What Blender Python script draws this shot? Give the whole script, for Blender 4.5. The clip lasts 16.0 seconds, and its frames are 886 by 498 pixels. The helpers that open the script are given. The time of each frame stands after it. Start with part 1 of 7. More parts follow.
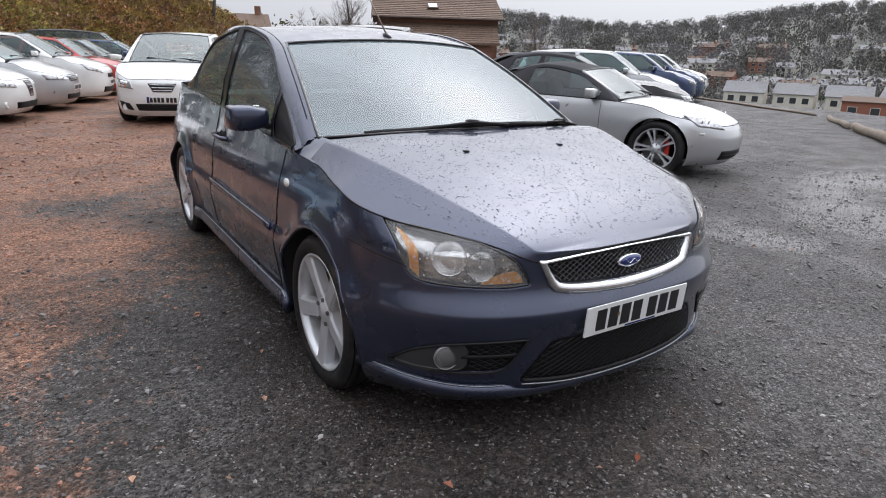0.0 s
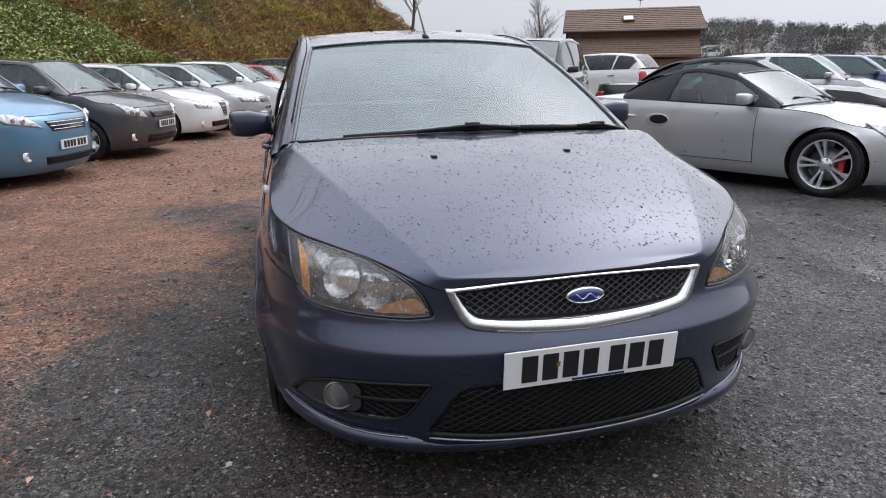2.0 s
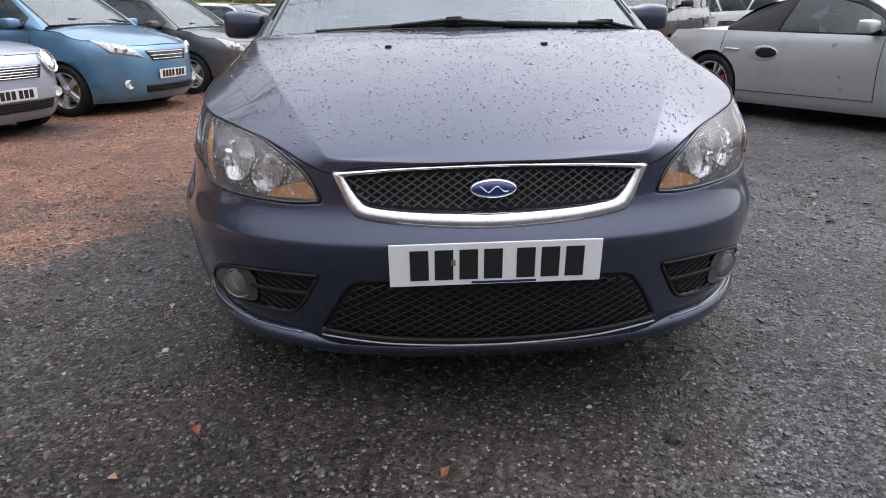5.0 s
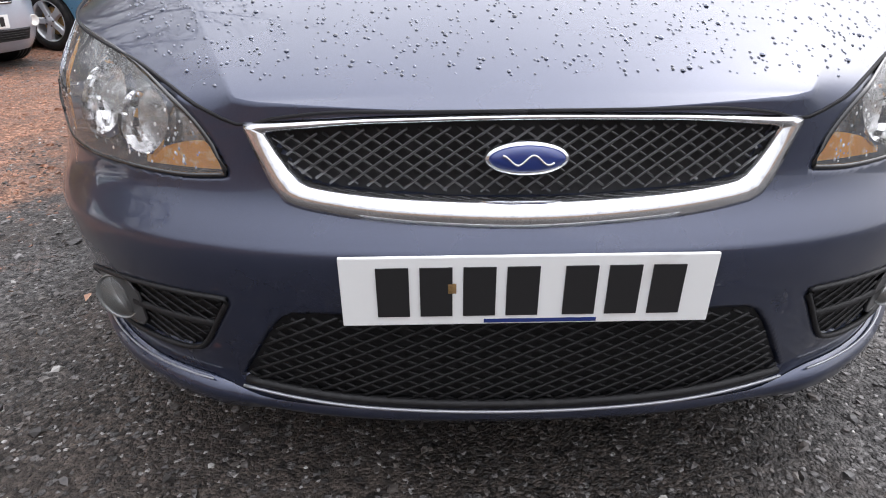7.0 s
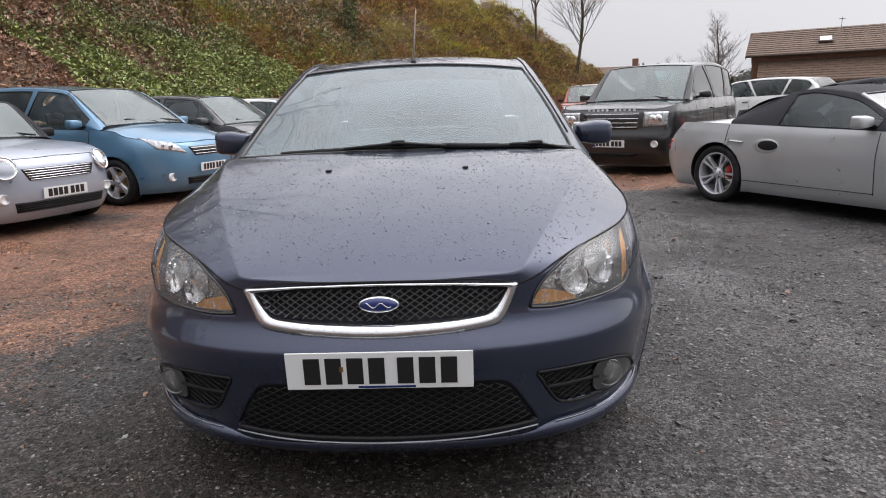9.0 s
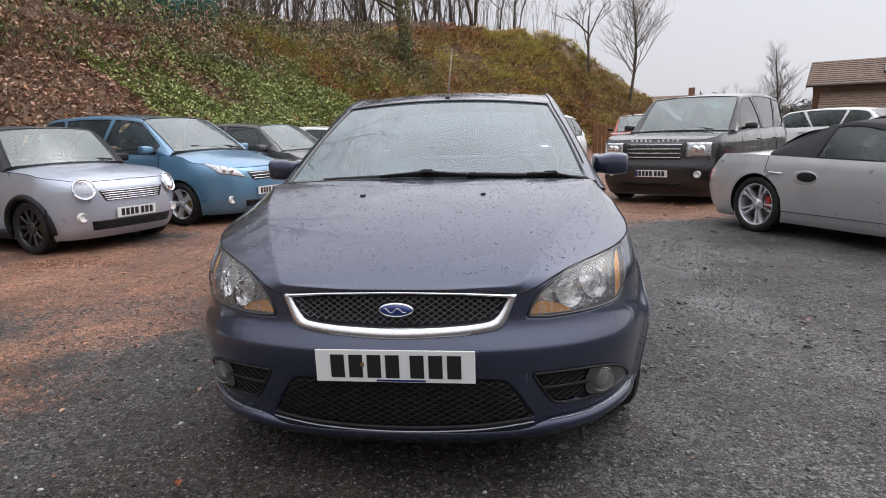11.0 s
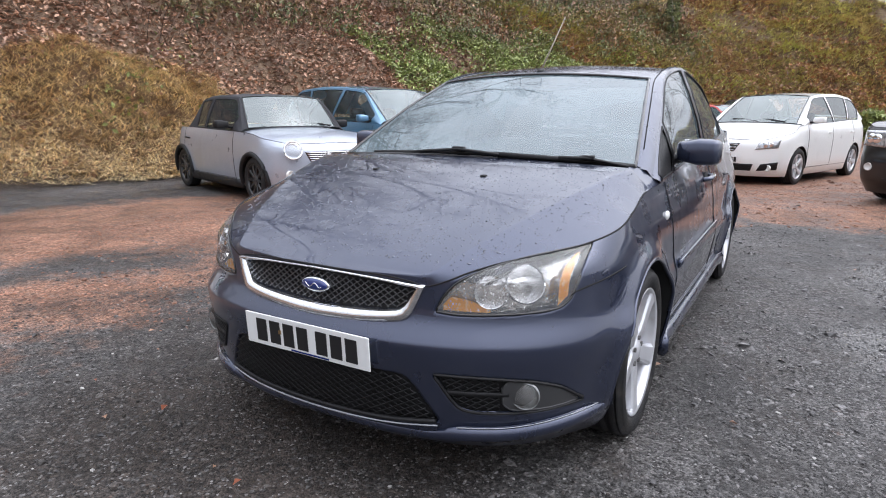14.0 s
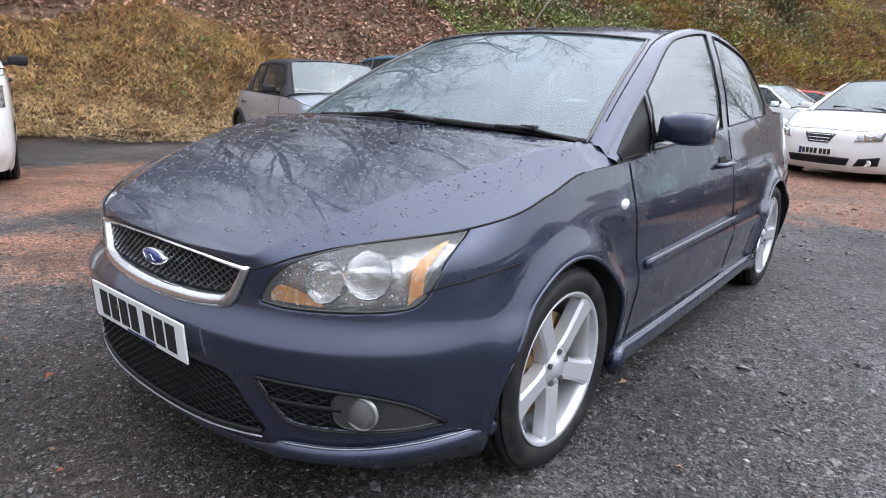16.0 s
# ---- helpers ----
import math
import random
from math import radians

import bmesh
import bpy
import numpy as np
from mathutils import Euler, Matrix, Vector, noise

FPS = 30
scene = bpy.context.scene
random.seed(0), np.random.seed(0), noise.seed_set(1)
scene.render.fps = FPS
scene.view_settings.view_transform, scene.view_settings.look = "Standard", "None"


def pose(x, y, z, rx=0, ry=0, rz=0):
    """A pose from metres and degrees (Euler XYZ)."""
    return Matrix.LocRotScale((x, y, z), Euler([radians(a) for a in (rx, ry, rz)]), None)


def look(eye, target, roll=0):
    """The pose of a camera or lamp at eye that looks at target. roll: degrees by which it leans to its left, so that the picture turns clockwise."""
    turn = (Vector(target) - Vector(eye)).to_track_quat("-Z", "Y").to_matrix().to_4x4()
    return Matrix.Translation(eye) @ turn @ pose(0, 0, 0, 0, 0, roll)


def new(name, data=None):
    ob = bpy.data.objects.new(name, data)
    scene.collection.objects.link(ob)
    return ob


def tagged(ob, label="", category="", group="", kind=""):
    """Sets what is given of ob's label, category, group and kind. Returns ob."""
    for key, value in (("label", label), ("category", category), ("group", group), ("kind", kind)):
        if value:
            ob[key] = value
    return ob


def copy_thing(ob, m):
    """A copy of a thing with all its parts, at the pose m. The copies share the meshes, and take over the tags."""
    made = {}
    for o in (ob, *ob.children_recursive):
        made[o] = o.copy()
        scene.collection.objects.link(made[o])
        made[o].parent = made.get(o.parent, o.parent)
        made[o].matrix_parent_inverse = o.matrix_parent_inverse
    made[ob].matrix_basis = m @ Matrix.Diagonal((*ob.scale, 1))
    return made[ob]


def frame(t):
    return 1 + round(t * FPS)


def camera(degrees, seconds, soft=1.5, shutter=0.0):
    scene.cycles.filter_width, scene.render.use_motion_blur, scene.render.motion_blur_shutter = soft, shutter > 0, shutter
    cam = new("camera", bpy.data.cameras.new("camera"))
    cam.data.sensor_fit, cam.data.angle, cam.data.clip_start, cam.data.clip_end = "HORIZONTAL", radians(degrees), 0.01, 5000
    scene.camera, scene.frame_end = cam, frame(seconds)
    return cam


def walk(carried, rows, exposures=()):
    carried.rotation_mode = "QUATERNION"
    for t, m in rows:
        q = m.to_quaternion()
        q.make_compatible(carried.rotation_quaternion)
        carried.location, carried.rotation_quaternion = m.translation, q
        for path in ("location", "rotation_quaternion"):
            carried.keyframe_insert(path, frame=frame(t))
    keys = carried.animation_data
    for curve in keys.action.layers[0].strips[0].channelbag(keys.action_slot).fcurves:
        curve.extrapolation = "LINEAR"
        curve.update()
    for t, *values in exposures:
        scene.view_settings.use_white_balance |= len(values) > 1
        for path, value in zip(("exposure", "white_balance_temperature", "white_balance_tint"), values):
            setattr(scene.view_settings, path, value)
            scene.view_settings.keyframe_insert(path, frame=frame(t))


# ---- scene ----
cam = camera(71.0, 16.0, soft=1.0)
PATH = [
    (0, (-1.722, -1.363, 1.339), (-0.689, 0.239, 0.733), 1.5),
    (0.5, (-1.462, -1.395, 1.29), (-0.451, 0.219, 0.676), 0.9),
    (1, (-1.209, -1.355, 1.308), (-0.287, 0.305, 0.68), 1.4),
    (1.5, (-0.932, -1.36, 1.225), (-0.243, 0.409, 0.598), 2.0),
    (2, (-0.786, -1.411, 1.248), (-0.307, 0.449, 0.692), -0.8),
    (2.5, (-0.727, -1.547, 1.274), (-0.328, 0.352, 0.789), -2.3),
    (3, (-0.614, -1.647, 1.289), (-0.274, 0.273, 0.846), -2.4),
    (3.5, (-0.413, -1.731, 1.268), (-0.186, 0.209, 0.84), -2.3),
    (4, (-0.324, -1.764, 1.225), (-0.138, 0.183, 0.81), -2.0),
    (4.5, (-0.281, -1.665, 1.118), (-0.095, 0.261, 0.612), -0.6),
    (5, (-0.201, -1.399, 1.026), (-0.104, 0.476, 0.335), -1.0),
    (5.2, (-0.198, -1.257, 0.992), (-0.109, 0.589, 0.227), -1.1),
    (7.3, (-0.103, -0.755, 0.888), (-0.11, 1.057, 0.041), -0.3),
    (7.5, (-0.082, -0.841, 0.963), (-0.117, 1.01, 0.206), -0.3),
    (8, (0.015, -1.164, 1.109), (-0.046, 0.721, 0.444), -0.6),
    (8.5, (0.134, -1.397, 1.17), (0.071, 0.528, 0.63), -1.6),
    (9, (0.234, -1.592, 1.179), (0.176, 0.355, 0.727), -1.8),
    (9.2, (0.233, -1.65, 1.201), (0.177, 0.302, 0.767), -1.4),
    (11.3, (0.458, -1.897, 1.201), (0.147, 0.045, 0.839), -1.5),
    (11.5, (0.549, -1.921, 1.194), (0.112, -0.009, 0.801), -2.3),
    (12, (0.743, -1.951, 1.212), (0.113, -0.096, 0.807), -2.0),
    (12.5, (0.865, -1.786, 1.196), (0.077, 0.005, 0.783), -1.2),
    (13, (0.993, -1.636, 1.191), (0.159, 0.133, 0.772), -0.6),
    (13.5, (1.228, -1.561, 1.203), (0.305, 0.161, 0.774), -0.8),
    (14, (1.338, -1.413, 1.192), (0.355, 0.274, 0.759), 0.4),
    (14.5, (1.352, -1.183, 1.188), (0.332, 0.472, 0.716), 2.5),
    (15, (1.412, -1.016, 1.16), (0.343, 0.598, 0.658), 2.3),
    (15.5, (1.55, -0.834, 1.151), (0.363, 0.686, 0.62), 2.7),
    (16, (1.667, -0.741, 1.134), (0.464, 0.774, 0.627), 2.6),
]
EXPOSURES = [(0, 0.10, 6300, 12), (1.5, 0.08, 6250, 12), (3.5, -0.14, 6200, 13), (5.0, 0.26, 6250, 14), (7.5, 0.78, 6450, 13), (9.0, 0.10, 6550, 13), (11.5, 0.14, 6400, 13), (12.5, 0.50, 6300, 13), (14.5, 0.54, 6100, 13), (16, 0.56, 6000, 13)]
walk(cam, [(t, look(eye, target, roll)) for t, eye, target, roll in PATH], EXPOSURES)

# ---- world, sun, exposure ----
SUN_ELEV, SUN_TURN = radians(48), radians(62)
world = bpy.data.worlds.new("overcast_sky")
scene.world = world
world.use_nodes = True
wn, wl = world.node_tree.nodes, world.node_tree.links
sky = wn.new("ShaderNodeTexSky")
sky.sky_type, sky.sun_disc = "NISHITA", False
sky.sun_elevation, sky.sun_rotation = SUN_ELEV, SUN_TURN
sky.air_density, sky.dust_density, sky.ozone_density = 1.0, 4.0, 1.0
grey = wn.new("ShaderNodeHueSaturation")
grey.inputs["Saturation"].default_value = 0.16
wl.new(sky.outputs[0], grey.inputs["Color"])
even = wn.new("ShaderNodeMixRGB")
even.inputs[0].default_value = 0.72
even.inputs[2].default_value = (6.1, 6.25, 6.6, 1)
wl.new(grey.outputs[0], even.inputs[1])
# an overcast sky is brightest overhead
place_ = wn.new("ShaderNodeTexCoord")
axes = wn.new("ShaderNodeSeparateXYZ")
wl.new(place_.outputs["Generated"], axes.inputs[0])
lift = wn.new("ShaderNodeMapRange")
for key_, val_ in (("From Min", 0.27), ("From Max", 0.97), ("To Min", 1.0), ("To Max", 2.95)):
    lift.inputs[key_].default_value = val_
wl.new(axes.outputs["Z"], lift.inputs["Value"])
dome = wn.new("ShaderNodeVectorMath")
dome.operation = "SCALE"
wl.new(even.outputs[0], dome.inputs[0])
# and a little brighter on the open valley side, where the sun stands behind the cloud
side_ = wn.new("ShaderNodeVectorMath")
side_.operation = "DOT_PRODUCT"
side_.inputs[1].default_value = (math.sin(SUN_TURN) * math.cos(SUN_ELEV), math.cos(SUN_TURN) * math.cos(SUN_ELEV), math.sin(SUN_ELEV))
wl.new(place_.outputs["Generated"], side_.inputs[0])
glow = wn.new("ShaderNodeMapRange")
glow.interpolation_type = "SMOOTHSTEP"
for key_, val_ in (("From Min", -0.6), ("From Max", 1.0), ("To Min", 0.78), ("To Max", 0.94)):
    glow.inputs[key_].default_value = val_
wl.new(side_.outputs["Value"], glow.inputs["Value"])
both_ = wn.new("ShaderNodeMath")
both_.operation = "MULTIPLY"
wl.new(lift.outputs[0], both_.inputs[0])
wl.new(glow.outputs[0], both_.inputs[1])
wl.new(both_.outputs[0], dome.inputs["Scale"])
wl.new(dome.outputs[0], wn["Background"].inputs["Color"])
wn["Background"].inputs["Strength"].default_value = 0.13
sun_data = bpy.data.lights.new("sun", "SUN")
sun_data.energy, sun_data.angle, sun_data.color = 0.5, radians(120), (1.0, 0.97, 0.93)
sun = new("sun", sun_data)
sun.rotation_euler = (radians(90) - SUN_ELEV, 0, radians(180) - SUN_TURN)


# ---- materials ----
def mat(name, colour, rough=0.6, metal=0.0, coat=0.0, grain=None, grain2=None, bump=0.0, bump_scale=80.0,
        vary=0.0, rough_vary=0.0, random=0.0, spec=0.5, emit=0.0):
    """A principled material. grain, grain2: (scale, other colour, low, high) of two noises laid over the colour."""
    m = bpy.data.materials.new(name)
    m.use_nodes = True
    n, l = m.node_tree.nodes, m.node_tree.links
    b = n["Principled BSDF"]
    b.inputs["Roughness"].default_value, b.inputs["Metallic"].default_value = rough, metal
    b.inputs["Coat Weight"].default_value, b.inputs["Coat Roughness"].default_value = coat, 0.03
    b.inputs["Specular IOR Level"].default_value = spec
    co = n.new("ShaderNodeTexCoord")
    rgb = n.new("ShaderNodeRGB")
    rgb.outputs[0].default_value = (*colour, 1)
    out = rgb.outputs[0]
    for g in (grain, grain2):
        if not g:
            continue
        t = n.new("ShaderNodeTexNoise")
        t.inputs["Scale"].default_value, t.inputs["Detail"].default_value = g[0], 5
        l.new(co.outputs["Object"], t.inputs["Vector"])
        r = n.new("ShaderNodeMapRange")
        r.inputs["From Min"].default_value, r.inputs["From Max"].default_value = g[2], g[3]
        l.new(t.outputs["Fac"], r.inputs["Value"])
        mx = n.new("ShaderNodeMixRGB")
        l.new(r.outputs[0], mx.inputs[0])
        l.new(out, mx.inputs[1])
        mx.inputs[2].default_value = (*g[1], 1)
        out = mx.outputs[0]
    if random:
        info = n.new("ShaderNodeNewGeometry" if random > 0 else "ShaderNodeObjectInfo")
        hsv = n.new("ShaderNodeHueSaturation")
        r = n.new("ShaderNodeMapRange")
        r.inputs["To Min"].default_value, r.inputs["To Max"].default_value = 1 - abs(random), 1 + abs(random)
        l.new(info.outputs["Random Per Island" if random > 0 else "Random"], r.inputs["Value"])
        l.new(r.outputs[0], hsv.inputs["Value"])
        l.new(out, hsv.inputs["Color"])
        out = hsv.outputs[0]
    l.new(out, b.inputs["Base Color"])
    if rough_vary:
        t = n.new("ShaderNodeTexNoise")
        t.inputs["Scale"].default_value, t.inputs["Detail"].default_value = 7, 6
        l.new(co.outputs["Object"], t.inputs["Vector"])
        r = n.new("ShaderNodeMapRange")
        r.inputs["From Min"].default_value, r.inputs["From Max"].default_value = 0.3, 0.7
        r.inputs["To Min"].default_value, r.inputs["To Max"].default_value = max(rough - rough_vary, 0.02), rough + rough_vary
        l.new(t.outputs["Fac"], r.inputs["Value"])
        l.new(r.outputs[0], b.inputs["Roughness"])
    if bump:
        t = n.new("ShaderNodeTexNoise")
        t.inputs["Scale"].default_value, t.inputs["Detail"].default_value = bump_scale, 4
        l.new(co.outputs["Object"], t.inputs["Vector"])
        bp = n.new("ShaderNodeBump")
        bp.inputs["Strength"].default_value, bp.inputs["Distance"].default_value = bump, 0.01
        l.new(t.outputs["Fac"], bp.inputs["Height"])
        l.new(bp.outputs[0], b.inputs["Normal"])
    if emit:
        b.inputs["Emission Color"].default_value, b.inputs["Emission Strength"].default_value = (*colour, 1), emit
    return m


def paint(name, colour, metal=0.35, dirt=(0.12, 0.10, 0.085), rough=0.35):
    """Wet car paint: flakes under a clear coat, and a thin film of road dirt."""
    return mat(name, colour, rough, metal, 1.0, grain=(900, tuple(min(c * 1.35 + 0.004, 1) for c in colour), 0.45, 0.75),
               grain2=(2.2, dirt, 0.56, 1.6), rough_vary=0.08)


def glass(name, tint, clear, veil_share, veil=(0.54, 0.67, 0.72)):
    """A pane: Fresnel gloss over tinted clear glass, with a pale veil for condensation and reflected sky."""
    m = bpy.data.materials.new(name)
    m.use_nodes = True
    n, l = m.node_tree.nodes, m.node_tree.links
    n.remove(n["Principled BSDF"])
    tr, gl, df, fr = (n.new("ShaderNode" + k) for k in ("BsdfTransparent", "BsdfGlossy", "BsdfDiffuse", "Fresnel"))
    tr.inputs[0].default_value = (*tint, 1)
    gl.inputs["Roughness"].default_value = 0.02
    gl.inputs["Color"].default_value = (1, 1, 1, 1)
    df.inputs[0].default_value = (*veil, 1)
    fr.inputs["IOR"].default_value = clear
    a, b = n.new("ShaderNodeMixShader"), n.new("ShaderNodeMixShader")
    co, t, r = n.new("ShaderNodeTexCoord"), n.new("ShaderNodeTexNoise"), n.new("ShaderNodeMapRange")
    t.inputs["Scale"].default_value, t.inputs["Detail"].default_value = 3, 4
    l.new(co.outputs["Object"], t.inputs["Vector"])
    l.new(t.outputs["Fac"], r.inputs["Value"])
    r.inputs["From Min"].default_value, r.inputs["From Max"].default_value = 0.3, 0.7
    r.inputs["To Min"].default_value, r.inputs["To Max"].default_value = veil_share * 0.75, veil_share * 1.2
    l.new(r.outputs[0], a.inputs[0])
    l.new(tr.outputs[0], a.inputs[1])
    l.new(df.outputs[0], a.inputs[2])
    l.new(fr.outputs[0], b.inputs[0])
    l.new(a.outputs[0], b.inputs[1])
    l.new(gl.outputs[0], b.inputs[2])
    l.new(b.outputs[0], n["Material Output"].inputs["Surface"])
    return m


M_WINDSCREEN = glass("misted_windscreen_glass", (0.66, 0.80, 0.84), 1.7, 0.22, (0.50, 0.66, 0.72))
# on parked cars' screens the pale veil paints in part of the reflected sky
M_CARSCREEN = glass("wet_sky_veiled_windscreen", (0.60, 0.76, 0.74), 1.85, 0.18, (0.56, 0.70, 0.68))
M_GLASS = glass("side_window_glass", (0.45, 0.60, 0.58), 1.55, 0.05)
M_LENS = glass("lamp_lens", (0.97, 0.97, 0.96), 1.42, 0.10, (0.84, 0.84, 0.82))
# here the veil's colour stands in for pale sky mirrored in the side windows
M_SIDEGLASS = glass("wet_sky_veiled_side_window", (0.55, 0.70, 0.69), 3.0, 0.17)
M_DISC = mat("steel_disc", (0.16, 0.155, 0.15), 0.4, 0.8)
M_BLACK = mat("black_plastic", (0.011, 0.011, 0.012), 0.5, spec=0.3, grain=(60, (0.026, 0.026, 0.027), 0.5, 0.9), bump=0.15, bump_scale=400)
M_GLOSSBLACK = mat("gloss_black", (0.012, 0.012, 0.013), 0.18, coat=0.6)
M_RUBBER = mat("tyre_rubber", (0.011, 0.011, 0.012), 0.55, spec=0.35, grain=(14, (0.05, 0.044, 0.038), 0.5, 0.85), bump=0.2, bump_scale=200)
M_ALLOY = mat("alloy_silver", (0.64, 0.65, 0.68), 0.30, 0.45, 0.6, grain=(9, (0.36, 0.33, 0.30), 0.55, 0.9))
M_DARKALLOY = mat("black_alloy", (0.03, 0.03, 0.032), 0.35, 0.4, 0.4)
M_RUST = mat("rusty_disc", (0.30, 0.19, 0.09), 0.6, 0.5, grain=(40, (0.42, 0.27, 0.08), 0.4, 0.7))
M_RED_CALIPER = mat("red_caliper", (0.45, 0.02, 0.015), 0.35, coat=0.5)
M_CHROME = mat("chrome", (0.80, 0.81, 0.83), 0.12, 1.0, grain=(120, (0.62, 0.63, 0.65), 0.5, 0.8))
M_REFLECTOR = mat("lamp_reflector", (0.94, 0.94, 0.95), 0.10, 1.0)
M_AMBER = mat("amber_lens", (0.95, 0.40, 0.05), 0.2, coat=1.0, grain=(70, (1.0, 0.66, 0.28), 0.5, 0.66), bump=0.3, bump_scale=160)
M_REDLENS = mat("red_lens", (0.5, 0.02, 0.02), 0.2, coat=0.8)
M_WHITELENS = mat("white_lens", (0.72, 0.72, 0.70), 0.25, coat=0.8)
M_PLATE = mat("plate_white", (0.78, 0.79, 0.78), 0.35, coat=0.3, grain=(9, (0.55, 0.52, 0.47), 0.62, 0.95))
M_PLATEBAR = mat("plate_black", (0.015, 0.015, 0.016), 0.4)
M_UNDER = mat("underbody", (0.012, 0.012, 0.012), 0.9)
M_CLOTH = mat("seat_cloth", (0.035, 0.036, 0.042), 0.9, grain=(200, (0.07, 0.07, 0.08), 0.45, 0.7))
M_TRIM = mat("dashboard_trim", (0.045, 0.045, 0.048), 0.7)
M_SOFTTOP = mat("soft_top_cloth", (0.02, 0.02, 0.024), 0.85, grain=(300, (0.045, 0.045, 0.05), 0.4, 0.7), bump=0.2, bump_scale=500)
M_SEAM = mat("panel_gap", (0.006, 0.006, 0.008), 0.8)
M_BADGEBLUE = mat("badge_blue", (0.012, 0.03, 0.16), 0.2, coat=0.9)


# ---- mesh helpers ----
def mesh_ob(name, verts, faces, material, parent=None, label="", smooth=True, weld=0.0):
    me = bpy.data.meshes.new(name)
    me.from_pydata([tuple(map(float, v)) for v in verts], [], [tuple(int(i) for i in f) for f in faces])
    if weld:
        bm = bmesh.new()
        bm.from_mesh(me)
        bmesh.ops.remove_doubles(bm, verts=bm.verts, dist=weld)
        bmesh.ops.recalc_face_normals(bm, faces=bm.faces)
        bm.to_mesh(me)
        bm.free()
    me.polygons.foreach_set("use_smooth", [smooth] * len(me.polygons))
    me.materials.append(material)
    ob = new(name, me)
    ob.parent = parent
    if label:
        ob["label"] = label
    return ob


def part(name, bm, material, parent, label="", smooth=True):
    """Links a bmesh as one mesh object under a thing or a part."""
    me = bpy.data.meshes.new(name)
    bm.normal_update()
    bm.to_mesh(me)
    bm.free()
    me.polygons.foreach_set("use_smooth", [smooth] * len(me.polygons))
    me.materials.append(material)
    ob = new(name, me)
    ob.parent = parent
    if label:
        ob["label"] = label
    return ob


def grid_faces(nu, nv, flip=False, off=0):
    f = []
    for i in range(nu - 1):
        for j in range(nv - 1):
            q = (off + i * nv + j, off + (i + 1) * nv + j, off + (i + 1) * nv + j + 1, off + i * nv + j + 1)
            f.append(q[::-1] if flip else q)
    return f


def tube(points, r, sides=5, closed=False, taper=1.0):
    """Verts and faces of a tube along points; r may be one radius or (wide, high)."""
    p = np.array(points, float)
    n = len(p)
    v, f = [], []
    for i in range(n):
        a, b = p[(i - 1) % n if closed else max(i - 1, 0)], p[(i + 1) % n if closed else min(i + 1, n - 1)]
        d = b - a
        d /= np.linalg.norm(d) + 1e-9
        up = np.array((0, 0, 1.0)) if abs(d[2]) < 0.9 else np.array((0, 1.0, 0))
        s = np.cross(d, up)
        s /= np.linalg.norm(s)
        u = np.cross(s, d)
        k = 1 + (taper - 1) * i / max(n - 1, 1)
        rw, rh = r if isinstance(r, tuple) else (r, r)
        for j in range(sides):
            t = 2 * math.pi * (j + 0.5) / sides
            v.append(p[i] + s * math.cos(t) * rw * k + u * math.sin(t) * rh * k)
    for i in range(n if closed else n - 1):
        for j in range(sides):
            a, b = i * sides, ((i + 1) % n) * sides
            f.append((a + j, a + (j + 1) % sides, b + (j + 1) % sides, b + j))
    if not closed:
        f.append(tuple(range(sides))[::-1])
        f.append(tuple((n - 1) * sides + j for j in range(sides)))
    return v, f


def join(*pieces):
    v, f = [], []
    for pv, pf in pieces:
        o = len(v)
        v.extend(pv)
        f.extend(tuple(i + o for i in q) for q in pf)
    return v, f


def box(cx, cy, cz, sx, sy, sz, bev=0.0, turn=None):
    bm = bmesh.new()
    bmesh.ops.create_cube(bm, size=1)
    bmesh.ops.scale(bm, vec=(sx, sy, sz), verts=bm.verts)
    if bev:
        bmesh.ops.bevel(bm, geom=bm.edges[:], offset=bev, segments=2, affect="EDGES", profile=0.6)
    if turn:
        bmesh.ops.rotate(bm, cent=(0, 0, 0), matrix=Euler([radians(a) for a in turn]).to_matrix(), verts=bm.verts)
    bmesh.ops.translate(bm, vec=(cx, cy, cz), verts=bm.verts)
    return bm


def revolve(profile, n=32):
    """Profile of (x along the axle, radius), turned about the x axis."""
    v, f, m = [], [], len(profile)
    for i in range(n):
        t = 2 * math.pi * i / n
        v += [(x, r * math.cos(t), r * math.sin(t)) for x, r in profile]
    for i in range(n):
        for j in range(m - 1):
            a, b = i * m, ((i + 1) % n) * m
            f.append((a + j, b + j, b + j + 1, a + j + 1))
    return v, f


def curve(*knots):
    """A smooth function through (t, value) knots that never overshoots."""
    t, y = np.array([k[0] for k in knots], float), np.array([k[1] for k in knots], float)
    h, d = np.diff(t), np.diff(y) / np.diff(t)
    m = np.zeros(len(t))
    m[0], m[-1] = d[0], d[-1]
    for i in range(1, len(t) - 1):
        if d[i - 1] * d[i] > 0:
            m[i] = 3 * (h[i - 1] + h[i]) / ((2 * h[i] + h[i - 1]) / d[i - 1] + (h[i] + 2 * h[i - 1]) / d[i])

    def f(x):
        x = np.clip(np.asarray(x, float), t[0], t[-1])
        i = np.clip(np.searchsorted(t, x, "right") - 1, 0, len(t) - 2)
        s = (x - t[i]) / h[i]
        return y[i] * (1 + 2 * s) * (1 - s) ** 2 + m[i] * h[i] * s * (1 - s) ** 2 + y[i + 1] * s * s * (3 - 2 * s) + m[i + 1] * h[i] * s * s * (s - 1)
    return f


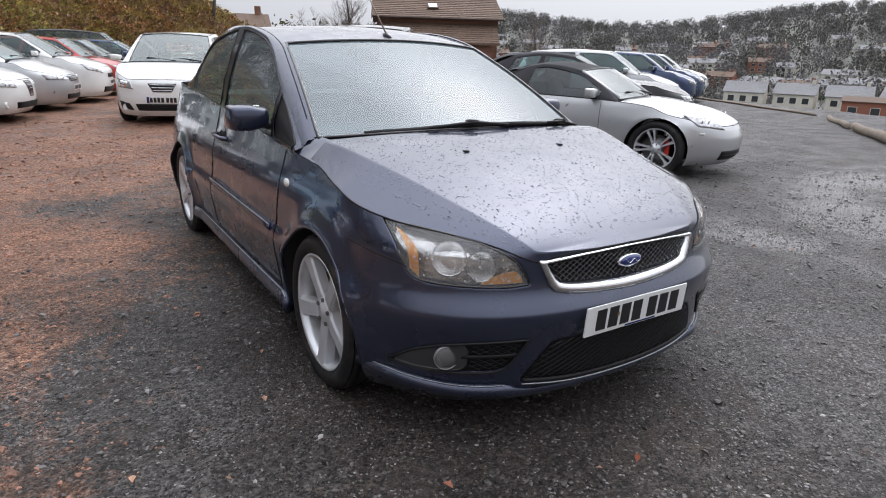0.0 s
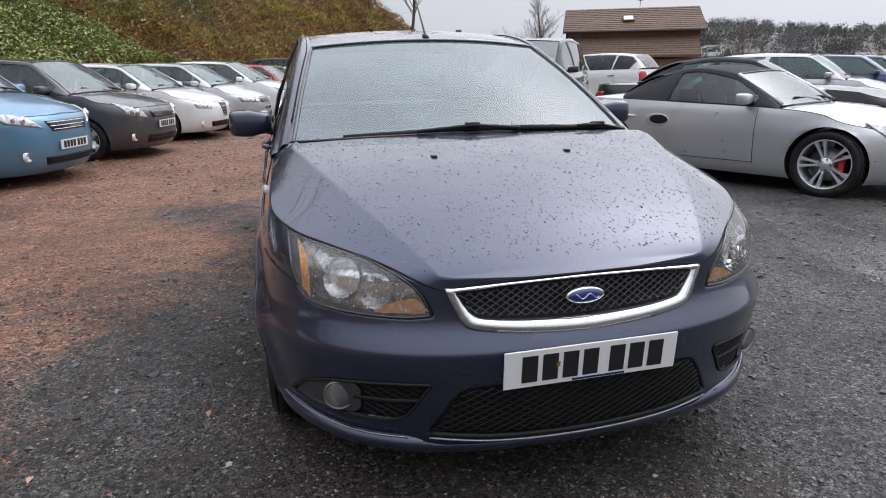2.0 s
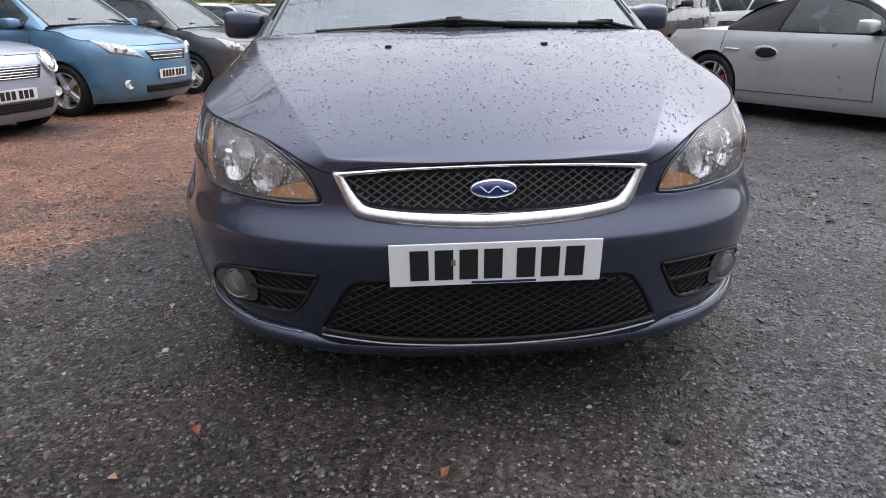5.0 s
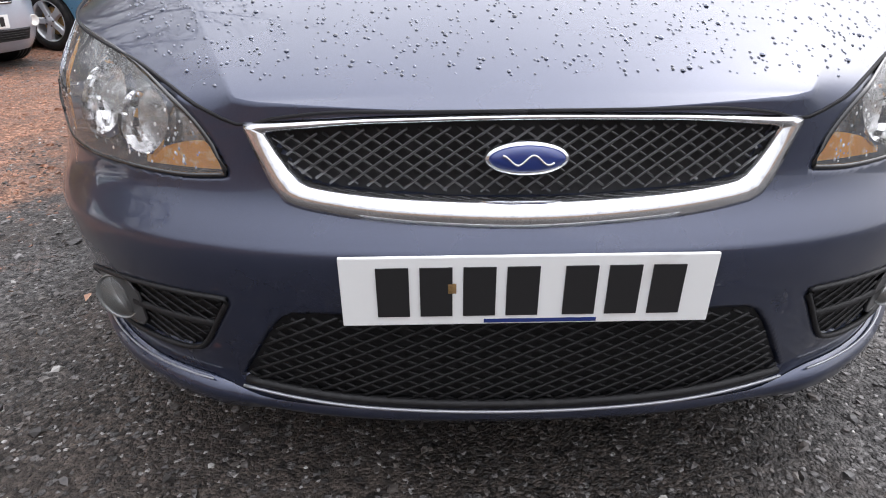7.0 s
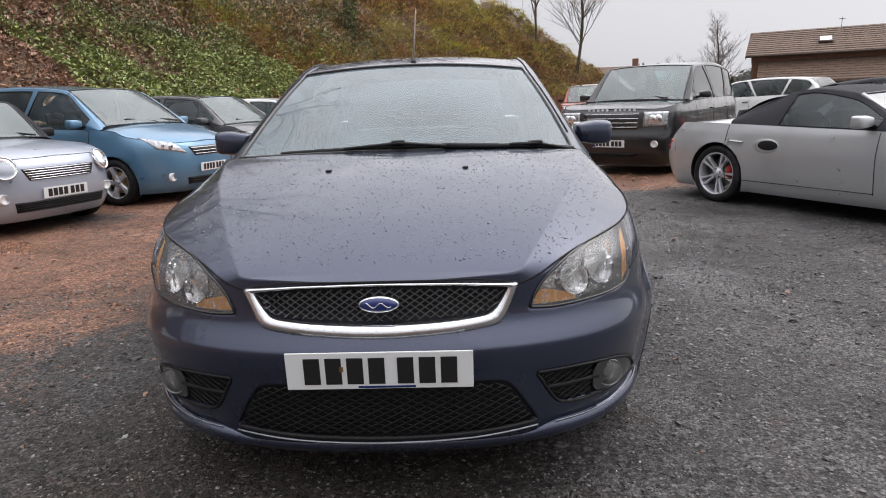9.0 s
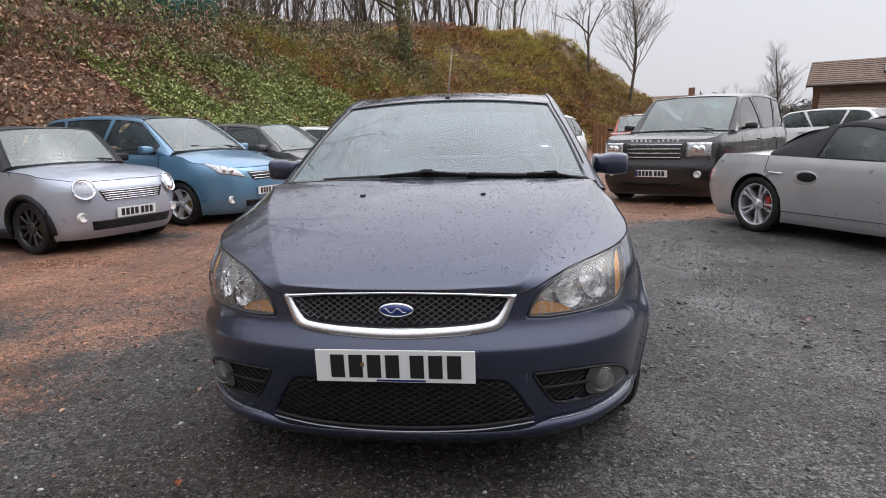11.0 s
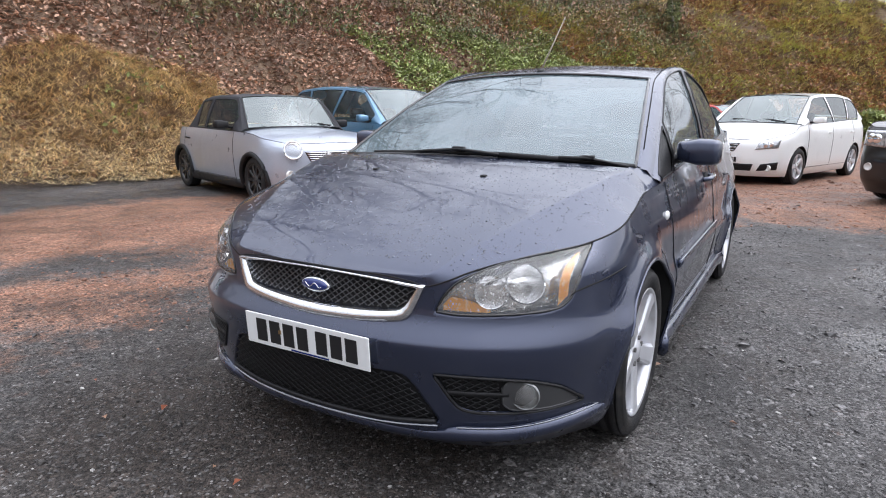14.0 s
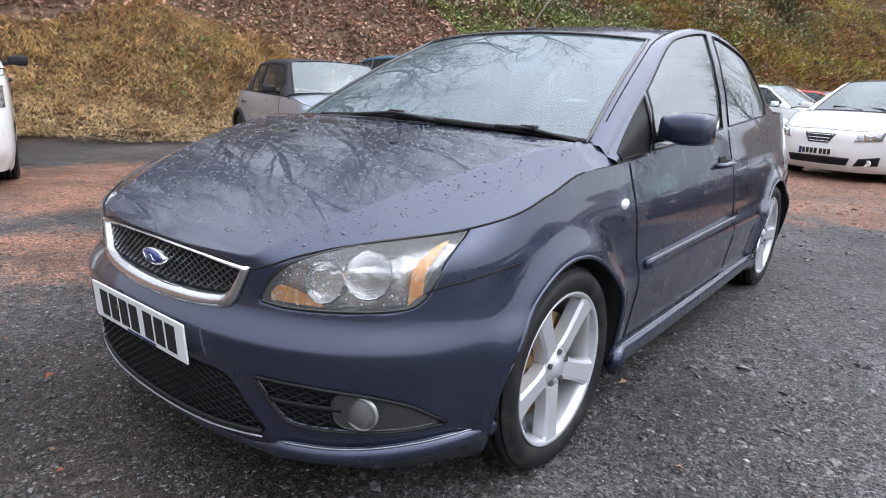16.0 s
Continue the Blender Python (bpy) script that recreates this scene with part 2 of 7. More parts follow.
# ---- the car builder ----
class Shell:
    """The outer skin of a car: y from the nose (0) to the tail, x to both sides, z up."""

    def __init__(self, nose, tail, width, top, ym, yr, n=2.6, nr=3.2, taper=0.02, length=4.3, flare=0.0, axles=(), arch=0.36, r=0.32):
        self.nose, self.tail, self.width, self.top = curve(*nose), curve(*tail), curve(*width), curve(*top)
        self.ym, self.yr, self.n, self.nr, self.taper, self.length = ym, yr, n, nr, taper, length
        self.flare, self.axles, self.arch, self.r = flare, axles, arch, r

    def a_of(self, y):
        return 1 + (y - self.ym) / (self.yr - self.ym)

    def plan(self, y):
        return 1 - self.taper * (2 * y / self.length - 1) ** 2

    def bulge(self, y, z):
        d = 0
        for ya in self.axles:
            q = np.hypot(y - ya, z - self.r) - self.arch
            d = d + self.flare * np.exp(-(q / 0.055) ** 2) * (z > 0.1)
        return d

    def at(self, a, z):
        a, z = np.broadcast_arrays(np.asarray(a, float), np.asarray(z, float))
        w = self.width(z)
        th = np.clip(a, 0, 1) * np.pi / 2
        tr = np.clip(3 - a, 0, 1) * np.pi / 2
        e, er = 2 / self.n, 2 / self.nr
        x = w * np.where(a < 1, np.sin(th) ** e, np.where(a > 2, np.sin(tr) ** er, 1))
        yf = self.ym - (self.ym - self.nose(z)) * np.clip(np.cos(th), 0, 1) ** e
        yb = self.yr + (self.tail(z) - self.yr) * np.clip(np.cos(tr), 0, 1) ** er
        y = np.where(a < 1, yf, np.where(a > 2, yb, self.ym + (self.yr - self.ym) * (a - 1)))
        x = x * self.plan(y)
        x = x + self.bulge(y, z) * (x > 0.6)
        return np.stack([x, y, z], -1)

    def front(self, x, z):
        """y of the skin's front at (x, z)."""
        x, z = np.broadcast_arrays(np.asarray(x, float), np.asarray(z, float))
        q = np.clip(np.abs(x) / (self.width(z) * (1 - self.taper * 0.75)), 0, 0.9999)
        return self.ym - (self.ym - self.nose(z)) * (1 - q ** self.n) ** (1 / self.n)

    def rear(self, x, z):
        q = np.clip(np.abs(x) / (self.width(z) * (1 - self.taper)), 0, 0.9999)
        return self.yr + (self.tail(z) - self.yr) * (1 - q ** self.nr) ** (1 / self.nr)

    def side(self, y, z):
        """x of the skin's side at (y, z)."""
        y, z = np.broadcast_arrays(np.asarray(y, float), np.asarray(z, float))
        q = np.clip((self.ym - y) / (self.ym - self.nose(z)), 0, 1)
        x = self.width(z) * np.where(y < self.ym, (1 - q ** self.n) ** (1 / self.n), 1) * self.plan(y)
        return x + self.bulge(y, z)

    def on_front(self, x, z, lift=0.0, back=False):
        """Points on the front, lifted off the skin along its normal."""
        f = self.rear if back else self.front
        x, z = np.broadcast_arrays(np.asarray(x, float), np.asarray(z, float))
        y = f(x, z)
        e = 0.004
        dx, dz = (f(x + e, z) - f(x - e, z)) / (2 * e), (f(x, z + e) - f(x, z - e)) / (2 * e)
        s = -1 if back else 1
        nv = np.stack([dx, -np.ones_like(dx), dz], -1) * s
        nv /= np.linalg.norm(nv, axis=-1, keepdims=True)
        return np.stack([x, y, z], -1) + nv * lift


def skin_patch(shell, poly, lift, nu=10, nv=6, back=False):
    """A patch on the front or rear skin inside four corners (x, z): inner low, outer low, outer high, inner high."""
    p = np.array(poly, float)
    u, v = np.meshgrid(np.linspace(0, 1, nu), np.linspace(0, 1, nv), indexing="ij")
    q = (p[0] * ((1 - u) * (1 - v))[..., None] + p[1] * (u * (1 - v))[..., None] + p[2] * (u * v)[..., None] + p[3] * ((1 - u) * v)[..., None])
    pts = shell.on_front(q[..., 0], q[..., 1], lift, back)
    rim = shell.on_front(q[..., 0], q[..., 1], -0.02, back)
    verts = list(pts.reshape(-1, 3))
    faces = grid_faces(nu, nv)
    ring = [(i, 0) for i in range(nu)] + [(nu - 1, j) for j in range(1, nv)] + [(i, nv - 1) for i in range(nu - 2, -1, -1)] + [(0, j) for j in range(nv - 2, 0, -1)]
    o = len(verts)
    verts += [rim[i, j] for i, j in ring]
    k = len(ring)
    for m in range(k):
        a, b = ring[m], ring[(m + 1) % k]
        faces.append((a[0] * nv + a[1], o + m, o + (m + 1) % k, b[0] * nv + b[1]))
    return verts, faces


def mirrored(vf):
    v, f = vf
    return [(-p[0], p[1], p[2]) for p in v], [q[::-1] for q in f]


def skin(shell, cols, rows, car, body_mat, panels, recess=None, z0=0.16):
    """Builds the skin's panels. panels: (name, test(y, z, a), both sides in one mesh, label)."""
    A = np.array(cols)[:, None]
    ztop = shell.top(A)
    Z = z0 + (ztop - z0) * np.array(rows)[None, :]
    P = shell.at(np.broadcast_to(A, Z.shape), Z)
    if recess is not None:
        du, dv = np.gradient(P, axis=0), np.gradient(P, axis=1)
        nv = np.cross(du, dv)
        nv /= np.linalg.norm(nv, axis=-1, keepdims=True) + 1e-9
        nv *= np.sign(nv[..., 0:1] * P[..., 0:1] - nv[..., 1:2] * (P[..., 1:2] < shell.ym) + 1e-6)
        P = P - nv * recess(P)[..., None]
    inside = np.zeros(P.shape[:2], bool)
    for ya in shell.axles:
        dy, dz = P[..., 1] - ya, P[..., 2] - shell.r
        d = np.hypot(dy, dz)
        m = (d < shell.arch) & (P[..., 0] > 0.45)
        inside |= m
        k = np.where(m, shell.arch / np.maximum(d, 1e-6), 1)
        P[..., 1] = np.where(m, ya + dy * k, P[..., 1])
        P[..., 2] = np.where(m, shell.r + dz * k, P[..., 2])
    C, R = len(cols), len(rows)
    owner = {}
    for i in range(C - 1):
        for j in range(R - 1):
            if inside[i:i + 2, j:j + 2].all():
                continue
            c = P[i:i + 2, j:j + 2].reshape(4, 3).mean(0)
            a = (cols[i] + cols[i + 1]) / 2
            for k, (_, test, _, _) in enumerate(panels):
                if test(c[1], c[2], a):
                    owner.setdefault(k, []).append((i, j))
                    break
    V = P.reshape(-1, 3)
    for k, (name, _, both, label) in enumerate(panels):
        cells = owner.get(k, [])
        if not cells:
            continue
        f = [(i * R + j, (i + 1) * R + j, (i + 1) * R + j + 1, i * R + j + 1) for i, j in cells]
        used = sorted({q for w in f for q in w})
        idx = {q: m for m, q in enumerate(used)}
        right = ([V[q] for q in used], [tuple(idx[q] for q in w) for w in f])
        for piece in ([join(right, mirrored(right))] if both else [right, mirrored(right)]):
            mesh_ob(name, *piece, body_mat, car, label, weld=0.0005)
    return P


def lid(shell, cols, car, material, centre, name, p=2.2, crease=None, nx=25, label="", lift=0.0):
    """Bonnet or boot: rows across the car between the skin's top edges at the given columns."""
    V, nx = [], nx
    for a in cols:
        e = shell.at(a, shell.top(a))
        zc = float(centre(e[1]))
        line = np.linspace(-1, 1, nx)
        if crease:
            k, drop = crease(e[1], e[0])
            h = nx // 4
            half = np.concatenate([np.linspace(0, k - 0.010, h), [k], np.linspace(k + 0.010, 1, h)])
            line = np.concatenate([-half[:0:-1], half])
        for s in line:
            q = abs(s)
            if crease:
                if q < k:
                    z = zc - (zc - e[2]) * drop * (q / k) ** 2.0
                else:
                    t = (q - k) / (1 - k)
                    z = zc - (zc - e[2]) * (drop + (1 - drop) * (0.92 * t + 0.08 * t * t))
            else:
                z = zc - (zc - e[2]) * q ** p
            V.append((s * e[0], e[1], z + lift))
    return mesh_ob(name, V, grid_faces(len(cols), len(line)), material, car, label, weld=0.0002)


def seam(points, car, r=0.0035, name="panel_gap", both=True):
    vf = tube(points, r, 4)
    for piece in ([vf, mirrored(vf)] if both else [vf]):
        mesh_ob(name, *piece, M_SEAM, car)


WHEELS = {}


def wheel_meshes(style, radius, width, rim, spokes, material, caliper):
    """The meshes of one wheel, its outer face towards +x."""
    w = width / 2
    side = radius - rim
    tyre = [(-w * 0.75, rim * 0.97), (-w, rim + side * 0.35), (-w * 0.96, radius - 0.02), (-w * 0.75, radius - 0.004)]
    for k in range(4):
        c = -w * 0.6 + k * w * 0.4
        tyre += [(c - w * 0.14, radius), (c + w * 0.14, radius), (c + w * 0.15, radius - 0.007), (c + w * 0.25, radius - 0.007)]
    tyre += [(w * 0.75, radius - 0.004), (w * 0.96, radius - 0.02), (w, rim + side * 0.4), (w * 0.93, rim + side * 0.12), (w * 0.75, rim * 0.97)]
    meshes = {"tyre": (revolve(tyre, 48), M_RUBBER)}
    barrel = [(w * 0.78, rim * 0.985), (w * 0.9, rim * 1.01), (w * 0.92, rim), (w * 0.86, rim * 0.955), (w * 0.6, rim * 0.93), (-w * 0.7, rim * 0.9), (-w * 0.8, rim * 0.98)]
    meshes["rim"] = (revolve(barrel, 48), material)
    # one spoke along +z, dished, wider at the hub
    v, f = [], []
    if style == "five":
        prof = [(0.040, 0.042, w * 0.66), (0.065, 0.036, w * 0.74), (0.11, 0.033, w * 0.78), (rim * 0.72, 0.036, w * 0.82), (rim * 0.90, 0.041, w * 0.86), (rim * 0.975, 0.052, w * 0.88)]
    elif style == "twin":
        prof = [(0.045, 0.022, w * 0.5), (0.08, 0.013, w * 0.68), (0.12, 0.011, w * 0.72), (rim * 0.7, 0.012, w * 0.78), (rim * 0.9, 0.018, w * 0.82), (rim * 0.975, 0.024, w * 0.82)]
    else:
        prof = [(0.04, 0.03, w * 0.55), (0.08, 0.020, w * 0.7), (rim * 0.6, 0.017, w * 0.76), (rim * 0.97, 0.022, w * 0.8)]
    for rr, hw, xo in prof:
        v += [(xo - 0.045, -hw, rr), (xo - 0.008, -hw, rr), (xo, -hw * 0.72, rr), (xo, hw * 0.72, rr), (xo - 0.008, hw, rr), (xo - 0.045, hw, rr)]
    m = 6
    for i in range(len(prof) - 1):
        for j in range(m):
            f.append((i * m + j, i * m + (j + 1) % m, (i + 1) * m + (j + 1) % m, (i + 1) * m + j))
    f += [tuple(range(m)), tuple((len(prof) - 1) * m + j for j in range(m))[::-1]]
    meshes["spoke"] = ((v, f), material)
    meshes["hub_cap"] = (revolve([(w * 0.35, 0.001), (w * 0.35, 0.07), (w * 0.72, 0.062), (w * 0.74, 0.035), (w * 0.80, 0.030), (w * 0.81, 0.001)], 20), material)
    meshes["lug_nut"] = (revolve([(w * 0.6, 0.001), (w * 0.6, 0.010), (w * 0.80, 0.009), (w * 0.80, 0.001)], 6), M_DISC)
    meshes["brake_disc"] = (revolve([(w * 0.1, 0.05), (w * 0.1, rim * 0.68), (w * 0.22, rim * 0.68), (w * 0.22, 0.09), (w * 0.3, 0.085), (w * 0.3, 0.001)], 28), M_DISC if caliper else M_RUST)
    out = {}
    for k, (vf, mt) in meshes.items():
        me = bpy.data.meshes.new(k)
        me.from_pydata([tuple(map(float, q)) for q in vf[0]], [], vf[1])
        bm = bmesh.new()
        bm.from_mesh(me)
        bmesh.ops.recalc_face_normals(bm, faces=bm.faces)
        bm.to_mesh(me)
        bm.free()
        me.polygons.foreach_set("use_smooth", [k not in ("spoke", "lug_nut")] * len(me.polygons))
        me.materials.append(mt)
        out[k] = me
    if caliper:
        bm = box(w * 0.2, rim * 0.55, 0.02, 0.07, 0.055, 0.16, 0.015)
        me = bpy.data.meshes.new("brake_caliper")
        bm.to_mesh(me)
        bm.free()
        me.materials.append(M_RED_CALIPER)
        out["brake_caliper"] = me
    return out


def wheel(car, x, y, style="five", radius=0.318, width=0.205, rim=0.222, spokes=5, material=None, turn=0.0, caliper=False, label="", steer=0.0):
    key = (style, radius, width, rim, spokes, material.name, caliper)
    if key not in WHEELS:
        WHEELS[key] = wheel_meshes(style, radius, width, rim, spokes, material, caliper)
    me = WHEELS[key]
    hub = new("wheel", me["rim"])
    hub.parent, hub.location = car, (x, y, radius)
    hub.rotation_euler = (0, 0, (0 if x > 0 else math.pi) + radians(steer))
    if label:
        hub["label"] = label
    for k in ("tyre", "hub_cap", "brake_disc") + (("brake_caliper",) if caliper else ()):
        new(k, me[k]).parent = hub
    for i in range(spokes):
        if style == "twin":
            for d in (-0.17, 0.17):
                s = new("spoke", me["spoke"])
                s.parent, s.rotation_euler = hub, (turn + 2 * math.pi * i / spokes + d, 0, 0)
        else:
            s = new("spoke", me["spoke"])
            s.parent, s.rotation_euler = hub, (turn + 2 * math.pi * i / spokes, 0, 0)
        t = turn + 2 * math.pi * (i + 0.5) / spokes
        b = new("lug_nut", me["lug_nut"])
        b.parent, b.location = hub, (0, -0.052 * math.sin(t), 0.052 * math.cos(t))
    return hub


def arches(shell, car):
    """Dark liners inside the wheel openings, and the floor pan."""
    for ya in shell.axles:
        v = []
        n = 22
        ang = np.linspace(-0.35, math.pi + 0.35, n)
        for t in ang:
            y, z = ya + shell.arch * 0.995 * math.cos(t), shell.r + shell.arch * 0.995 * math.sin(t)
            z = max(z, 0.12)
            xo = float(shell.side(y, max(z, 0.2))) - 0.006
            v += [(xo, y, z), (xo - 0.12, y, z + 0.01), (0.5, y, z)]
        liner = (v, grid_faces(n, 3))
        for piece in (liner, mirrored(liner)):
            mesh_ob("wheel_arch_liner", *piece, M_UNDER, car)
    L, (ya, yb) = shell.length, shell.axles
    hw = float(shell.width(0.3)) - 0.06
    pan = join(*[(lambda b: ([tuple(q.co) for q in b.verts], [tuple(q.index for q in g.verts) for g in b.faces]))(bb) for bb in
                 (box(0, 0.5 * (ya + yb), 0.23, 2 * hw, yb - ya - 2 * shell.arch, 0.1), box(0, L / 2, 0.27, 1.0, L - 0.5, 0.12))])
    mesh_ob("floor_pan", *pan, M_UNDER, car, smooth=False)


def greenhouse(car, body_mat, ws, roof, rear, belt, arc, windows, glass_mat=None, ws_mat=None, roof_mat=None, bow=0.10, belt_x=None, rail_x=None, soft=False, frame_mat=None, top_in=0.055, sail=False, rear_mat=None):
    """Windscreen, roof, rear window and sides. ws: (half width, y, z) at the base and at the header; roof: centre profile (y, z);
    rear: the same two corners for the rear window; belt and arc: lower and upper side lines as (u, y, z); windows: spans of u."""
    glass_mat, ws_mat, roof_mat = glass_mat or M_GLASS, ws_mat or M_CARSCREEN, roof_mat or body_mat
    frame_mat = frame_mat or body_mat

    def pane(name, low, high, material, out, sag=0.02, inset=0.0, thick=0.004, n=15, m=9):
        v = []
        for k in np.linspace(0, 1, m):
            hw = (low[0] + (high[0] - low[0]) * k) - inset
            for s in np.linspace(-1, 1, n):
                y = low[1] + (high[1] - low[1]) * k - out * bow * (1 - abs(s) ** 2.2)
                z = low[2] + (high[2] - low[2]) * k + sag * math.sin(math.pi * k) + 0.03 * (1 - s * s) * k + 0.022 * (1 - s * s) * (1 - k)
                v.append((s * hw, y, z))
        ob = mesh_ob(name, v, grid_faces(m, n, out > 0), material, car)
        ob.visible_shadow = False
        return ob, v
    w, wv = pane("windscreen", ws[0], ws[1], ws_mat, 1, n=21, m=13)
    if not soft:
        r, rv = pane("rear_window", rear[0], rear[1], rear_mat or glass_mat, -1)
    # dark ceramic band round the windscreen
    n, m = 21, 13
    ring = [wv[i] for i in range(n)] + [wv[j * n + n - 1] for j in range(1, m)] + [wv[(m - 1) * n + i] for i in range(n - 2, -1, -1)] + [wv[j * n] for j in range(m - 2, 0, -1)]
    mesh_ob("windscreen_seal", *tube([(p[0], p[1] - 0.003, p[2] + 0.002) for p in ring], 0.008, 6, closed=True), M_GLOSSBLACK, car)
    ny = 16
    prof = curve(*roof)
    # roof, between the two headers
    v, nx = [], 17
    y0, y1 = ws[1][1], rear[1][1]
    for k in np.linspace(0, 1, ny):
        for s in np.linspace(-1, 1, nx):
            q = 1 - abs(s) ** 2.2
            ya = y0 - bow * q
            yb = y1 + bow * q
            y = ya + (yb - ya) * k
            hw = ws[1][0] + (rear[1][0] - ws[1][0]) * k + (rail_x or 0) * math.sin(math.pi * min(k * 1.6, 1) / 1.0) * (1 if k < 0.3 else 1) * 0
            zc = float(prof(y))
            ze = (ws[1][2] + (rear[1][2] - ws[1][2]) * k) + (float(prof(y0 + (y1 - y0) * k)) - (float(prof(y0)) + (float(prof(y1)) - float(prof(y0))) * k))
            zc_edge = ws[1][2] + 0.03 + (rear[1][2] - ws[1][2]) * k + (ze - (ws[1][2] + (rear[1][2] - ws[1][2]) * k))
            v.append((s * hw, y, ze + (zc_edge - ze) * (1 - s * s)))
    mesh_ob("roof", v, grid_faces(ny, nx), roof_mat, car, "black cloth soft top" if soft else "")
    rail = [(v[k * nx + nx - 1]) for k in range(ny)]
    # side: strips between belt and arc
    bl = [curve(*[(b[0], b[c]) for b in belt]) for c in (1, 2, 3)]
    ar = [curve(*[(b[0], b[c]) for b in arc]) for c in (1, 2, 3)]
    us = sorted(set(list(np.linspace(0, 1, 41)) + [q for w_ in windows for q in w_]))
    srow = ["b", "bi", 0.35, 0.7, "ti", "t"]
    G = []
    for u in us:
        B, T = np.array([float(c(u)) for c in bl]), np.array([float(c(u)) for c in ar])
        d = np.linalg.norm(T - B) + 1e-6
        lo, hi = min(0.015 / d, 0.3), 1 - min(top_in / d, 0.55)
        col = []
        for s in srow:
            k = {"b": 0, "bi": lo, "ti": hi, "t": 1}.get(s, lo + (hi - lo) * s if not isinstance(s, str) else 0)
            p = B + (T - B) * k
            p[0] += 0.018 * math.sin(math.pi * k)
            col.append(p)
        G.append(col)
    G = np.array(G)
    nrow = len(srow)
    frame, panes = [], [[] for _ in windows]
    for i in range(len(us) - 1):
        mid = (us[i] + us[i + 1]) / 2
        win = next((k for k, w_ in enumerate(windows) if w_[0] < mid < w_[1]), None)
        for j in range(nrow - 1):
            q = (i * nrow + j, (i + 1) * nrow + j, (i + 1) * nrow + j + 1, i * nrow + j + 1)
            (panes[win] if win is not None and 1 <= j <= nrow - 3 else frame).append(q)
    V = G.reshape(-1, 3)
    fr = (list(V), frame)
    for piece in (fr, mirrored(fr)):
        mesh_ob("pillar_frame", *piece, frame_mat, car, weld=0.0005)
    for fs in panes:
        if not fs:
            continue
        used = sorted({q for f in fs for q in f})
        idx = {q: k for k, q in enumerate(used)}
        pn = ([(V[q][0] - 0.006, V[q][1], V[q][2]) for q in used], [tuple(idx[q] for q in f) for f in fs])
        for piece in (pn, mirrored(pn)):
            solid = sail and fs is panes[0]
            pane_ob = mesh_ob("mirror_base" if solid else "side_window", *piece, M_BLACK if solid else glass_mat, car)
            pane_ob.visible_shadow = solid
    for w_ in windows:
        cols = [i for i, u in enumerate(us) if w_[0] - 1e-9 <= u <= w_[1] + 1e-9]
        loop = [G[i, 1] for i in cols] + [G[cols[-1], j] for j in range(2, nrow - 2)] + [G[i, nrow - 2] for i in cols[::-1]] + [G[cols[0], j] for j in range(nrow - 3, 1, -1)]
        vf = tube(loop, (0.006, 0.004), 4, closed=True)
        for piece in (vf, mirrored(vf)):
            mesh_ob("window_seal", *piece, M_BLACK, car)
    # fillers: roof rail to arc
    arcline = [np.array([float(c(u)) for c in ar]) for u in np.linspace(0, 1, 31)]
    edge = [np.array(wv[j * n + n - 1]) for j in range(m)] + [np.array(p) for p in rail[1:]] + ([] if soft else [np.array(rv[j * 15 + 14]) for j in range(7, -1, -1)])
    # resample the edge to match
    e = np.array(edge)
    s = np.concatenate([[0], np.cumsum(np.linalg.norm(np.diff(e, axis=0), axis=1))])
    al = np.array(arcline)
    sa = np.concatenate([[0], np.cumsum(np.linalg.norm(np.diff(al, axis=0), axis=1))])
    k = np.linspace(0, 1, 41)
    E = np.stack([np.interp(k * s[-1], s, e[:, c]) for c in range(3)], -1)
    Aa = np.stack([np.interp(k * sa[-1], sa, al[:, c]) for c in range(3)], -1)
    for piece in (lambda t_: (t_, mirrored(t_)))(tube([p * 0.75 + q * 0.25 + np.array((0.0055, 0, 0.0068)) for p, q in zip(E[2:], Aa[2:])], 0.003, 4)):
        mesh_ob("roof_gutter", *piece, M_SEAM, car)
    mid = (E + Aa) / 2 + np.array((0.010, 0, 0.012))
    strip = np.stack([Aa, mid, E], 1)
    vf = (list(strip.reshape(-1, 3)), grid_faces(41, 3))
    for piece in (vf, mirrored(vf)):
        mesh_ob("roof_rail", *piece, roof_mat if soft else body_mat, car, weld=0.0003)


def seats(car, y, hw=0.36, z=0.32, rear=True, back=0.62):
    for sx in (-hw, hw):
        part("seat", box(sx, y, z + 0.08, 0.48, 0.5, 0.16, 0.05), M_CLOTH, car)
        part("seat_back", box(sx, y + 0.30, z + 0.40, 0.47, 0.14, back, 0.06, (-14, 0, 0)), M_CLOTH, car)
        part("headrest", box(sx, y + 0.42, z + 0.40 + back / 2 + 0.12, 0.26, 0.10, 0.18, 0.04, (-10, 0, 0)), M_CLOTH, car)
    if rear:
        part("rear_seat", box(0, y + 1.05, z + 0.32, 1.15, 0.2, 0.55, 0.06, (-16, 0, 0)), M_CLOTH, car)


def dashboard(car, y, z, hw, wheel_x=0.36, dy=0.45):
    part("dashboard", box(0, y + dy * 0.5, z - 0.09, 2 * hw, dy, 0.16, 0.05), M_TRIM, car)
    ring = [(wheel_x + 0.18 * math.cos(t), y + dy + 0.16 + 0.07 * math.sin(t), z - 0.08 + 0.17 * math.sin(t)) for t in np.linspace(0, 2 * math.pi, 25)[:-1]]
    mesh_ob("steering_wheel", *tube(ring, 0.016, 6, closed=True), M_BLACK, car)


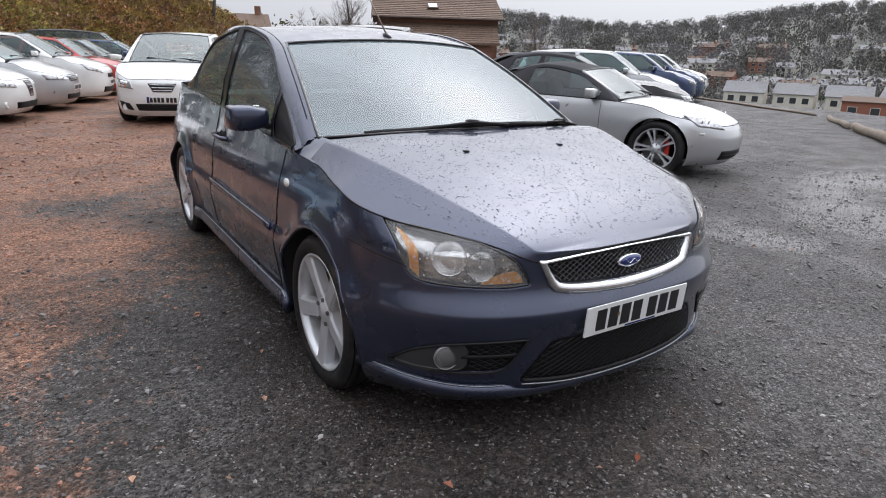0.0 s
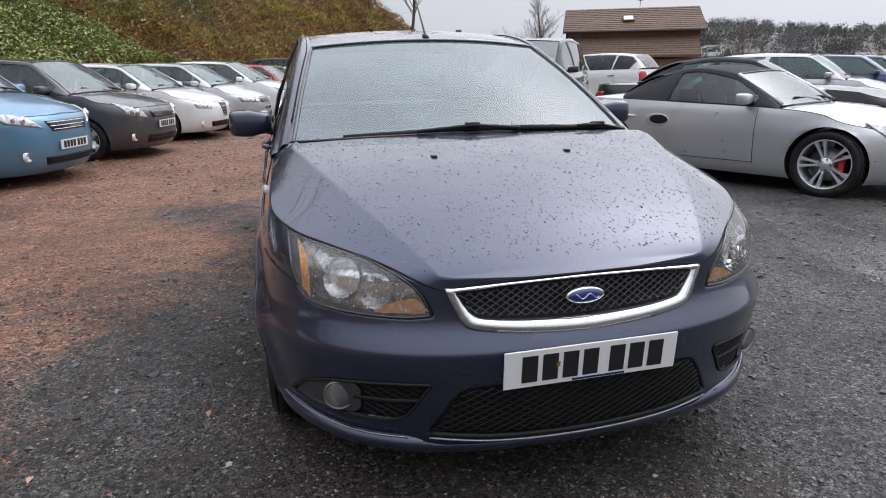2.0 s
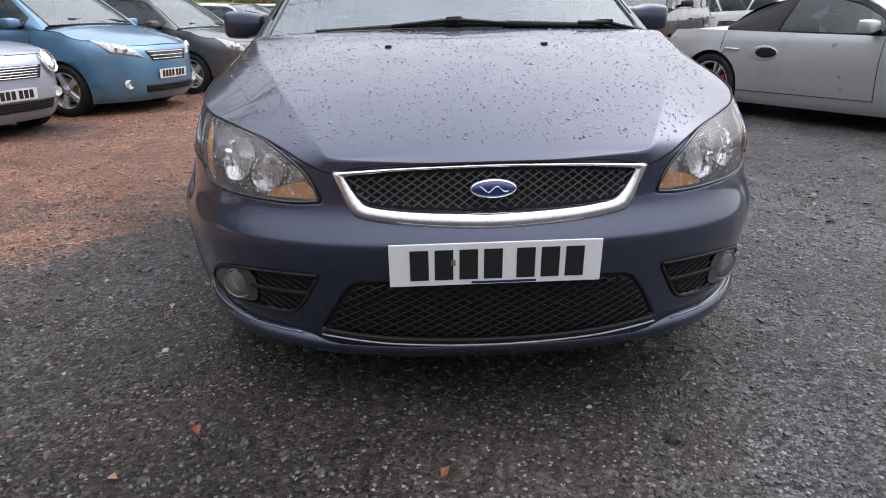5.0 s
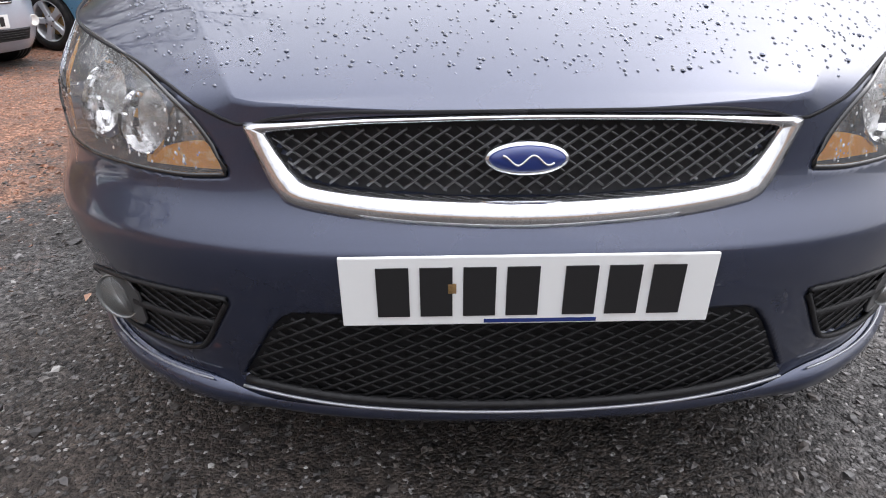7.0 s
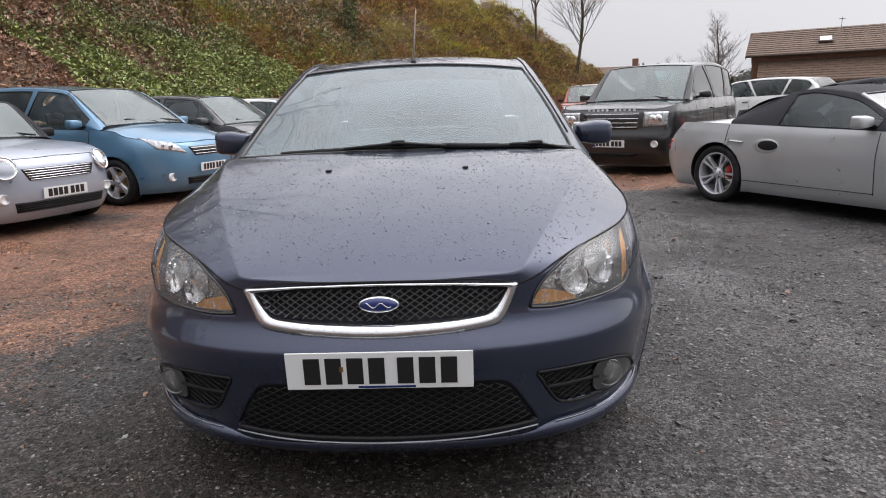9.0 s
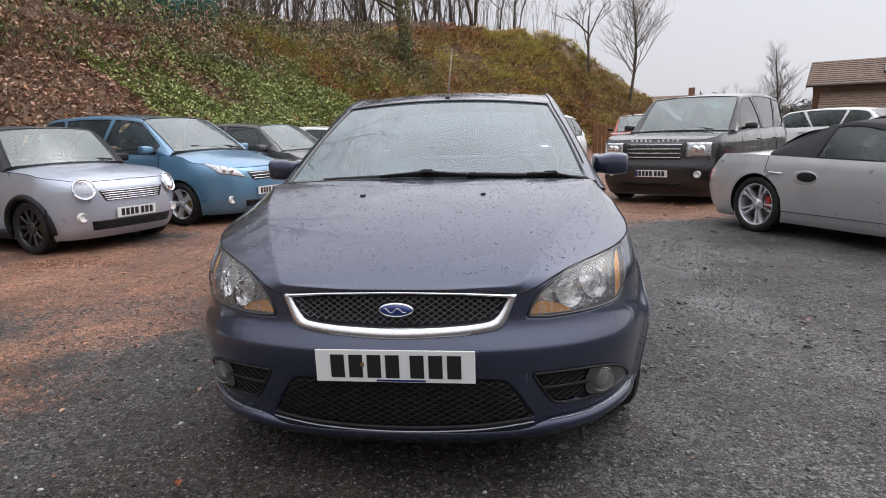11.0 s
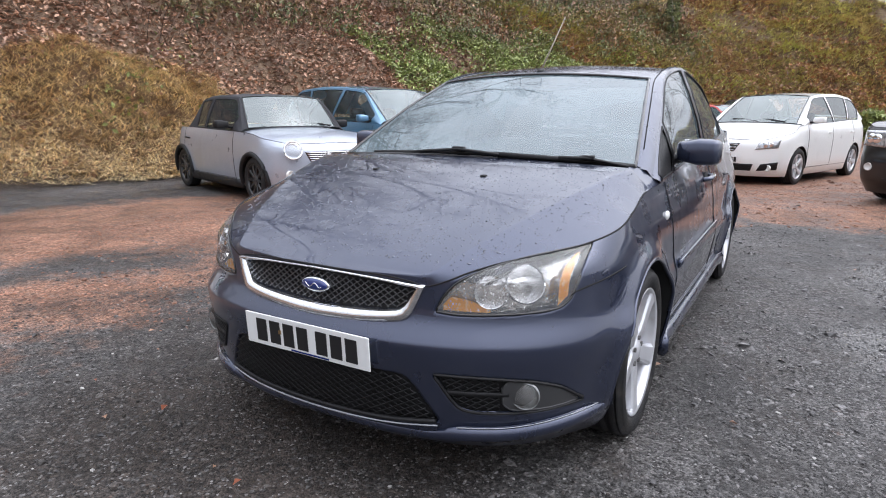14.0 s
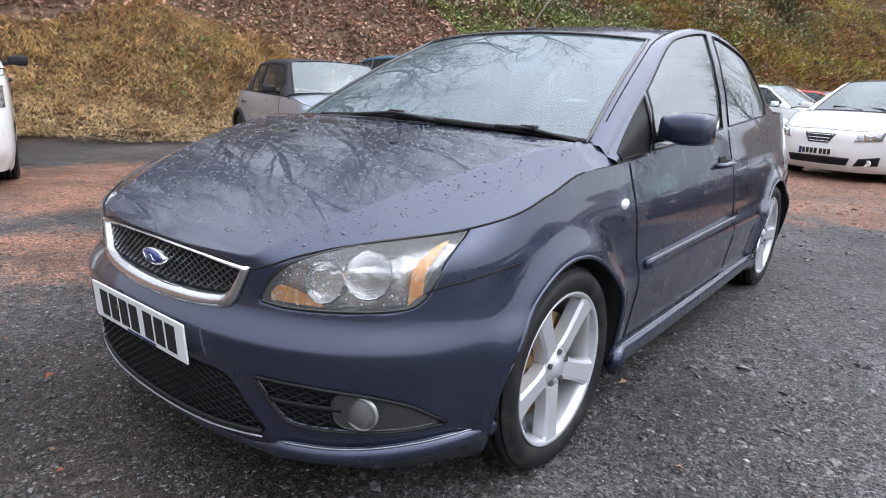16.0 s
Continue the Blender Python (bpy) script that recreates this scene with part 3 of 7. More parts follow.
def number_plate(car, x, y, z, tilt=0.0, back=False, bars=7, width=0.52, thick=0.006, yellow=None, blue=False):
    """A white plate with its characters as plain bars."""
    pl = part("number_plate", box(0, 0, 0, width, thick, 0.111, 0.002), yellow or M_PLATE, car, "white number plate with black characters", smooth=False)
    pl.location, pl.rotation_euler = (x, y, z), (radians(tilt), 0, math.pi if back else 0)
    ks = [0.085, 0.145, 0.205, 0.265, 0.345, 0.405, 0.465][:bars]
    for k in ks:
        b = part("character_bar", box((k - 0.272) * width / 0.52, -thick / 2 - 0.001, 0, 0.045 * width / 0.52, 0.002, 0.079), M_PLATEBAR, pl, smooth=False)
    if blue:
        part("country_band", box(-width / 2 + 0.022, -thick / 2 - 0.001, 0, 0.04, 0.002, 0.10), M_BADGEBLUE, pl, smooth=False)
    return pl


def mirror(car, x, y, z, material, size=(0.20, 0.12, 0.13), stalk=0.08, label=""):
    """Door mirrors on both sides: a rounded housing on a stalk."""
    for s in (1, -1):
        bm = bmesh.new()
        bmesh.ops.create_uvsphere(bm, u_segments=20, v_segments=12, radius=0.5)
        for v in bm.verts:
            c = v.co
            c.x, c.y, c.z = (math.copysign(abs(c.x * 2) ** 0.33 / 2, c.x), math.copysign(abs(c.y * 2) ** 0.6 / 2, c.y), math.copysign(abs(c.z * 2) ** 0.36 / 2, c.z))
            if c.y > 0.28:
                c.y = 0.28
            c.z *= 1 - 0.22 * (c.x * s < -0.1) - 0.1 * (c.x + 0.5 if s > 0 else 0.5 - c.x)
            c.x, c.y, c.z = c.x * size[0], c.y * size[1] * 1.3 + 0.25 * size[1] * abs(c.x * s + 0.5) * 0, c.z * size[2]
        bmesh.ops.translate(bm, vec=(s * (x + stalk + size[0] / 2), y, z), verts=bm.verts)
        m = part("door_mirror", bm, material, car, label)
        part("mirror_glass", box(s * (x + stalk + size[0] / 2), y + size[1] * 0.37, z, size[0] * 0.84, 0.004, size[2] * 0.78, 0.002), M_REFLECTOR, m)
        mesh_ob("stalk", *tube([(s * (x - 0.03), y + 0.01, z - size[2] * 0.42), (s * (x + stalk * 0.6), y, z - size[2] * 0.30), (s * (x + stalk + 0.05), y, z - size[2] * 0.2)], (0.05, 0.022), 8), M_BLACK, m)


def place(car, x, y, heading, z=0.0, pitch=0.0, roll=0.0):
    """Stands a car with the middle of its nose at (x, y), facing the heading (degrees from +x)."""
    car.matrix_world = pose(x, y, z) @ pose(0, 0, 0, 0, 0, heading + 90) @ pose(0, 0, 0, pitch, roll, 0)


# ---- the ground, one sheet out to the horizon ----
BANK_A, BANK_DIR = np.array((-8.3, 5.4)), np.array((0.286, 0.958))
BANK_N = np.array((-0.958, 0.286))


def smooth(a, b, x):
    t = np.clip((np.asarray(x, float) - a) / (b - a), 0, 1)
    return t * t * (3 - 2 * t)


def wave(x, y, s, seed=0.0):
    """Cheap smooth noise from sums of sines, about -1 to 1."""
    x, y = np.asarray(x, float) * s, np.asarray(y, float) * s
    return (np.sin(x * 1.0 + 1.7 * np.sin(y * 0.7 + seed)) + np.sin(y * 1.3 + 1.3 * np.sin(x * 0.9 + 2.1 * seed + 1)) + 0.6 * np.sin((x + y) * 2.1 + seed * 3.3) + 0.5 * np.sin((x - y) * 3.7 + seed)) / 3.1


def bank_depth(x, y):
    """Metres behind the foot of the bank (negative in the yard)."""
    d = (x - BANK_A[0]) * BANK_N[0] + (y - BANK_A[1]) * BANK_N[1]
    along = (x - BANK_A[0]) * BANK_DIR[0] + (y - BANK_A[1]) * BANK_DIR[1]
    d = d + 0.012 * np.clip(along - 10, 0, None) ** 2
    end = smooth(44.5, 38.5, along)
    return d + 0.35 * wave(x, y, 0.9, 2), along, end


def height(x, y):
    x, y = np.asarray(x, float), np.asarray(y, float)
    d, along, end = bank_depth(x, y)
    up = np.clip(d, 0, None)
    steep = 0.66 + 0.17 * smooth(22, 33, along)
    bank = np.where(up < 9, up * steep, 9 * steep + (up - 9) * 0.12)
    top = 5.2 + 1.2 * smooth(8, 24, along) + 1.5 * smooth(24, 34, along)
    bank = np.minimum(bank, top + np.clip(up - 9, 0, None) * 0.08)
    bank = bank * end + smooth(0, 3, up) * (0.28 * wave(x, y, 0.8, 1) + (0.12 + 0.22 * smooth(25, 31, along)) * wave(x, y, 2.7, 4)) * end
    # the slope down into the valley beyond the yard's edge, and the far hillside
    e = (x - 17.5) * 0.62 + (y - 10.5) * -0.30
    e = np.where(x > 8, (x - 18.0) * 0.83 - (y - 11.0) * 0.12, -5)
    far = np.hypot(x, y)
    ang = np.arctan2(x, y)
    fall = np.clip(e, 0, None)
    drop = -14 * (1 - np.exp(-fall * 0.045))
    rise = smooth(175, 470, far) * (41 + 8 * np.sin(ang * 5.0 + 0.6) + 3 * np.sin(ang * 13)) * smooth(0.25, 0.7, ang) * smooth(3.2, 2.6, ang)
    other = smooth(70, 500, far) * 14 * (1 - smooth(0.25, 0.7, ang))
    # an unseen earth rise added behind the camera to block the low sky
    behind = smooth(-8, -17, y) * (3.6 + 0.5 * wave(x, y, 0.6, 3)) * smooth(26, 12, x) * smooth(-120, -60, y)
    return bank + drop + rise + other + behind + 0.012 * wave(x, y, 1.9, 5) * (far < 40)


def red_share(x, y):
    """Where red-brown shale lies on the dark stone."""
    x, y = np.asarray(x, float), np.asarray(y, float)
    jit = 0.30 * wave(x, y, 1.7, 3) + 0.2 * wave(x, y, 4.3, 7)
    c = -((x - BANK_A[0]) * BANK_N[0] + (y - BANK_A[1]) * BANK_N[1]) + jit
    track = smooth(2.0, 3.0, c) * smooth(8.2, 6.5, c) * (1 - 0.85 * np.exp(-((c - 5.8) / 0.5) ** 2) * smooth(2.6, 1.2, y))
    back = smooth(5.6, 6.6, y + jit - 0.25 * x) * smooth(5.0, 3.4, x + jit) * smooth(2.0, 3.0, c)
    dark = np.exp(-((x + 1.5) / 0.55) ** 2 - ((y - 4.6) / 0.5) ** 2) + np.exp(-((x + 4.3) / 0.9) ** 2 - ((y - 5.6) / 0.4) ** 2)
    r = np.maximum(track, back) * (1 - 0.8 * np.clip(dark, 0, 1))
    return np.clip(r * (1 - 0.35 * smooth(0.15, 0.6, wave(x, y, 1.15, 9) + 0.4 * wave(x, y, 3.1, 2))), 0, 1)


def build_ground():
    xs = np.unique(np.concatenate([np.arange(-6, 6, 0.09), np.arange(-14, 24, 0.35), np.arange(-40, 60, 2.0), np.linspace(60, 900, 40), np.linspace(-900, -40, 40)]).round(3))
    ys = np.unique(np.concatenate([np.arange(-3.2, 8, 0.09), np.arange(-6, 40, 0.4), np.arange(-40, 80, 2.0), np.linspace(80, 900, 40), np.linspace(-900, -40, 40)]).round(3))
    X, Y = np.meshgrid(xs, ys, indexing="ij")
    Z = height(X, Y)
    v = np.stack([X, Y, Z], -1).reshape(-1, 3)
    ob = mesh_ob("ground", v, grid_faces(len(xs), len(ys)), M_GROUND)
    me = ob.data
    pools = sum(np.exp(-((X - x) / a) ** 2 - ((Y - y) / c) ** 2) for x, y, a, c in ((2.9, 1.3, 0.35, 0.8), (2.1, 4.2, 0.5, 0.9), (4.2, 1.2, 0.9, 0.7), (3.2, -0.2, 0.6, 0.4), (-4.1, 3.9, 0.7, 0.35), (6.5, 2.0, 1.5, 0.8), (1.9, 2.4, 0.4, 0.7)))
    pools = smooth(0.25, 0.8, pools + 0.25 * wave(X, Y, 3.0, 6))
    # grey: paler stone around; the dark core at the hatchback's nose includes its shade
    for name, val in (("wet", pools), ("grey", np.maximum(smooth(0.1, 1.0, X + 0.2 * wave(X, Y, 1.3, 3)), np.maximum(0.35 * smooth(0.0, -0.6, Y), 0.6 * smooth(-0.7, -1.4, X + 0.2 * wave(X, Y, 2.1, 4))))), ("shale", red_share(X, Y)), ("bank", smooth(-0.2, 0.5, bank_depth(X, Y)[0] + 0.25 * wave(X, Y, 2.3, 8)) * bank_depth(X, Y)[2] + smooth(-8.2, -9.5, Y) * smooth(24, 18, X)), ("far", smooth(0.0, 2.0, np.maximum((X - 18.0) * 0.83 - (Y - 11.0) * 0.12, (np.hypot(X, Y) - 46) / 4)))):
        at = me.attributes.new(name, "FLOAT", "POINT")
        at.data.foreach_set("value", val.reshape(-1).astype(np.float32))
    tagged(ob, "wet dark crushed stone yard with red-brown shale patches", "ground", kind="structure")


def ground_material():
    m = bpy.data.materials.new("wet_stone_yard")
    m.use_nodes = True
    n, l = m.node_tree.nodes, m.node_tree.links
    b = n["Principled BSDF"]
    b.inputs["Specular IOR Level"].default_value = 0.30
    co = n.new("ShaderNodeTexCoord")

    def noise_(scale, detail=6, rough=0.6):
        t = n.new("ShaderNodeTexNoise")
        t.inputs["Scale"].default_value, t.inputs["Detail"].default_value, t.inputs["Roughness"].default_value = scale, detail, rough
        l.new(co.outputs["Object"], t.inputs["Vector"])
        return t.outputs["Fac"]

    def ramp(x, a, b_, lo=0.0, hi=1.0):
        r = n.new("ShaderNodeMapRange")
        for k, v in (("From Min", a), ("From Max", b_), ("To Min", lo), ("To Max", hi)):
            r.inputs[k].default_value = v
        l.new(x, r.inputs["Value"])
        return r.outputs[0]

    def mix(f, a, c):
        q = n.new("ShaderNodeMixRGB")
        l.new(f, q.inputs[0]) if not isinstance(f, float) else setattr(q.inputs[0], "default_value", f)
        for i, s in ((1, a), (2, c)):
            if isinstance(s, tuple):
                q.inputs[i].default_value = (*s, 1)
            else:
                l.new(s, q.inputs[i])
        return q.outputs[0]

    def attr(name):
        a = n.new("ShaderNodeAttribute")
        a.attribute_name = name
        return a.outputs["Fac"]

    def maths(op, a, c):
        q = n.new("ShaderNodeMath")
        q.operation = op
        for i, s in ((0, a), (1, c)):
            if isinstance(s, float):
                q.inputs[i].default_value = s
            else:
                l.new(s, q.inputs[i])
        return q.outputs[0]

    vor = n.new("ShaderNodeTexVoronoi")
    vor.inputs["Scale"].default_value = 125
    vor.inputs["Randomness"].default_value = 1
    l.new(co.outputs["Object"], vor.inputs["Vector"])
    vor2 = n.new("ShaderNodeTexVoronoi")
    vor2.inputs["Scale"].default_value = 290
    l.new(co.outputs["Object"], vor2.inputs["Vector"])
    sep = n.new("ShaderNodeSeparateColor")
    l.new(vor.outputs["Color"], sep.inputs[0])
    big = n.new("ShaderNodeTexVoronoi")
    big.inputs["Scale"].default_value = 46
    l.new(co.outputs["Object"], big.inputs["Vector"])
    sepb = n.new("ShaderNodeSeparateColor")
    l.new(big.outputs["Color"], sepb.inputs[0])
    lump = maths("MULTIPLY", ramp(sepb.outputs[1], 0.74, 0.78), ramp(big.outputs["Distance"], 0.46, 0.36))
    tone = ramp(maths("ADD", maths("MULTIPLY", sep.outputs[0], 0.75), maths("MULTIPLY", noise_(60.0, 3, 0.7), 0.5)), 0.25, 1.0)
    stone = mix(tone, (0.010, 0.008, 0.007), (0.105, 0.086, 0.073))
    pale = mix(tone, (0.022, 0.020, 0.0195), (0.215, 0.205, 0.198))
    stone = mix(ramp(maths("ADD", attr("grey"), maths("MULTIPLY", maths("SUBTRACT", noise_(1.6, 6, 0.7), 0.5), 1.6)), 0.2, 0.8), stone, pale)
    stone = mix(ramp(noise_(2.6, 7, 0.65), 0.50, 0.66, 0, 0.65), stone, (0.075, 0.060, 0.051))
    stone = mix(ramp(noise_(9.0, 7, 0.7), 0.52, 0.66, 0, 0.75), stone, (0.030, 0.026, 0.024))
    stone = mix(maths("MULTIPLY", lump, 0.8), stone, mix(sepb.outputs[0], (0.035, 0.032, 0.031), (0.21, 0.20, 0.195)))
    stone = mix(ramp(sep.outputs[1], 0.955, 0.975), stone, (0.30, 0.29, 0.28))
    red = mix(ramp(sep.outputs[0], 0.1, 1.0), (0.13, 0.056, 0.034), (0.62, 0.335, 0.215))
    red = mix(ramp(noise_(9.0), 0.50, 0.68, 0, 0.8), red, (0.11, 0.062, 0.045))
    red = mix(maths("MULTIPLY", lump, 0.7), red, (0.30, 0.19, 0.14))
    red = mix(ramp(sep.outputs[1], 0.90, 0.95), red, (0.36, 0.26, 0.20))
    share = ramp(maths("ADD", attr("shale"), maths("MULTIPLY", maths("SUBTRACT", noise_(6.0, 8, 0.75), 0.5), 2.0)), 0.22, 0.80)
    yard = mix(share, stone, red)
    blot = n.new("ShaderNodeHueSaturation")
    l.new(yard, blot.inputs["Color"])
    l.new(maths("MULTIPLY", ramp(noise_(1.1, 9, 0.72), 0.36, 0.64, 0.42, 1.15), ramp(noise_(34.0, 4, 0.7), 0.36, 0.64, 0.45, 1.4)), blot.inputs["Value"])
    yard = blot.outputs[0]
    soil = mix(ramp(noise_(5.0), 0.35, 0.65), (0.13, 0.080, 0.050), (0.22, 0.14, 0.085))
    soil = mix(ramp(noise_(40.0), 0.5, 0.7), soil, (0.075, 0.055, 0.038))
    yard = mix(attr("bank"), yard, soil)
    # distant fields, greyed in colour to stand in for mist
    misted_field = mix(ramp(noise_(0.03), 0.4, 0.6), (0.125, 0.12, 0.11), (0.095, 0.105, 0.075))
    yard = mix(attr("far"), yard, misted_field)
    l.new(yard, b.inputs["Base Color"])
    wet = ramp(noise_(2.2, 5), 0.40, 0.66, 0.40, 0.75)
    pool = attr("wet")
    wet = maths("SUBTRACT", wet, maths("MULTIPLY", pool, 0.60))
    wet = maths("MAXIMUM", wet, 0.06)
    l.new(wet, b.inputs["Roughness"])
    h = maths("ADD", maths("MULTIPLY", vor.outputs["Distance"], -1.0), maths("MULTIPLY", noise_(28.0), 0.9))
    h = maths("ADD", h, maths("MULTIPLY", vor2.outputs["Distance"], -0.45))
    bp = n.new("ShaderNodeBump")
    h = maths("ADD", h, maths("MULTIPLY", lump, 0.9))
    h = maths("MULTIPLY", h, maths("SUBTRACT", 1.0, maths("MULTIPLY", pool, 0.9)))
    bp.inputs["Strength"].default_value, bp.inputs["Distance"].default_value = 1.0, 0.0075
    l.new(h, bp.inputs["Height"])
    l.new(bp.outputs[0], b.inputs["Normal"])
    return m


M_GROUND = ground_material()
build_ground()


# ---- the dark blue hatchback ----
P_HERO = paint("wet_dark_blue_paint", (0.029, 0.037, 0.070), 0.60, (0.060, 0.062, 0.072), 0.30)
M_LAMPBACK = mat("lamp_housing", (0.70, 0.70, 0.70), 0.22, 0.85, grain=(11, (0.36, 0.36, 0.365), 0.44, 0.62), bump=0.5, bump_scale=45)
M_FOGBOWL = mat("fog_reflector", (0.30, 0.31, 0.31), 0.3, 0.5)
M_WATER = mat("rain_beads", (0.05, 0.058, 0.085), 0.04, 0.6, 1.0, random=0.6)
M_DROPS = mat("lens_drops", (0.62, 0.63, 0.64), 0.05, 0.3, 1.0, random=0.5)
M_BEZEL = mat("grey_bezel", (0.045, 0.046, 0.048), 0.28, coat=0.5)
M_MAST = mat("aerial_rubber", (0.20, 0.16, 0.13), 0.6)
M_PALELINE = mat("pale_edge", (0.36, 0.37, 0.40), 0.3, 0.5)


class Region:
    """A stretch of the car's front between two curves z(x), from x0 to x1."""

    def __init__(self, x0, x1, low, high, depth):
        self.x0, self.x1, self.low, self.high, self.depth = x0, x1, curve(*low), curve(*high), depth

    def inner(self, x, z):
        """About how far inside the outline a point lies."""
        x = np.abs(x) if self.x0 >= 0 else x
        return np.minimum(np.minimum(x - self.x0, self.x1 - x), np.minimum(z - self.low(x), self.high(x) - z))

    def patch(self, sh, lift, nu=24, nv=8, inset=0.0):
        v = []
        for x in np.linspace(self.x0 + inset, self.x1 - inset, nu):
            lo, hi = float(self.low(x)) + inset, float(self.high(x)) - inset
            for k in np.linspace(0, 1, nv):
                v.append(sh.on_front(x, lo + (hi - lo) * k, lift))
        return v, grid_faces(nu, nv)

    def outline(self, sh, lift, n=24, inset=0.0):
        xs = np.linspace(self.x0 + inset, self.x1 - inset, n)
        lo = [sh.on_front(x, float(self.low(x)) + inset, lift) for x in xs]
        hi = [sh.on_front(x, float(self.high(x)) - inset, lift) for x in xs[::-1]]
        return lo + hi

    def lattice(self, sh, lift, wide, high, r, inset=0.004):
        """Crossed strands of an expanded mesh, following the skin."""
        pieces = []
        zl, zh = float(min(self.low(np.linspace(self.x0, self.x1, 40)))), float(max(self.high(np.linspace(self.x0, self.x1, 40))))
        for s in (1, -1):
            k = s * high / wide
            c = zl - abs(k) * (self.x1 - self.x0) - high
            while c < zh + abs(k) * (self.x1 - self.x0) + high:
                xs = np.linspace(self.x0, self.x1, 110)
                zs = c + k * (xs - 0.5 * (self.x0 + self.x1))
                ok = self.inner(xs, zs) > inset
                run = []
                for x, z, o in zip(xs, zs, ok):
                    if o:
                        run.append((x, z))
                    if (not o or x == xs[-1]) and len(run) > 1:
                        run = run[::3] + ([run[-1]] if (len(run) - 1) % 3 else [])
                        pieces.append(tube([sh.on_front(q[0], q[1], lift + 0.002 * s) for q in run], (r, r * 1.6), 4))
                    if not o:
                        run = []
                c += high
        return join(*pieces)


def bowl(car, at, r, depth, material, name, face=(0, -1, 0), bulb=True, flat=False):
    """A round concave reflector looking out along face."""
    prof = [(-depth, 0.004), (-depth * 0.98, r * 0.3), (-depth * 0.75, r * 0.62), (-depth * 0.35, r * 0.88), (0, r), (0.004, r * 1.06), (-0.01, r * 1.1)]
    v, f = revolve(prof, 18 if flat else 24)
    turn = Vector((1, 0, 0)).rotation_difference(Vector(face)).to_matrix()
    v = [tuple(turn @ Vector(p) + Vector(at)) for p in v]
    ob = mesh_ob(name, v, f, material, car, weld=0.0003, smooth=not flat)
    if bulb:
        bm = bmesh.new()
        bmesh.ops.create_uvsphere(bm, u_segments=10, v_segments=6, radius=r * 0.13)
        bmesh.ops.translate(bm, vec=Vector(at) - Vector(face) * depth * 0.5, verts=bm.verts)
        part("bulb", bm, M_WHITELENS, ob)
    return ob


def blue_hatchback():
    car = tagged(new("hatchback_car"), "wet dark blue-grey three-door hatchback with beaded rain", "car")
    ym, yr = 0.75, 3.75
    A = lambda y: 1 + (y - ym) / (yr - ym)
    sh = Shell(nose=[(0.10, 0.17), (0.15, 0.12), (0.19, 0.075), (0.22, 0.050), (0.26, 0.042), (0.40, 0.022), (0.50, 0.011), (0.514, 0.0125), (0.522, 0.018), (0.585, 0.060), (0.61, 0.066), (0.70, 0.074), (0.78, 0.20), (0.95, 0.55)],
               tail=[(0.15, 4.24), (0.35, 4.33), (0.6, 4.34), (0.75, 4.29), (1.1, 4.22)],
               width=[(0.10, 0.77), (0.18, 0.835), (0.25, 0.865), (0.40, 0.893), (0.50, 0.906), (0.514, 0.905), (0.585, 0.887), (0.64, 0.882), (0.70, 0.876), (0.76, 0.866), (0.82, 0.849), (0.90, 0.826), (1.0, 0.802), (1.1, 0.775)],
               top=[(0, 0.702), (0.12, 0.701), (0.20, 0.690), (0.235, 0.679), (0.28, 0.696), (0.34, 0.725), (0.42, 0.750), (0.55, 0.772), (0.70, 0.792), (1.0, 0.850), (A(0.985), 0.898), (A(1.25), 0.908), (A(2.5), 0.985), (A(3.4), 1.04), (2.0, 1.06), (3.0, 1.06)],
               ym=ym, yr=yr, n=2.6, taper=0.02, length=4.34, flare=0.026, axles=(0.855, 3.495), arch=0.352, r=0.318)
    upper = Region(-0.362, 0.362, [(-0.362, 0.618), (-0.32, 0.602), (-0.2, 0.590), (0, 0.585), (0.2, 0.590), (0.32, 0.602), (0.362, 0.618)], [(-0.362, 0.672), (-0.2, 0.686), (0, 0.690), (0.2, 0.686), (0.362, 0.672)], 0.035)
    upper.low = curve((-0.365, 0.672), (-0.315, 0.606), (-0.29, 0.600), (-0.15, 0.589), (0, 0.585), (0.15, 0.589), (0.29, 0.600), (0.315, 0.606), (0.365, 0.672))
    lower = Region(-0.445, 0.445, [(-0.445, 0.262), (-0.25, 0.245), (0, 0.238), (0.25, 0.245), (0.445, 0.262)], [(-0.445, 0.268), (-0.345, 0.405), (-0.30, 0.412), (0, 0.414), (0.30, 0.412), (0.345, 0.405), (0.445, 0.268)], 0.05)
    fog = Region(0.447, 0.806, [(0.447, 0.414), (0.522, 0.308), (0.56, 0.300), (0.70, 0.296), (0.806, 0.303)], [(0.447, 0.424), (0.56, 0.421), (0.68, 0.408), (0.76, 0.375), (0.806, 0.312)], 0.05)
    lamp = Region(0.430, 0.782, [(0.430, 0.607), (0.50, 0.602), (0.62, 0.606), (0.74, 0.618), (0.765, 0.640), (0.782, 0.700)], [(0.430, 0.614), (0.445, 0.648), (0.47, 0.683), (0.50, 0.709), (0.60, 0.753), (0.69, 0.775), (0.782, 0.791)], 0.055)

    def recess(P):
        x, z, out = P[..., 0], P[..., 2], 0
        for reg in (upper, lower, fog, lamp):
            out = np.maximum(out, reg.depth * smooth(-0.002, 0.004, reg.inner(x, z)) * (P[..., 1] < 0.7))
        # crease above the lower lip, and the shallow step under the grille
        return out
    cols = list(np.linspace(0, 1, 190)) + list(np.linspace(1, 2, 90))[1:] + list(np.linspace(2, 3, 14))[1:]
    rows = list(np.linspace(0, 1, 112))
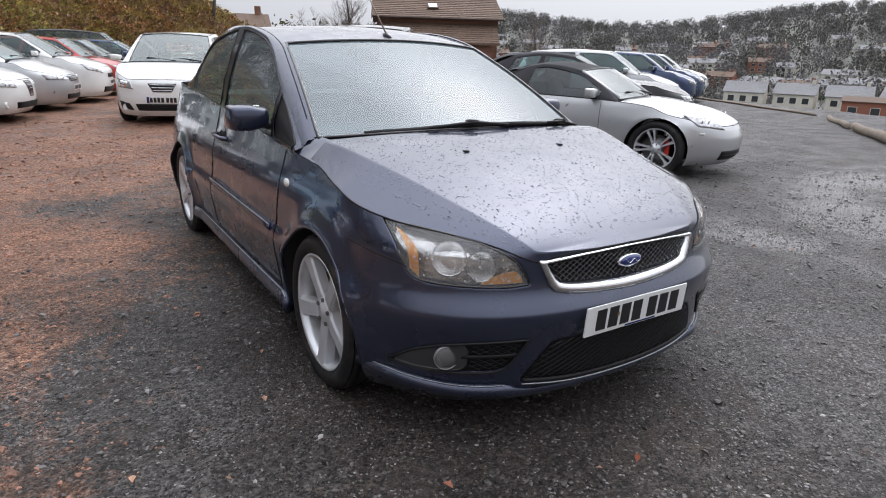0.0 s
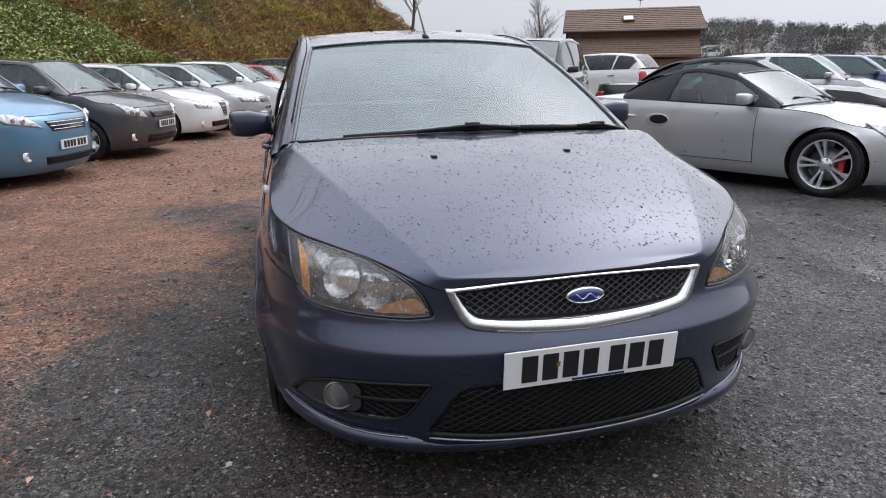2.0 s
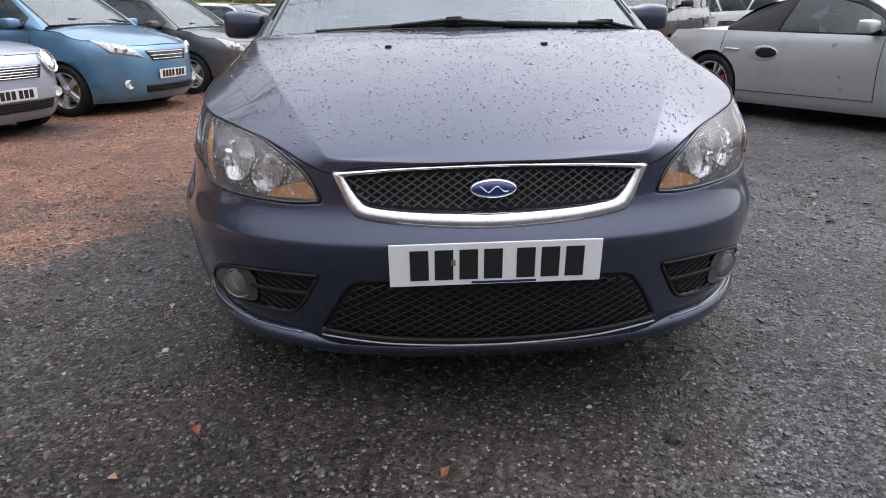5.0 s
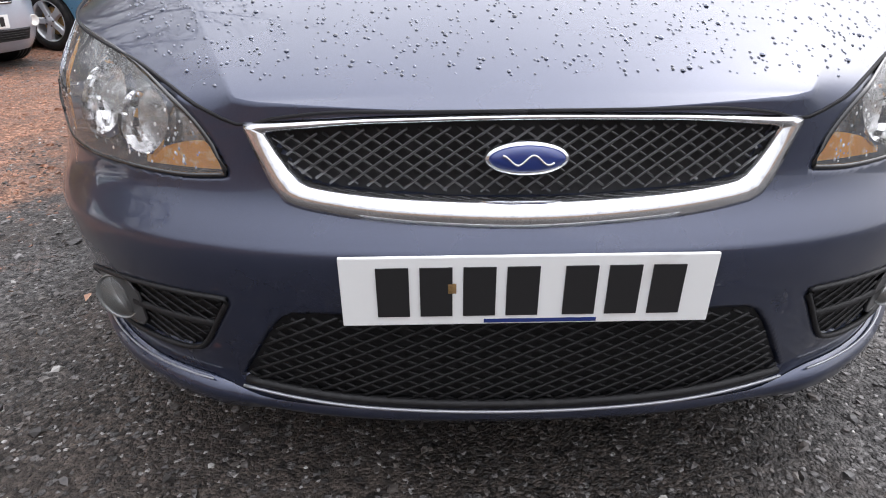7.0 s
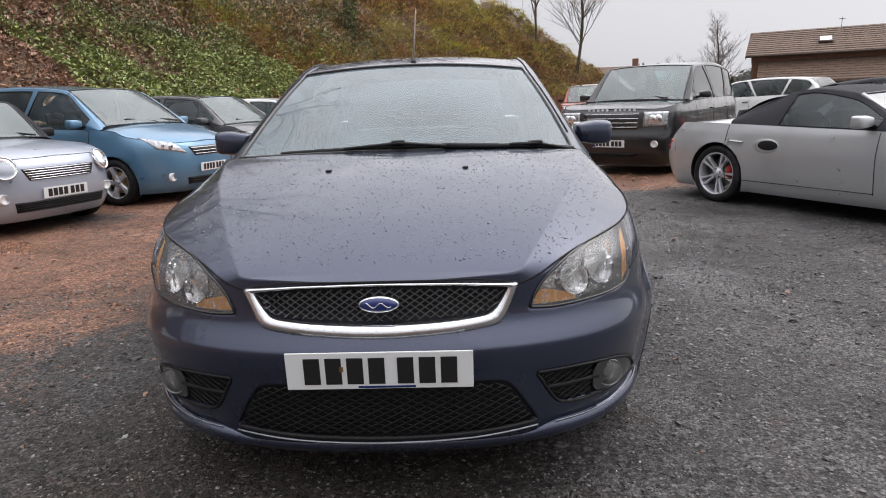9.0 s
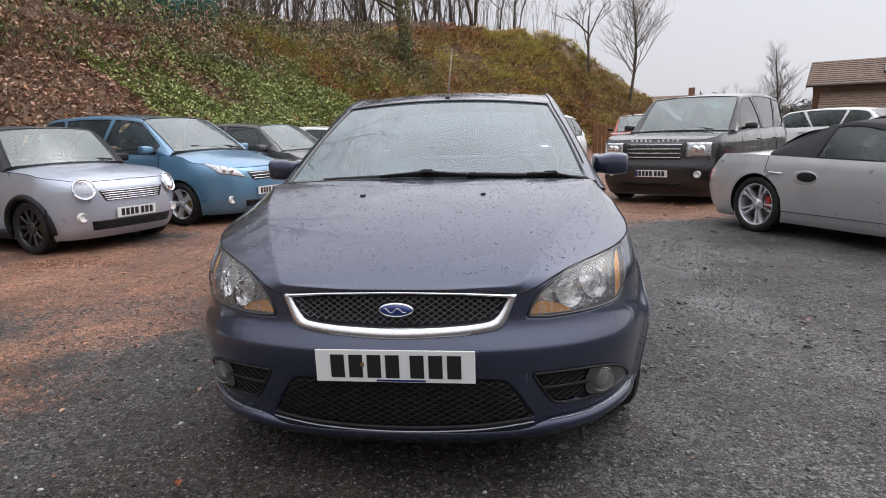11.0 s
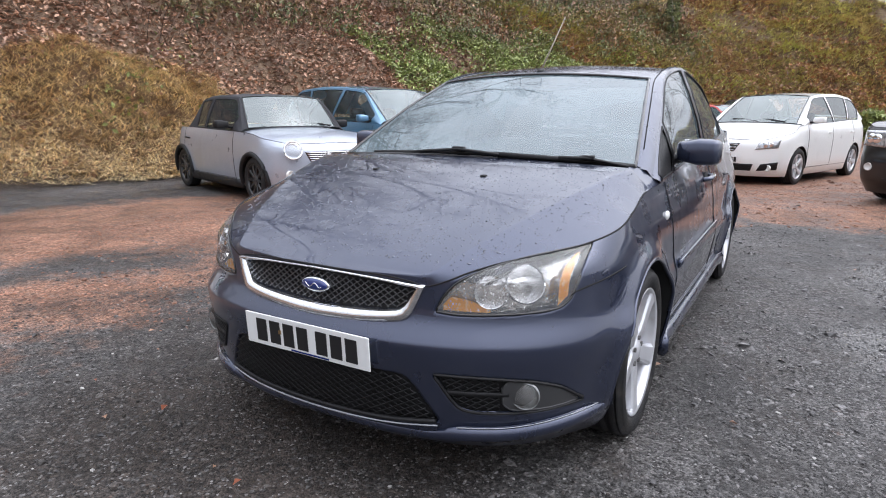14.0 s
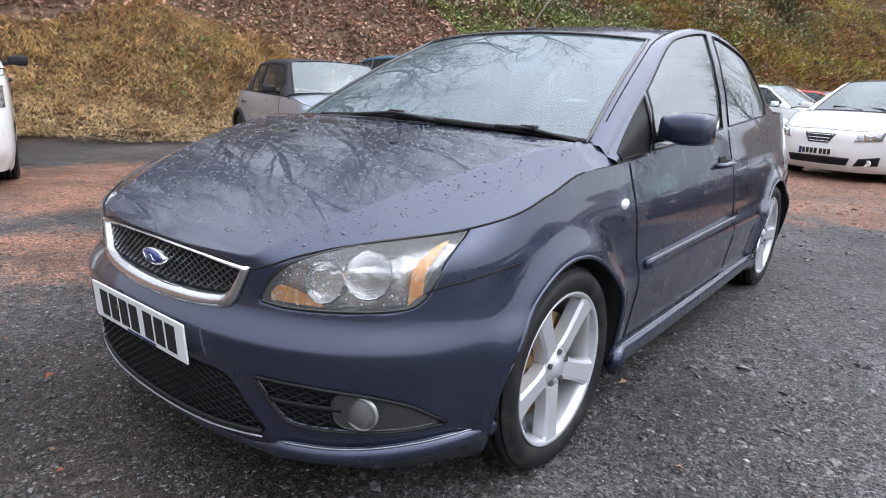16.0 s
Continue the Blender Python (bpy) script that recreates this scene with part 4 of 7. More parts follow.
    panels = [("front_bumper", lambda y, z, a: a < 1 and (z < 0.655 + 0.05 * smooth(0.3, 0.5, y) or a < 0.245) and y < 0.62, True, ""),
              ("front_wing", lambda y, z, a: y < 1.335, False, ""),
              ("door", lambda y, z, a: y < 2.56 and z > 0.27, False, ""),
              ("side_sill", lambda y, z, a: z < 0.27 and y < 3.2, False, ""),
              ("rear_quarter", lambda y, z, a: a < 2.2, False, ""),
              ("tailgate", lambda y, z, a: True, True, "")]
    skin(sh, cols, rows, car, P_HERO, panels, recess, z0=0.135)
    centre = curve((0.072, 0.7025), (0.2, 0.766), (0.4, 0.848), (0.75, 0.950), (1.0, 0.992), (1.2, 1.005))
    ridge = curve((0.05, 0.375), (0.40, 0.545), (0.70, 0.66), (1.0, 0.745))
    fold = lambda y, ex: (float(np.clip(ridge(y) / max(ex, 0.01), 0.3, 0.965)), 0.17)
    lid(sh, list(np.linspace(0.0, A(1.055), 70)), car, P_HERO, centre, "bonnet", crease=fold, nx=60)
    hood_z = lambda x, y: float(centre(y)) - 0.10 * (x / 0.8) ** 2

    belt = [(u, *sh.at(A(y), sh.top(A(y)))) for u, y in ((0, 1.22), (0.2, 1.55), (0.4, 2.02), (0.6, 2.52), (0.8, 3.1), (1.0, 3.62))]
    arc = [(0, 0.800, 1.19, 0.935), (0.2, 0.725, 1.635, 1.166), (0.4, 0.636, 2.14, 1.398), (0.6, 0.622, 2.62, 1.452), (0.8, 0.640, 3.20, 1.385), (1.0, 0.72, 3.70, 1.07)]
    greenhouse(car, P_HERO, ((0.735, 1.172, 0.972), (0.592, 1.940, 1.358)), [(1.85, 1.40), (2.15, 1.462), (2.5, 1.492), (2.9, 1.485), (3.6, 1.37)],
               ((0.64, 4.02, 1.07), (0.56, 3.56, 1.355)), belt, arc, [(0.02, 0.185), (0.20, 0.575), (0.615, 0.90)], glass_mat=M_SIDEGLASS, ws_mat=M_WINDSCREEN, top_in=0.018, sail=True, rear_mat=M_GLASS)
    # the filler between bonnet, wing and windscreen
    v = []
    for s in np.linspace(-1, 1, 31):
        q = 1 - abs(s) ** 2.2
        v += [(s * 0.722, 1.040, 0.915 + 0.070 * (1 - abs(s) ** 2.6)), (s * 0.722, 1.07 + 0.05 * (1 - q), 0.915 + 0.063 * (1 - abs(s) ** 3)), (s * 0.722, 1.172 - 0.10 * q, 0.962)]
    mesh_ob("scuttle_panel", v, grid_faces(31, 3, True), M_BLACK, car, "black plastic scuttle panel", weld=0.0003)
    # the wing's rear end, rising from the bonnet's corner to the foot of the pillar
    inner = [curve((0, 0.806), (0.35, 0.738), (0.6, 0.702), (1, 0.728)), curve((0, 0.985), (0.35, 1.012), (0.6, 1.062), (1, 1.176)), curve((0, 0.899), (0.35, 0.943), (0.6, 0.966), (1, 0.977))]
    v, nt, nc = [], 15, 9
    for t in np.linspace(0, 1, nt):
        a = np.array([float(c(t)) for c in inner])
        yo = 0.985 + 0.245 * t
        b = sh.at(A(yo), sh.top(A(yo))) + np.array((0, 0, 0.002))
        mid_ = (a + b) / 2 + np.array((0.022, -0.004, 0.013)) * t
        for k in np.linspace(0, 1, nc):
            v.append(tuple(a * (1 - k) ** 2 + 2 * mid_ * k * (1 - k) + b * k * k + np.array((0, 0, 0.003)) * (1 - k)))
    cheek = (v, grid_faces(nt, nc, True))
    for piece in (cheek, mirrored(cheek)):
        mesh_ob("wing_end", *piece, P_HERO, car)
    seam([(p[0] + 0.001, p[1], p[2] + 0.001) for p in v[-nc:]], car, 0.0025)
    # the tailgate's top, under the rear window
    v = []
    for s in np.linspace(-1, 1, 21):
        q = 1 - abs(s) ** 2.2
        v += [(s * 0.64, 4.015 + 0.10 * q, 1.072 + 0.022 * (1 - s * s)), tuple(sh.on_front(s * 0.70, 1.045, 0.002, back=True))]
    mesh_ob("tailgate_top", v, grid_faces(21, 2), P_HERO, car)
    part("parcel_shelf", box(0, 3.72, 0.985, 1.20, 0.56, 0.03, 0.008), M_TRIM, car)
    arches(sh, car)
    for ya in sh.axles:
        pts = []
        for t in np.linspace(-0.25, math.pi + 0.25, 40):
            y, z = ya + 0.352 * math.cos(t), 0.318 + 0.352 * math.sin(t)
            if z > 0.2:
                pts.append((float(sh.side(y, z)) - 0.004, y, z))
        vf = tube(pts, (0.008, 0.008), 6)
        for piece in (vf, mirrored(vf)):
            mesh_ob("arch_lip", *piece, P_HERO, car)
    for y, s in ((0.855, 0), (3.495, 0.3)):
        for x in (0.785, -0.785):
            wheel(car, x, y, "five", 0.318, 0.215, 0.240, 5, M_ALLOY, turn=0.55 + s, label="five-spoke silver alloy wheel, rusty disc behind")
    seats(car, 2.15)
    dashboard(car, 1.25, 0.98, 0.68)
    pl = number_plate(car, 0, 0.0, 0.47, 4)
    part("dealer_strip", box(0.02, -0.004, -0.049, 0.16, 0.001, 0.006), M_BADGEBLUE, pl, smooth=False)
    part("rust_spot", box(-0.105, -0.0045, 0.006, 0.012, 0.001, 0.016, 0.0004), M_RUST, pl)

    # upper grille: backing, mesh, chrome surround, oval badge
    g = mesh_ob("grille", *upper.patch(sh, -0.020, 40, 8, -0.004), M_BLACK, car, "black diamond-mesh grille")
    mesh_ob("grille_mesh", *upper.lattice(sh, -0.006, 0.0285, 0.0195, 0.0017), M_GLOSSBLACK, g)
    frame_out = Region(-0.392, 0.392, [(-0.392, 0.680), (-0.340, 0.573), (-0.305, 0.565), (-0.15, 0.551), (0, 0.546), (0.15, 0.551), (0.305, 0.565), (0.340, 0.573), (0.392, 0.680)], [(-0.392, 0.684), (-0.2, 0.697), (0, 0.7005), (0.2, 0.697), (0.392, 0.684)], 0)
    v, n = [], 48
    for ro, lift, ri in ((frame_out, 0.000, None), (frame_out, 0.010, 0.004), (None, 0.012, None), (upper, 0.004, None), (upper, -0.020, None)):
        if ro is None:
            a, b = frame_out.outline(sh, 0.013, n), upper.outline(sh, 0.013, n)
            v += [p * 0.45 + q * 0.55 for p, q in zip(a, b)]
        else:
            v += list(ro.outline(sh, lift, n, ri or 0.0))
    m = 2 * n
    f = [(k * m + i, k * m + (i + 1) % m, (k + 1) * m + (i + 1) % m, (k + 1) * m + i) for k in range(4) for i in range(m)]
    mesh_ob("grille_surround", v, f, M_CHROME, g, "chrome surround with rain drops", weld=0.0002)
    for (rx, rz, lift, mt, nm) in ((0.059, 0.0245, 0.012, M_CHROME, "badge_ring"), (0.053, 0.0195, 0.017, M_BADGEBLUE, "badge")):
        vb = [sh.on_front(0, 0.640, lift + 0.004)]
        k = 28
        for rr, ll in ((0.6, lift + 0.003), (0.93, lift), (1.0, lift - 0.004), (1.0, -0.02)):
            vb += [sh.on_front(rr * rx * math.cos(t), 0.640 + rr * rz * math.sin(t), ll) for t in np.linspace(0, 2 * math.pi, k + 1)[:-1]]
        fb = [(0, 1 + i, 1 + (i + 1) % k) for i in range(k)] + [(1 + q * k + i, 1 + (q + 1) * k + i, 1 + (q + 1) * k + (i + 1) % k, 1 + q * k + (i + 1) % k) for q in range(3) for i in range(k)]
        mesh_ob(nm, vb, fb, mt, g, "blue oval badge with a pale flourish" if nm == "badge" else "")
    fl = [sh.on_front(x, 0.640 + 0.007 * math.sin(x * 150 + 0.5), 0.0215) for x in np.linspace(-0.035, 0.035, 24)]
    mesh_ob("badge_flourish", *tube(fl, 0.0016, 5), M_CHROME, g)

    # lower grille
    g = mesh_ob("lower_grille", *lower.patch(sh, -0.009, 60, 10, -0.002), M_BLACK, car, "black diamond-mesh lower intake")
    mesh_ob("grille_mesh", *lower.lattice(sh, -0.001, 0.040, 0.0215, 0.0019), M_BLACK, g)
    mesh_ob("intake_edge", *tube([sh.on_front(x, float(lower.low(x)) - 0.011, 0.010) for x in np.linspace(-0.445, 0.445, 41)], (0.003, 0.0028), 5), M_PALELINE, g)
    mesh_ob("intake_rim", *tube([sh.on_front(x, float(lower.low(x)) - 0.001, 0.001) for x in np.linspace(-0.44, 0.44, 41)], (0.009, 0.008), 6), M_BLACK, g)
    # lower lip, proud of the bumper
    for s in (1, -1):
        v, xs = [], np.concatenate([np.linspace(0.0, 0.6, 22), np.linspace(0.63, 0.845, 16)])
        for x in xs:
            t = smooth(0.40, 0.52, x)
            top = 0.216 + 0.034 * t + 0.02 * smooth(0.6, 0.85, x)
            for z, lift in ((top, 0.001), (top - 0.004, 0.010 + 0.012 * t), (top - 0.03, 0.012 + 0.016 * t), (top - 0.065, 0.004), (0.135, -0.012)):
                p = sh.on_front(x, z, lift)
                v.append((s * p[0], p[1], p[2]))
        mesh_ob("front_lip", v, grid_faces(len(xs), 5, s < 0), P_HERO, car, "body-coloured lip under the bumper", weld=0.0004)
        pts = [sh.on_front(x, 0.252 + 0.02 * smooth(0.6, 0.85, x), 0.012) for x in np.linspace(0.50, 0.84, 24)]
        vf = tube([(s * p[0], p[1], p[2]) for p in pts], 0.0022, 4)
        mesh_ob("lip_edge", *vf, M_PALELINE, car)

        # fog lamp pocket
        mir = (lambda q: q) if s > 0 else mirrored
        pk = mesh_ob("fog_lamp_pocket", *mir(fog.patch(sh, -0.013, 40, 10, -0.001)), M_BLACK, car, "black fog lamp pocket with mesh vents")
        mesh_ob("pocket_rim", *mir(tube(fog.outline(sh, 0.000, 36), (0.005, 0.005), 6, closed=True)), M_BLACK, pk)
        vent = Region(0.455, 0.625, [(0.455, 0.412), (0.522, 0.312), (0.56, 0.304), (0.625, 0.300)], [(0.455, 0.420), (0.56, 0.416), (0.625, 0.410)], 0)
        mesh_ob("vent_mesh", *mir(vent.lattice(sh, -0.006, 0.034, 0.020, 0.0018)), M_BLACK, pk)
        rib = [sh.on_front(x, 0.366 - 0.03 * (x - 0.48), -0.004) for x in np.linspace(0.475, 0.645, 10)]
        mesh_ob("vent_rib", *mir(tube(rib, (0.005, 0.008), 6)), M_BLACK, pk)
        bez = Region(0.628, 0.797, [(0.628, 0.330), (0.645, 0.310), (0.68, 0.303), (0.74, 0.303), (0.797, 0.309)], [(0.628, 0.385), (0.645, 0.404), (0.68, 0.409), (0.72, 0.396), (0.76, 0.370), (0.797, 0.316)], 0)
        mesh_ob("fog_bezel", *mir(bez.patch(sh, -0.002, 26, 8)), M_BEZEL, pk)
        mesh_ob("bezel_edge", *mir(tube(bez.outline(sh, -0.003, 30), 0.003, 5, closed=True)), M_BEZEL, pk)
        c = sh.on_front(0.682, 0.357, 0.004)
        fl_ = bowl(pk, (s * c[0], c[1], c[2]), 0.040, 0.030, M_FOGBOWL, "fog_lamp", (0.28 * s, -0.96, 0))
        vf = revolve([(0.012, 0.001), (0.010, 0.02), (0.004, 0.034), (-0.002, 0.041)], 20)
        turn = Vector((1, 0, 0)).rotation_difference(Vector((0.28 * s, -0.96, 0))).to_matrix()
        mesh_ob("fog_lens", [tuple(turn @ Vector(p) + Vector((s * c[0], c[1], c[2]))) for p in vf[0]], vf[1], M_LENS, fl_, weld=0.0003)

        # headlight
        hl = mesh_ob("headlight", *mir(lamp.patch(sh, -0.040, 34, 10, -0.003)), M_LAMPBACK, car, "clear-lens headlight with amber indicator")
        for (x, z, r, d, deep) in ((0.668, 0.694, 0.056, 0.06, -0.026), (0.578, 0.669, 0.048, 0.05, -0.021)):
            c = sh.on_front(x, z, deep)
            face = sh.on_front(x, z, 1.0) - sh.on_front(x, z, 0.0)
            bowl(hl, (s * c[0], c[1], c[2]), r, d, M_REFLECTOR, "lamp_reflector", Vector((face[0] * s * 0.8, face[1], face[2] * 0.8 + 0.30)).normalized(), flat=True)
        am = Region(0.742, 0.763, [(0.742, 0.624), (0.763, 0.652)], [(0.742, 0.735), (0.752, 0.765), (0.763, 0.774)], 0)
        mesh_ob("indicator", *mir(am.patch(sh, -0.006, 6, 10)), M_AMBER, hl, "amber indicator strip")
        am = Region(0.446, 0.580, [(0.446, 0.611), (0.580, 0.609)], [(0.446, 0.628), (0.470, 0.651), (0.525, 0.641), (0.580, 0.615)], 0)
        mesh_ob("indicator", *mir(am.patch(sh, -0.016, 12, 5)), M_AMBER, hl, "amber indicator strip")
        mesh_ob("lens", *mir(lamp.patch(sh, 0.001, 40, 12, 0.001)), M_LENS, hl, "clear lens with water drops")
        dr, pieces = np.random.default_rng(31 + s), []
        for i in range(110):
            x = dr.uniform(0.46, 0.765)
            lo, hi = float(lamp.low(x)), float(lamp.high(x))
            z = lo + (hi - lo) * dr.uniform(0.08, 0.95)
            p, r = sh.on_front(x, z, 0.0015), dr.uniform(0.0010, 0.0026)
            n_ = sh.on_front(x, z, 1.0) - sh.on_front(x, z, 0.0)
            e1 = np.cross(n_, (0, 0, 1.0))
            e2 = np.cross(n_, e1)
            ring_ = [tuple(p + r * (e1 * math.cos(t) + 1.3 * e2 * math.sin(t))) for t in np.linspace(0, 2 * math.pi, 7)[:-1]]
            pieces.append(([tuple(p + n_ * r * 0.7)] + ring_, [(0, 1 + j, 1 + (j + 1) % 6) for j in range(6)]))
        tagged(mesh_ob("lens_rain", *mir(join(*pieces)), M_DROPS, hl), kind="stuff")
        mesh_ob("lamp_seal", *mir(tube(lamp.outline(sh, -0.001, 48), 0.0042, 6, closed=True)), M_GLOSSBLACK, hl)
        # wiper jets and repeaters
        part("washer_jet", box(s * 0.258, 0.752, hood_z(0.258, 0.752) + 0.006, 0.022, 0.026, 0.014, 0.004), M_BLACK, car)
        bm = bmesh.new()
        bmesh.ops.create_uvsphere(bm, u_segments=16, v_segments=8, radius=0.5)
        bmesh.ops.scale(bm, vec=(0.022, 0.062, 0.040), verts=bm.verts)
        bmesh.ops.translate(bm, vec=(s * (float(sh.side(1.245, 0.778)) + 0.001), 1.245, 0.778), verts=bm.verts)
        part("side_repeater", bm, M_WHITELENS, car, "white side indicator")
        hx = float(sh.side(2.40, 0.835))
        vf = tube([(hx, 2.29, 0.832), (hx + 0.03, 2.33, 0.835), (hx + 0.034, 2.42, 0.838), (hx + 0.028, 2.49, 0.840), (hx, 2.51, 0.840)], (0.016, 0.013), 8)
        h = mesh_ob("door_handle", *mir(vf), P_HERO, car)
        bm = bmesh.new()
        bmesh.ops.create_uvsphere(bm, u_segments=14, v_segments=8, radius=0.5)
        bmesh.ops.scale(bm, vec=(0.012, 0.13, 0.075), verts=bm.verts)
        bmesh.ops.translate(bm, vec=(s * hx, 2.40, 0.835), verts=bm.verts)
        part("handle_cup", bm, M_SEAM, h)
        strip = [(float(sh.side(y, 0.545)) + 0.006, y, 0.545 + 0.012 * (y - 1.4)) for y in np.linspace(1.40, 2.53, 14)]
        st = mesh_ob("rubbing_strip", *mir(tube(strip, (0.010, 0.018), 6)), P_HERO, car)
        mesh_ob("bright_line", *mir(tube([(p[0] + 0.006, p[1], p[2] + 0.017) for p in strip], 0.003, 4)), M_PALELINE, st)
        skirt = [(float(sh.side(y, 0.235)) + 0.012, y, 0.215 + 0.012 * (y - 1.4) / 1.8) for y in np.linspace(1.23, 3.12, 20)]
        sk = mesh_ob("side_skirt", *mir(tube(skirt, (0.028, 0.045), 8)), P_HERO, car)
        mesh_ob("bright_line", *mir(tube([(p[0] + 0.012, p[1], p[2] + 0.042) for p in skirt], 0.003, 4)), M_PALELINE, sk)
    mirror(car, 0.785, 1.63, 1.022, P_HERO, (0.188, 0.135, 0.128), 0.03, "dark blue door mirror on a black foot")

    # panel gaps
    seam([sh.at(a, sh.top(a)) + np.array((0, 0, 0.0012)) for a in np.linspace(0.225, A(1.0), 50)], car, 0.003)
    seam([sh.at(a, sh.top(a)) + np.array((0, -0.001, 0.0008)) for a in np.linspace(-0.0, 0.225, 20)], car, 0.003)
    seam([(float(sh.side(y, z)) + 0.0008, y, z) for y, z in zip(np.linspace(0.335, 0.60, 20), 0.655 + 0.045 * np.linspace(0, 1, 20) ** 0.6)], car, 0.003)
    seam([(float(sh.side(1.335 + 0.05 * (0.9 - z) ** 2, z)) + 0.0008, 1.335 + 0.05 * (0.9 - z) ** 2, z) for z in np.linspace(0.27, 0.905, 18)], car, 0.003)
    seam([(float(sh.side(2.56, z)) + 0.0008, 2.56, z) for z in np.linspace(0.30, 0.985, 14)], car, 0.003)
    seam([(float(sh.side(y, 0.27)) + 0.0008, y, 0.27) for y in np.linspace(1.35, 2.56, 12)], car, 0.003)
    # wipers
    for pts in ([(-0.54, 1.125, 0.988), (-0.30, 1.09, 1.000), (-0.02, 1.072, 1.012), (0.20, 1.072, 1.008)], [(0.17, 1.060, 1.010), (0.40, 1.078, 1.002), (0.56, 1.105, 0.994), (0.735, 1.165, 0.975)]):
        w = mesh_ob("wiper_blade", *tube(pts, (0.009, 0.012), 6), M_BLACK, car)
        a = np.array(pts)
        mesh_ob("wiper_arm", *tube([a[1] + (0.05, -0.03, 0.008), a[2] + (0, -0.028, 0.016), a[3] + (-0.02, -0.035, 0.004)], (0.011, 0.007), 6), M_BLACK, w)
        c = a[2] + (0, -0.018, 0.018)
        part("arm_clip", box(*c, 0.06, 0.03, 0.018, 0.005), M_BLACK, w)
    # aerial
    ae = mesh_ob("aerial_base", *tube([(0, 1.925, 1.402), (0, 1.955, 1.418), (0, 1.985, 1.424)], (0.018, 0.012), 8, taper=0.6), M_BLACK, car)
    mesh_ob("aerial_mast", *tube([(0, 1.952, 1.418), (0, AERIAL[0], AERIAL[1])], 0.0055, 5, taper=0.6), M_MAST, ae)
    # rain beads lying on the bonnet
    rng = np.random.default_rng(5)
    pieces = []
    a_ = np.linspace(0, A(1.055), 200)
    pe = sh.at(a_, sh.top(a_))
    for i in range(3200):
        y = rng.uniform(0.14, 1.02)
        x = rng.uniform(-0.80, 0.80) * min(1, 0.62 + 0.5 * y)
        ex, ez = np.interp(y, pe[:, 1], pe[:, 0]), np.interp(y, pe[:, 1], pe[:, 2])
        q = abs(x) / ex
        k, drop = fold(y, ex)
        if q > 0.93:
            continue
        zc = float(centre(y))
        z = zc - (zc - ez) * (drop * (q / k) ** 2 if q < k else drop + (1 - drop) * (0.92 * (q - k) / (1 - k) + 0.08 * ((q - k) / (1 - k)) ** 2))
        r = rng.uniform(0.0014, 0.0034) * (1.5 if rng.random() < 0.12 else 1)
        st = rng.uniform(1.0, 1.7)
        t0 = rng.uniform(0, 6.28)
        v = [(x, y, z + r * 0.62)]
        for rr, hh in ((0.7, 0.45), (1.0, 0.0)):
            v += [(x + r * rr * math.cos(t0 + t), y + st * r * rr * math.sin(t0 + t), z + r * hh - 0.0006) for t in np.linspace(0, 2 * math.pi, 7)[:-1]]
        f = [(0, 1 + j, 1 + (j + 1) % 6) for j in range(6)] + [(1 + j, 7 + j, 7 + (j + 1) % 6, 1 + (j + 1) % 6) for j in range(6)]
        pieces.append((v, f))
    drops = mesh_ob("rain", *join(*pieces), M_WATER, car, "clear beads of rain on the bonnet")
    tagged(drops, kind="stuff")
    return car, sh


AERIAL = (2.30, 1.74)
hero_car, hero_skin = blue_hatchback()


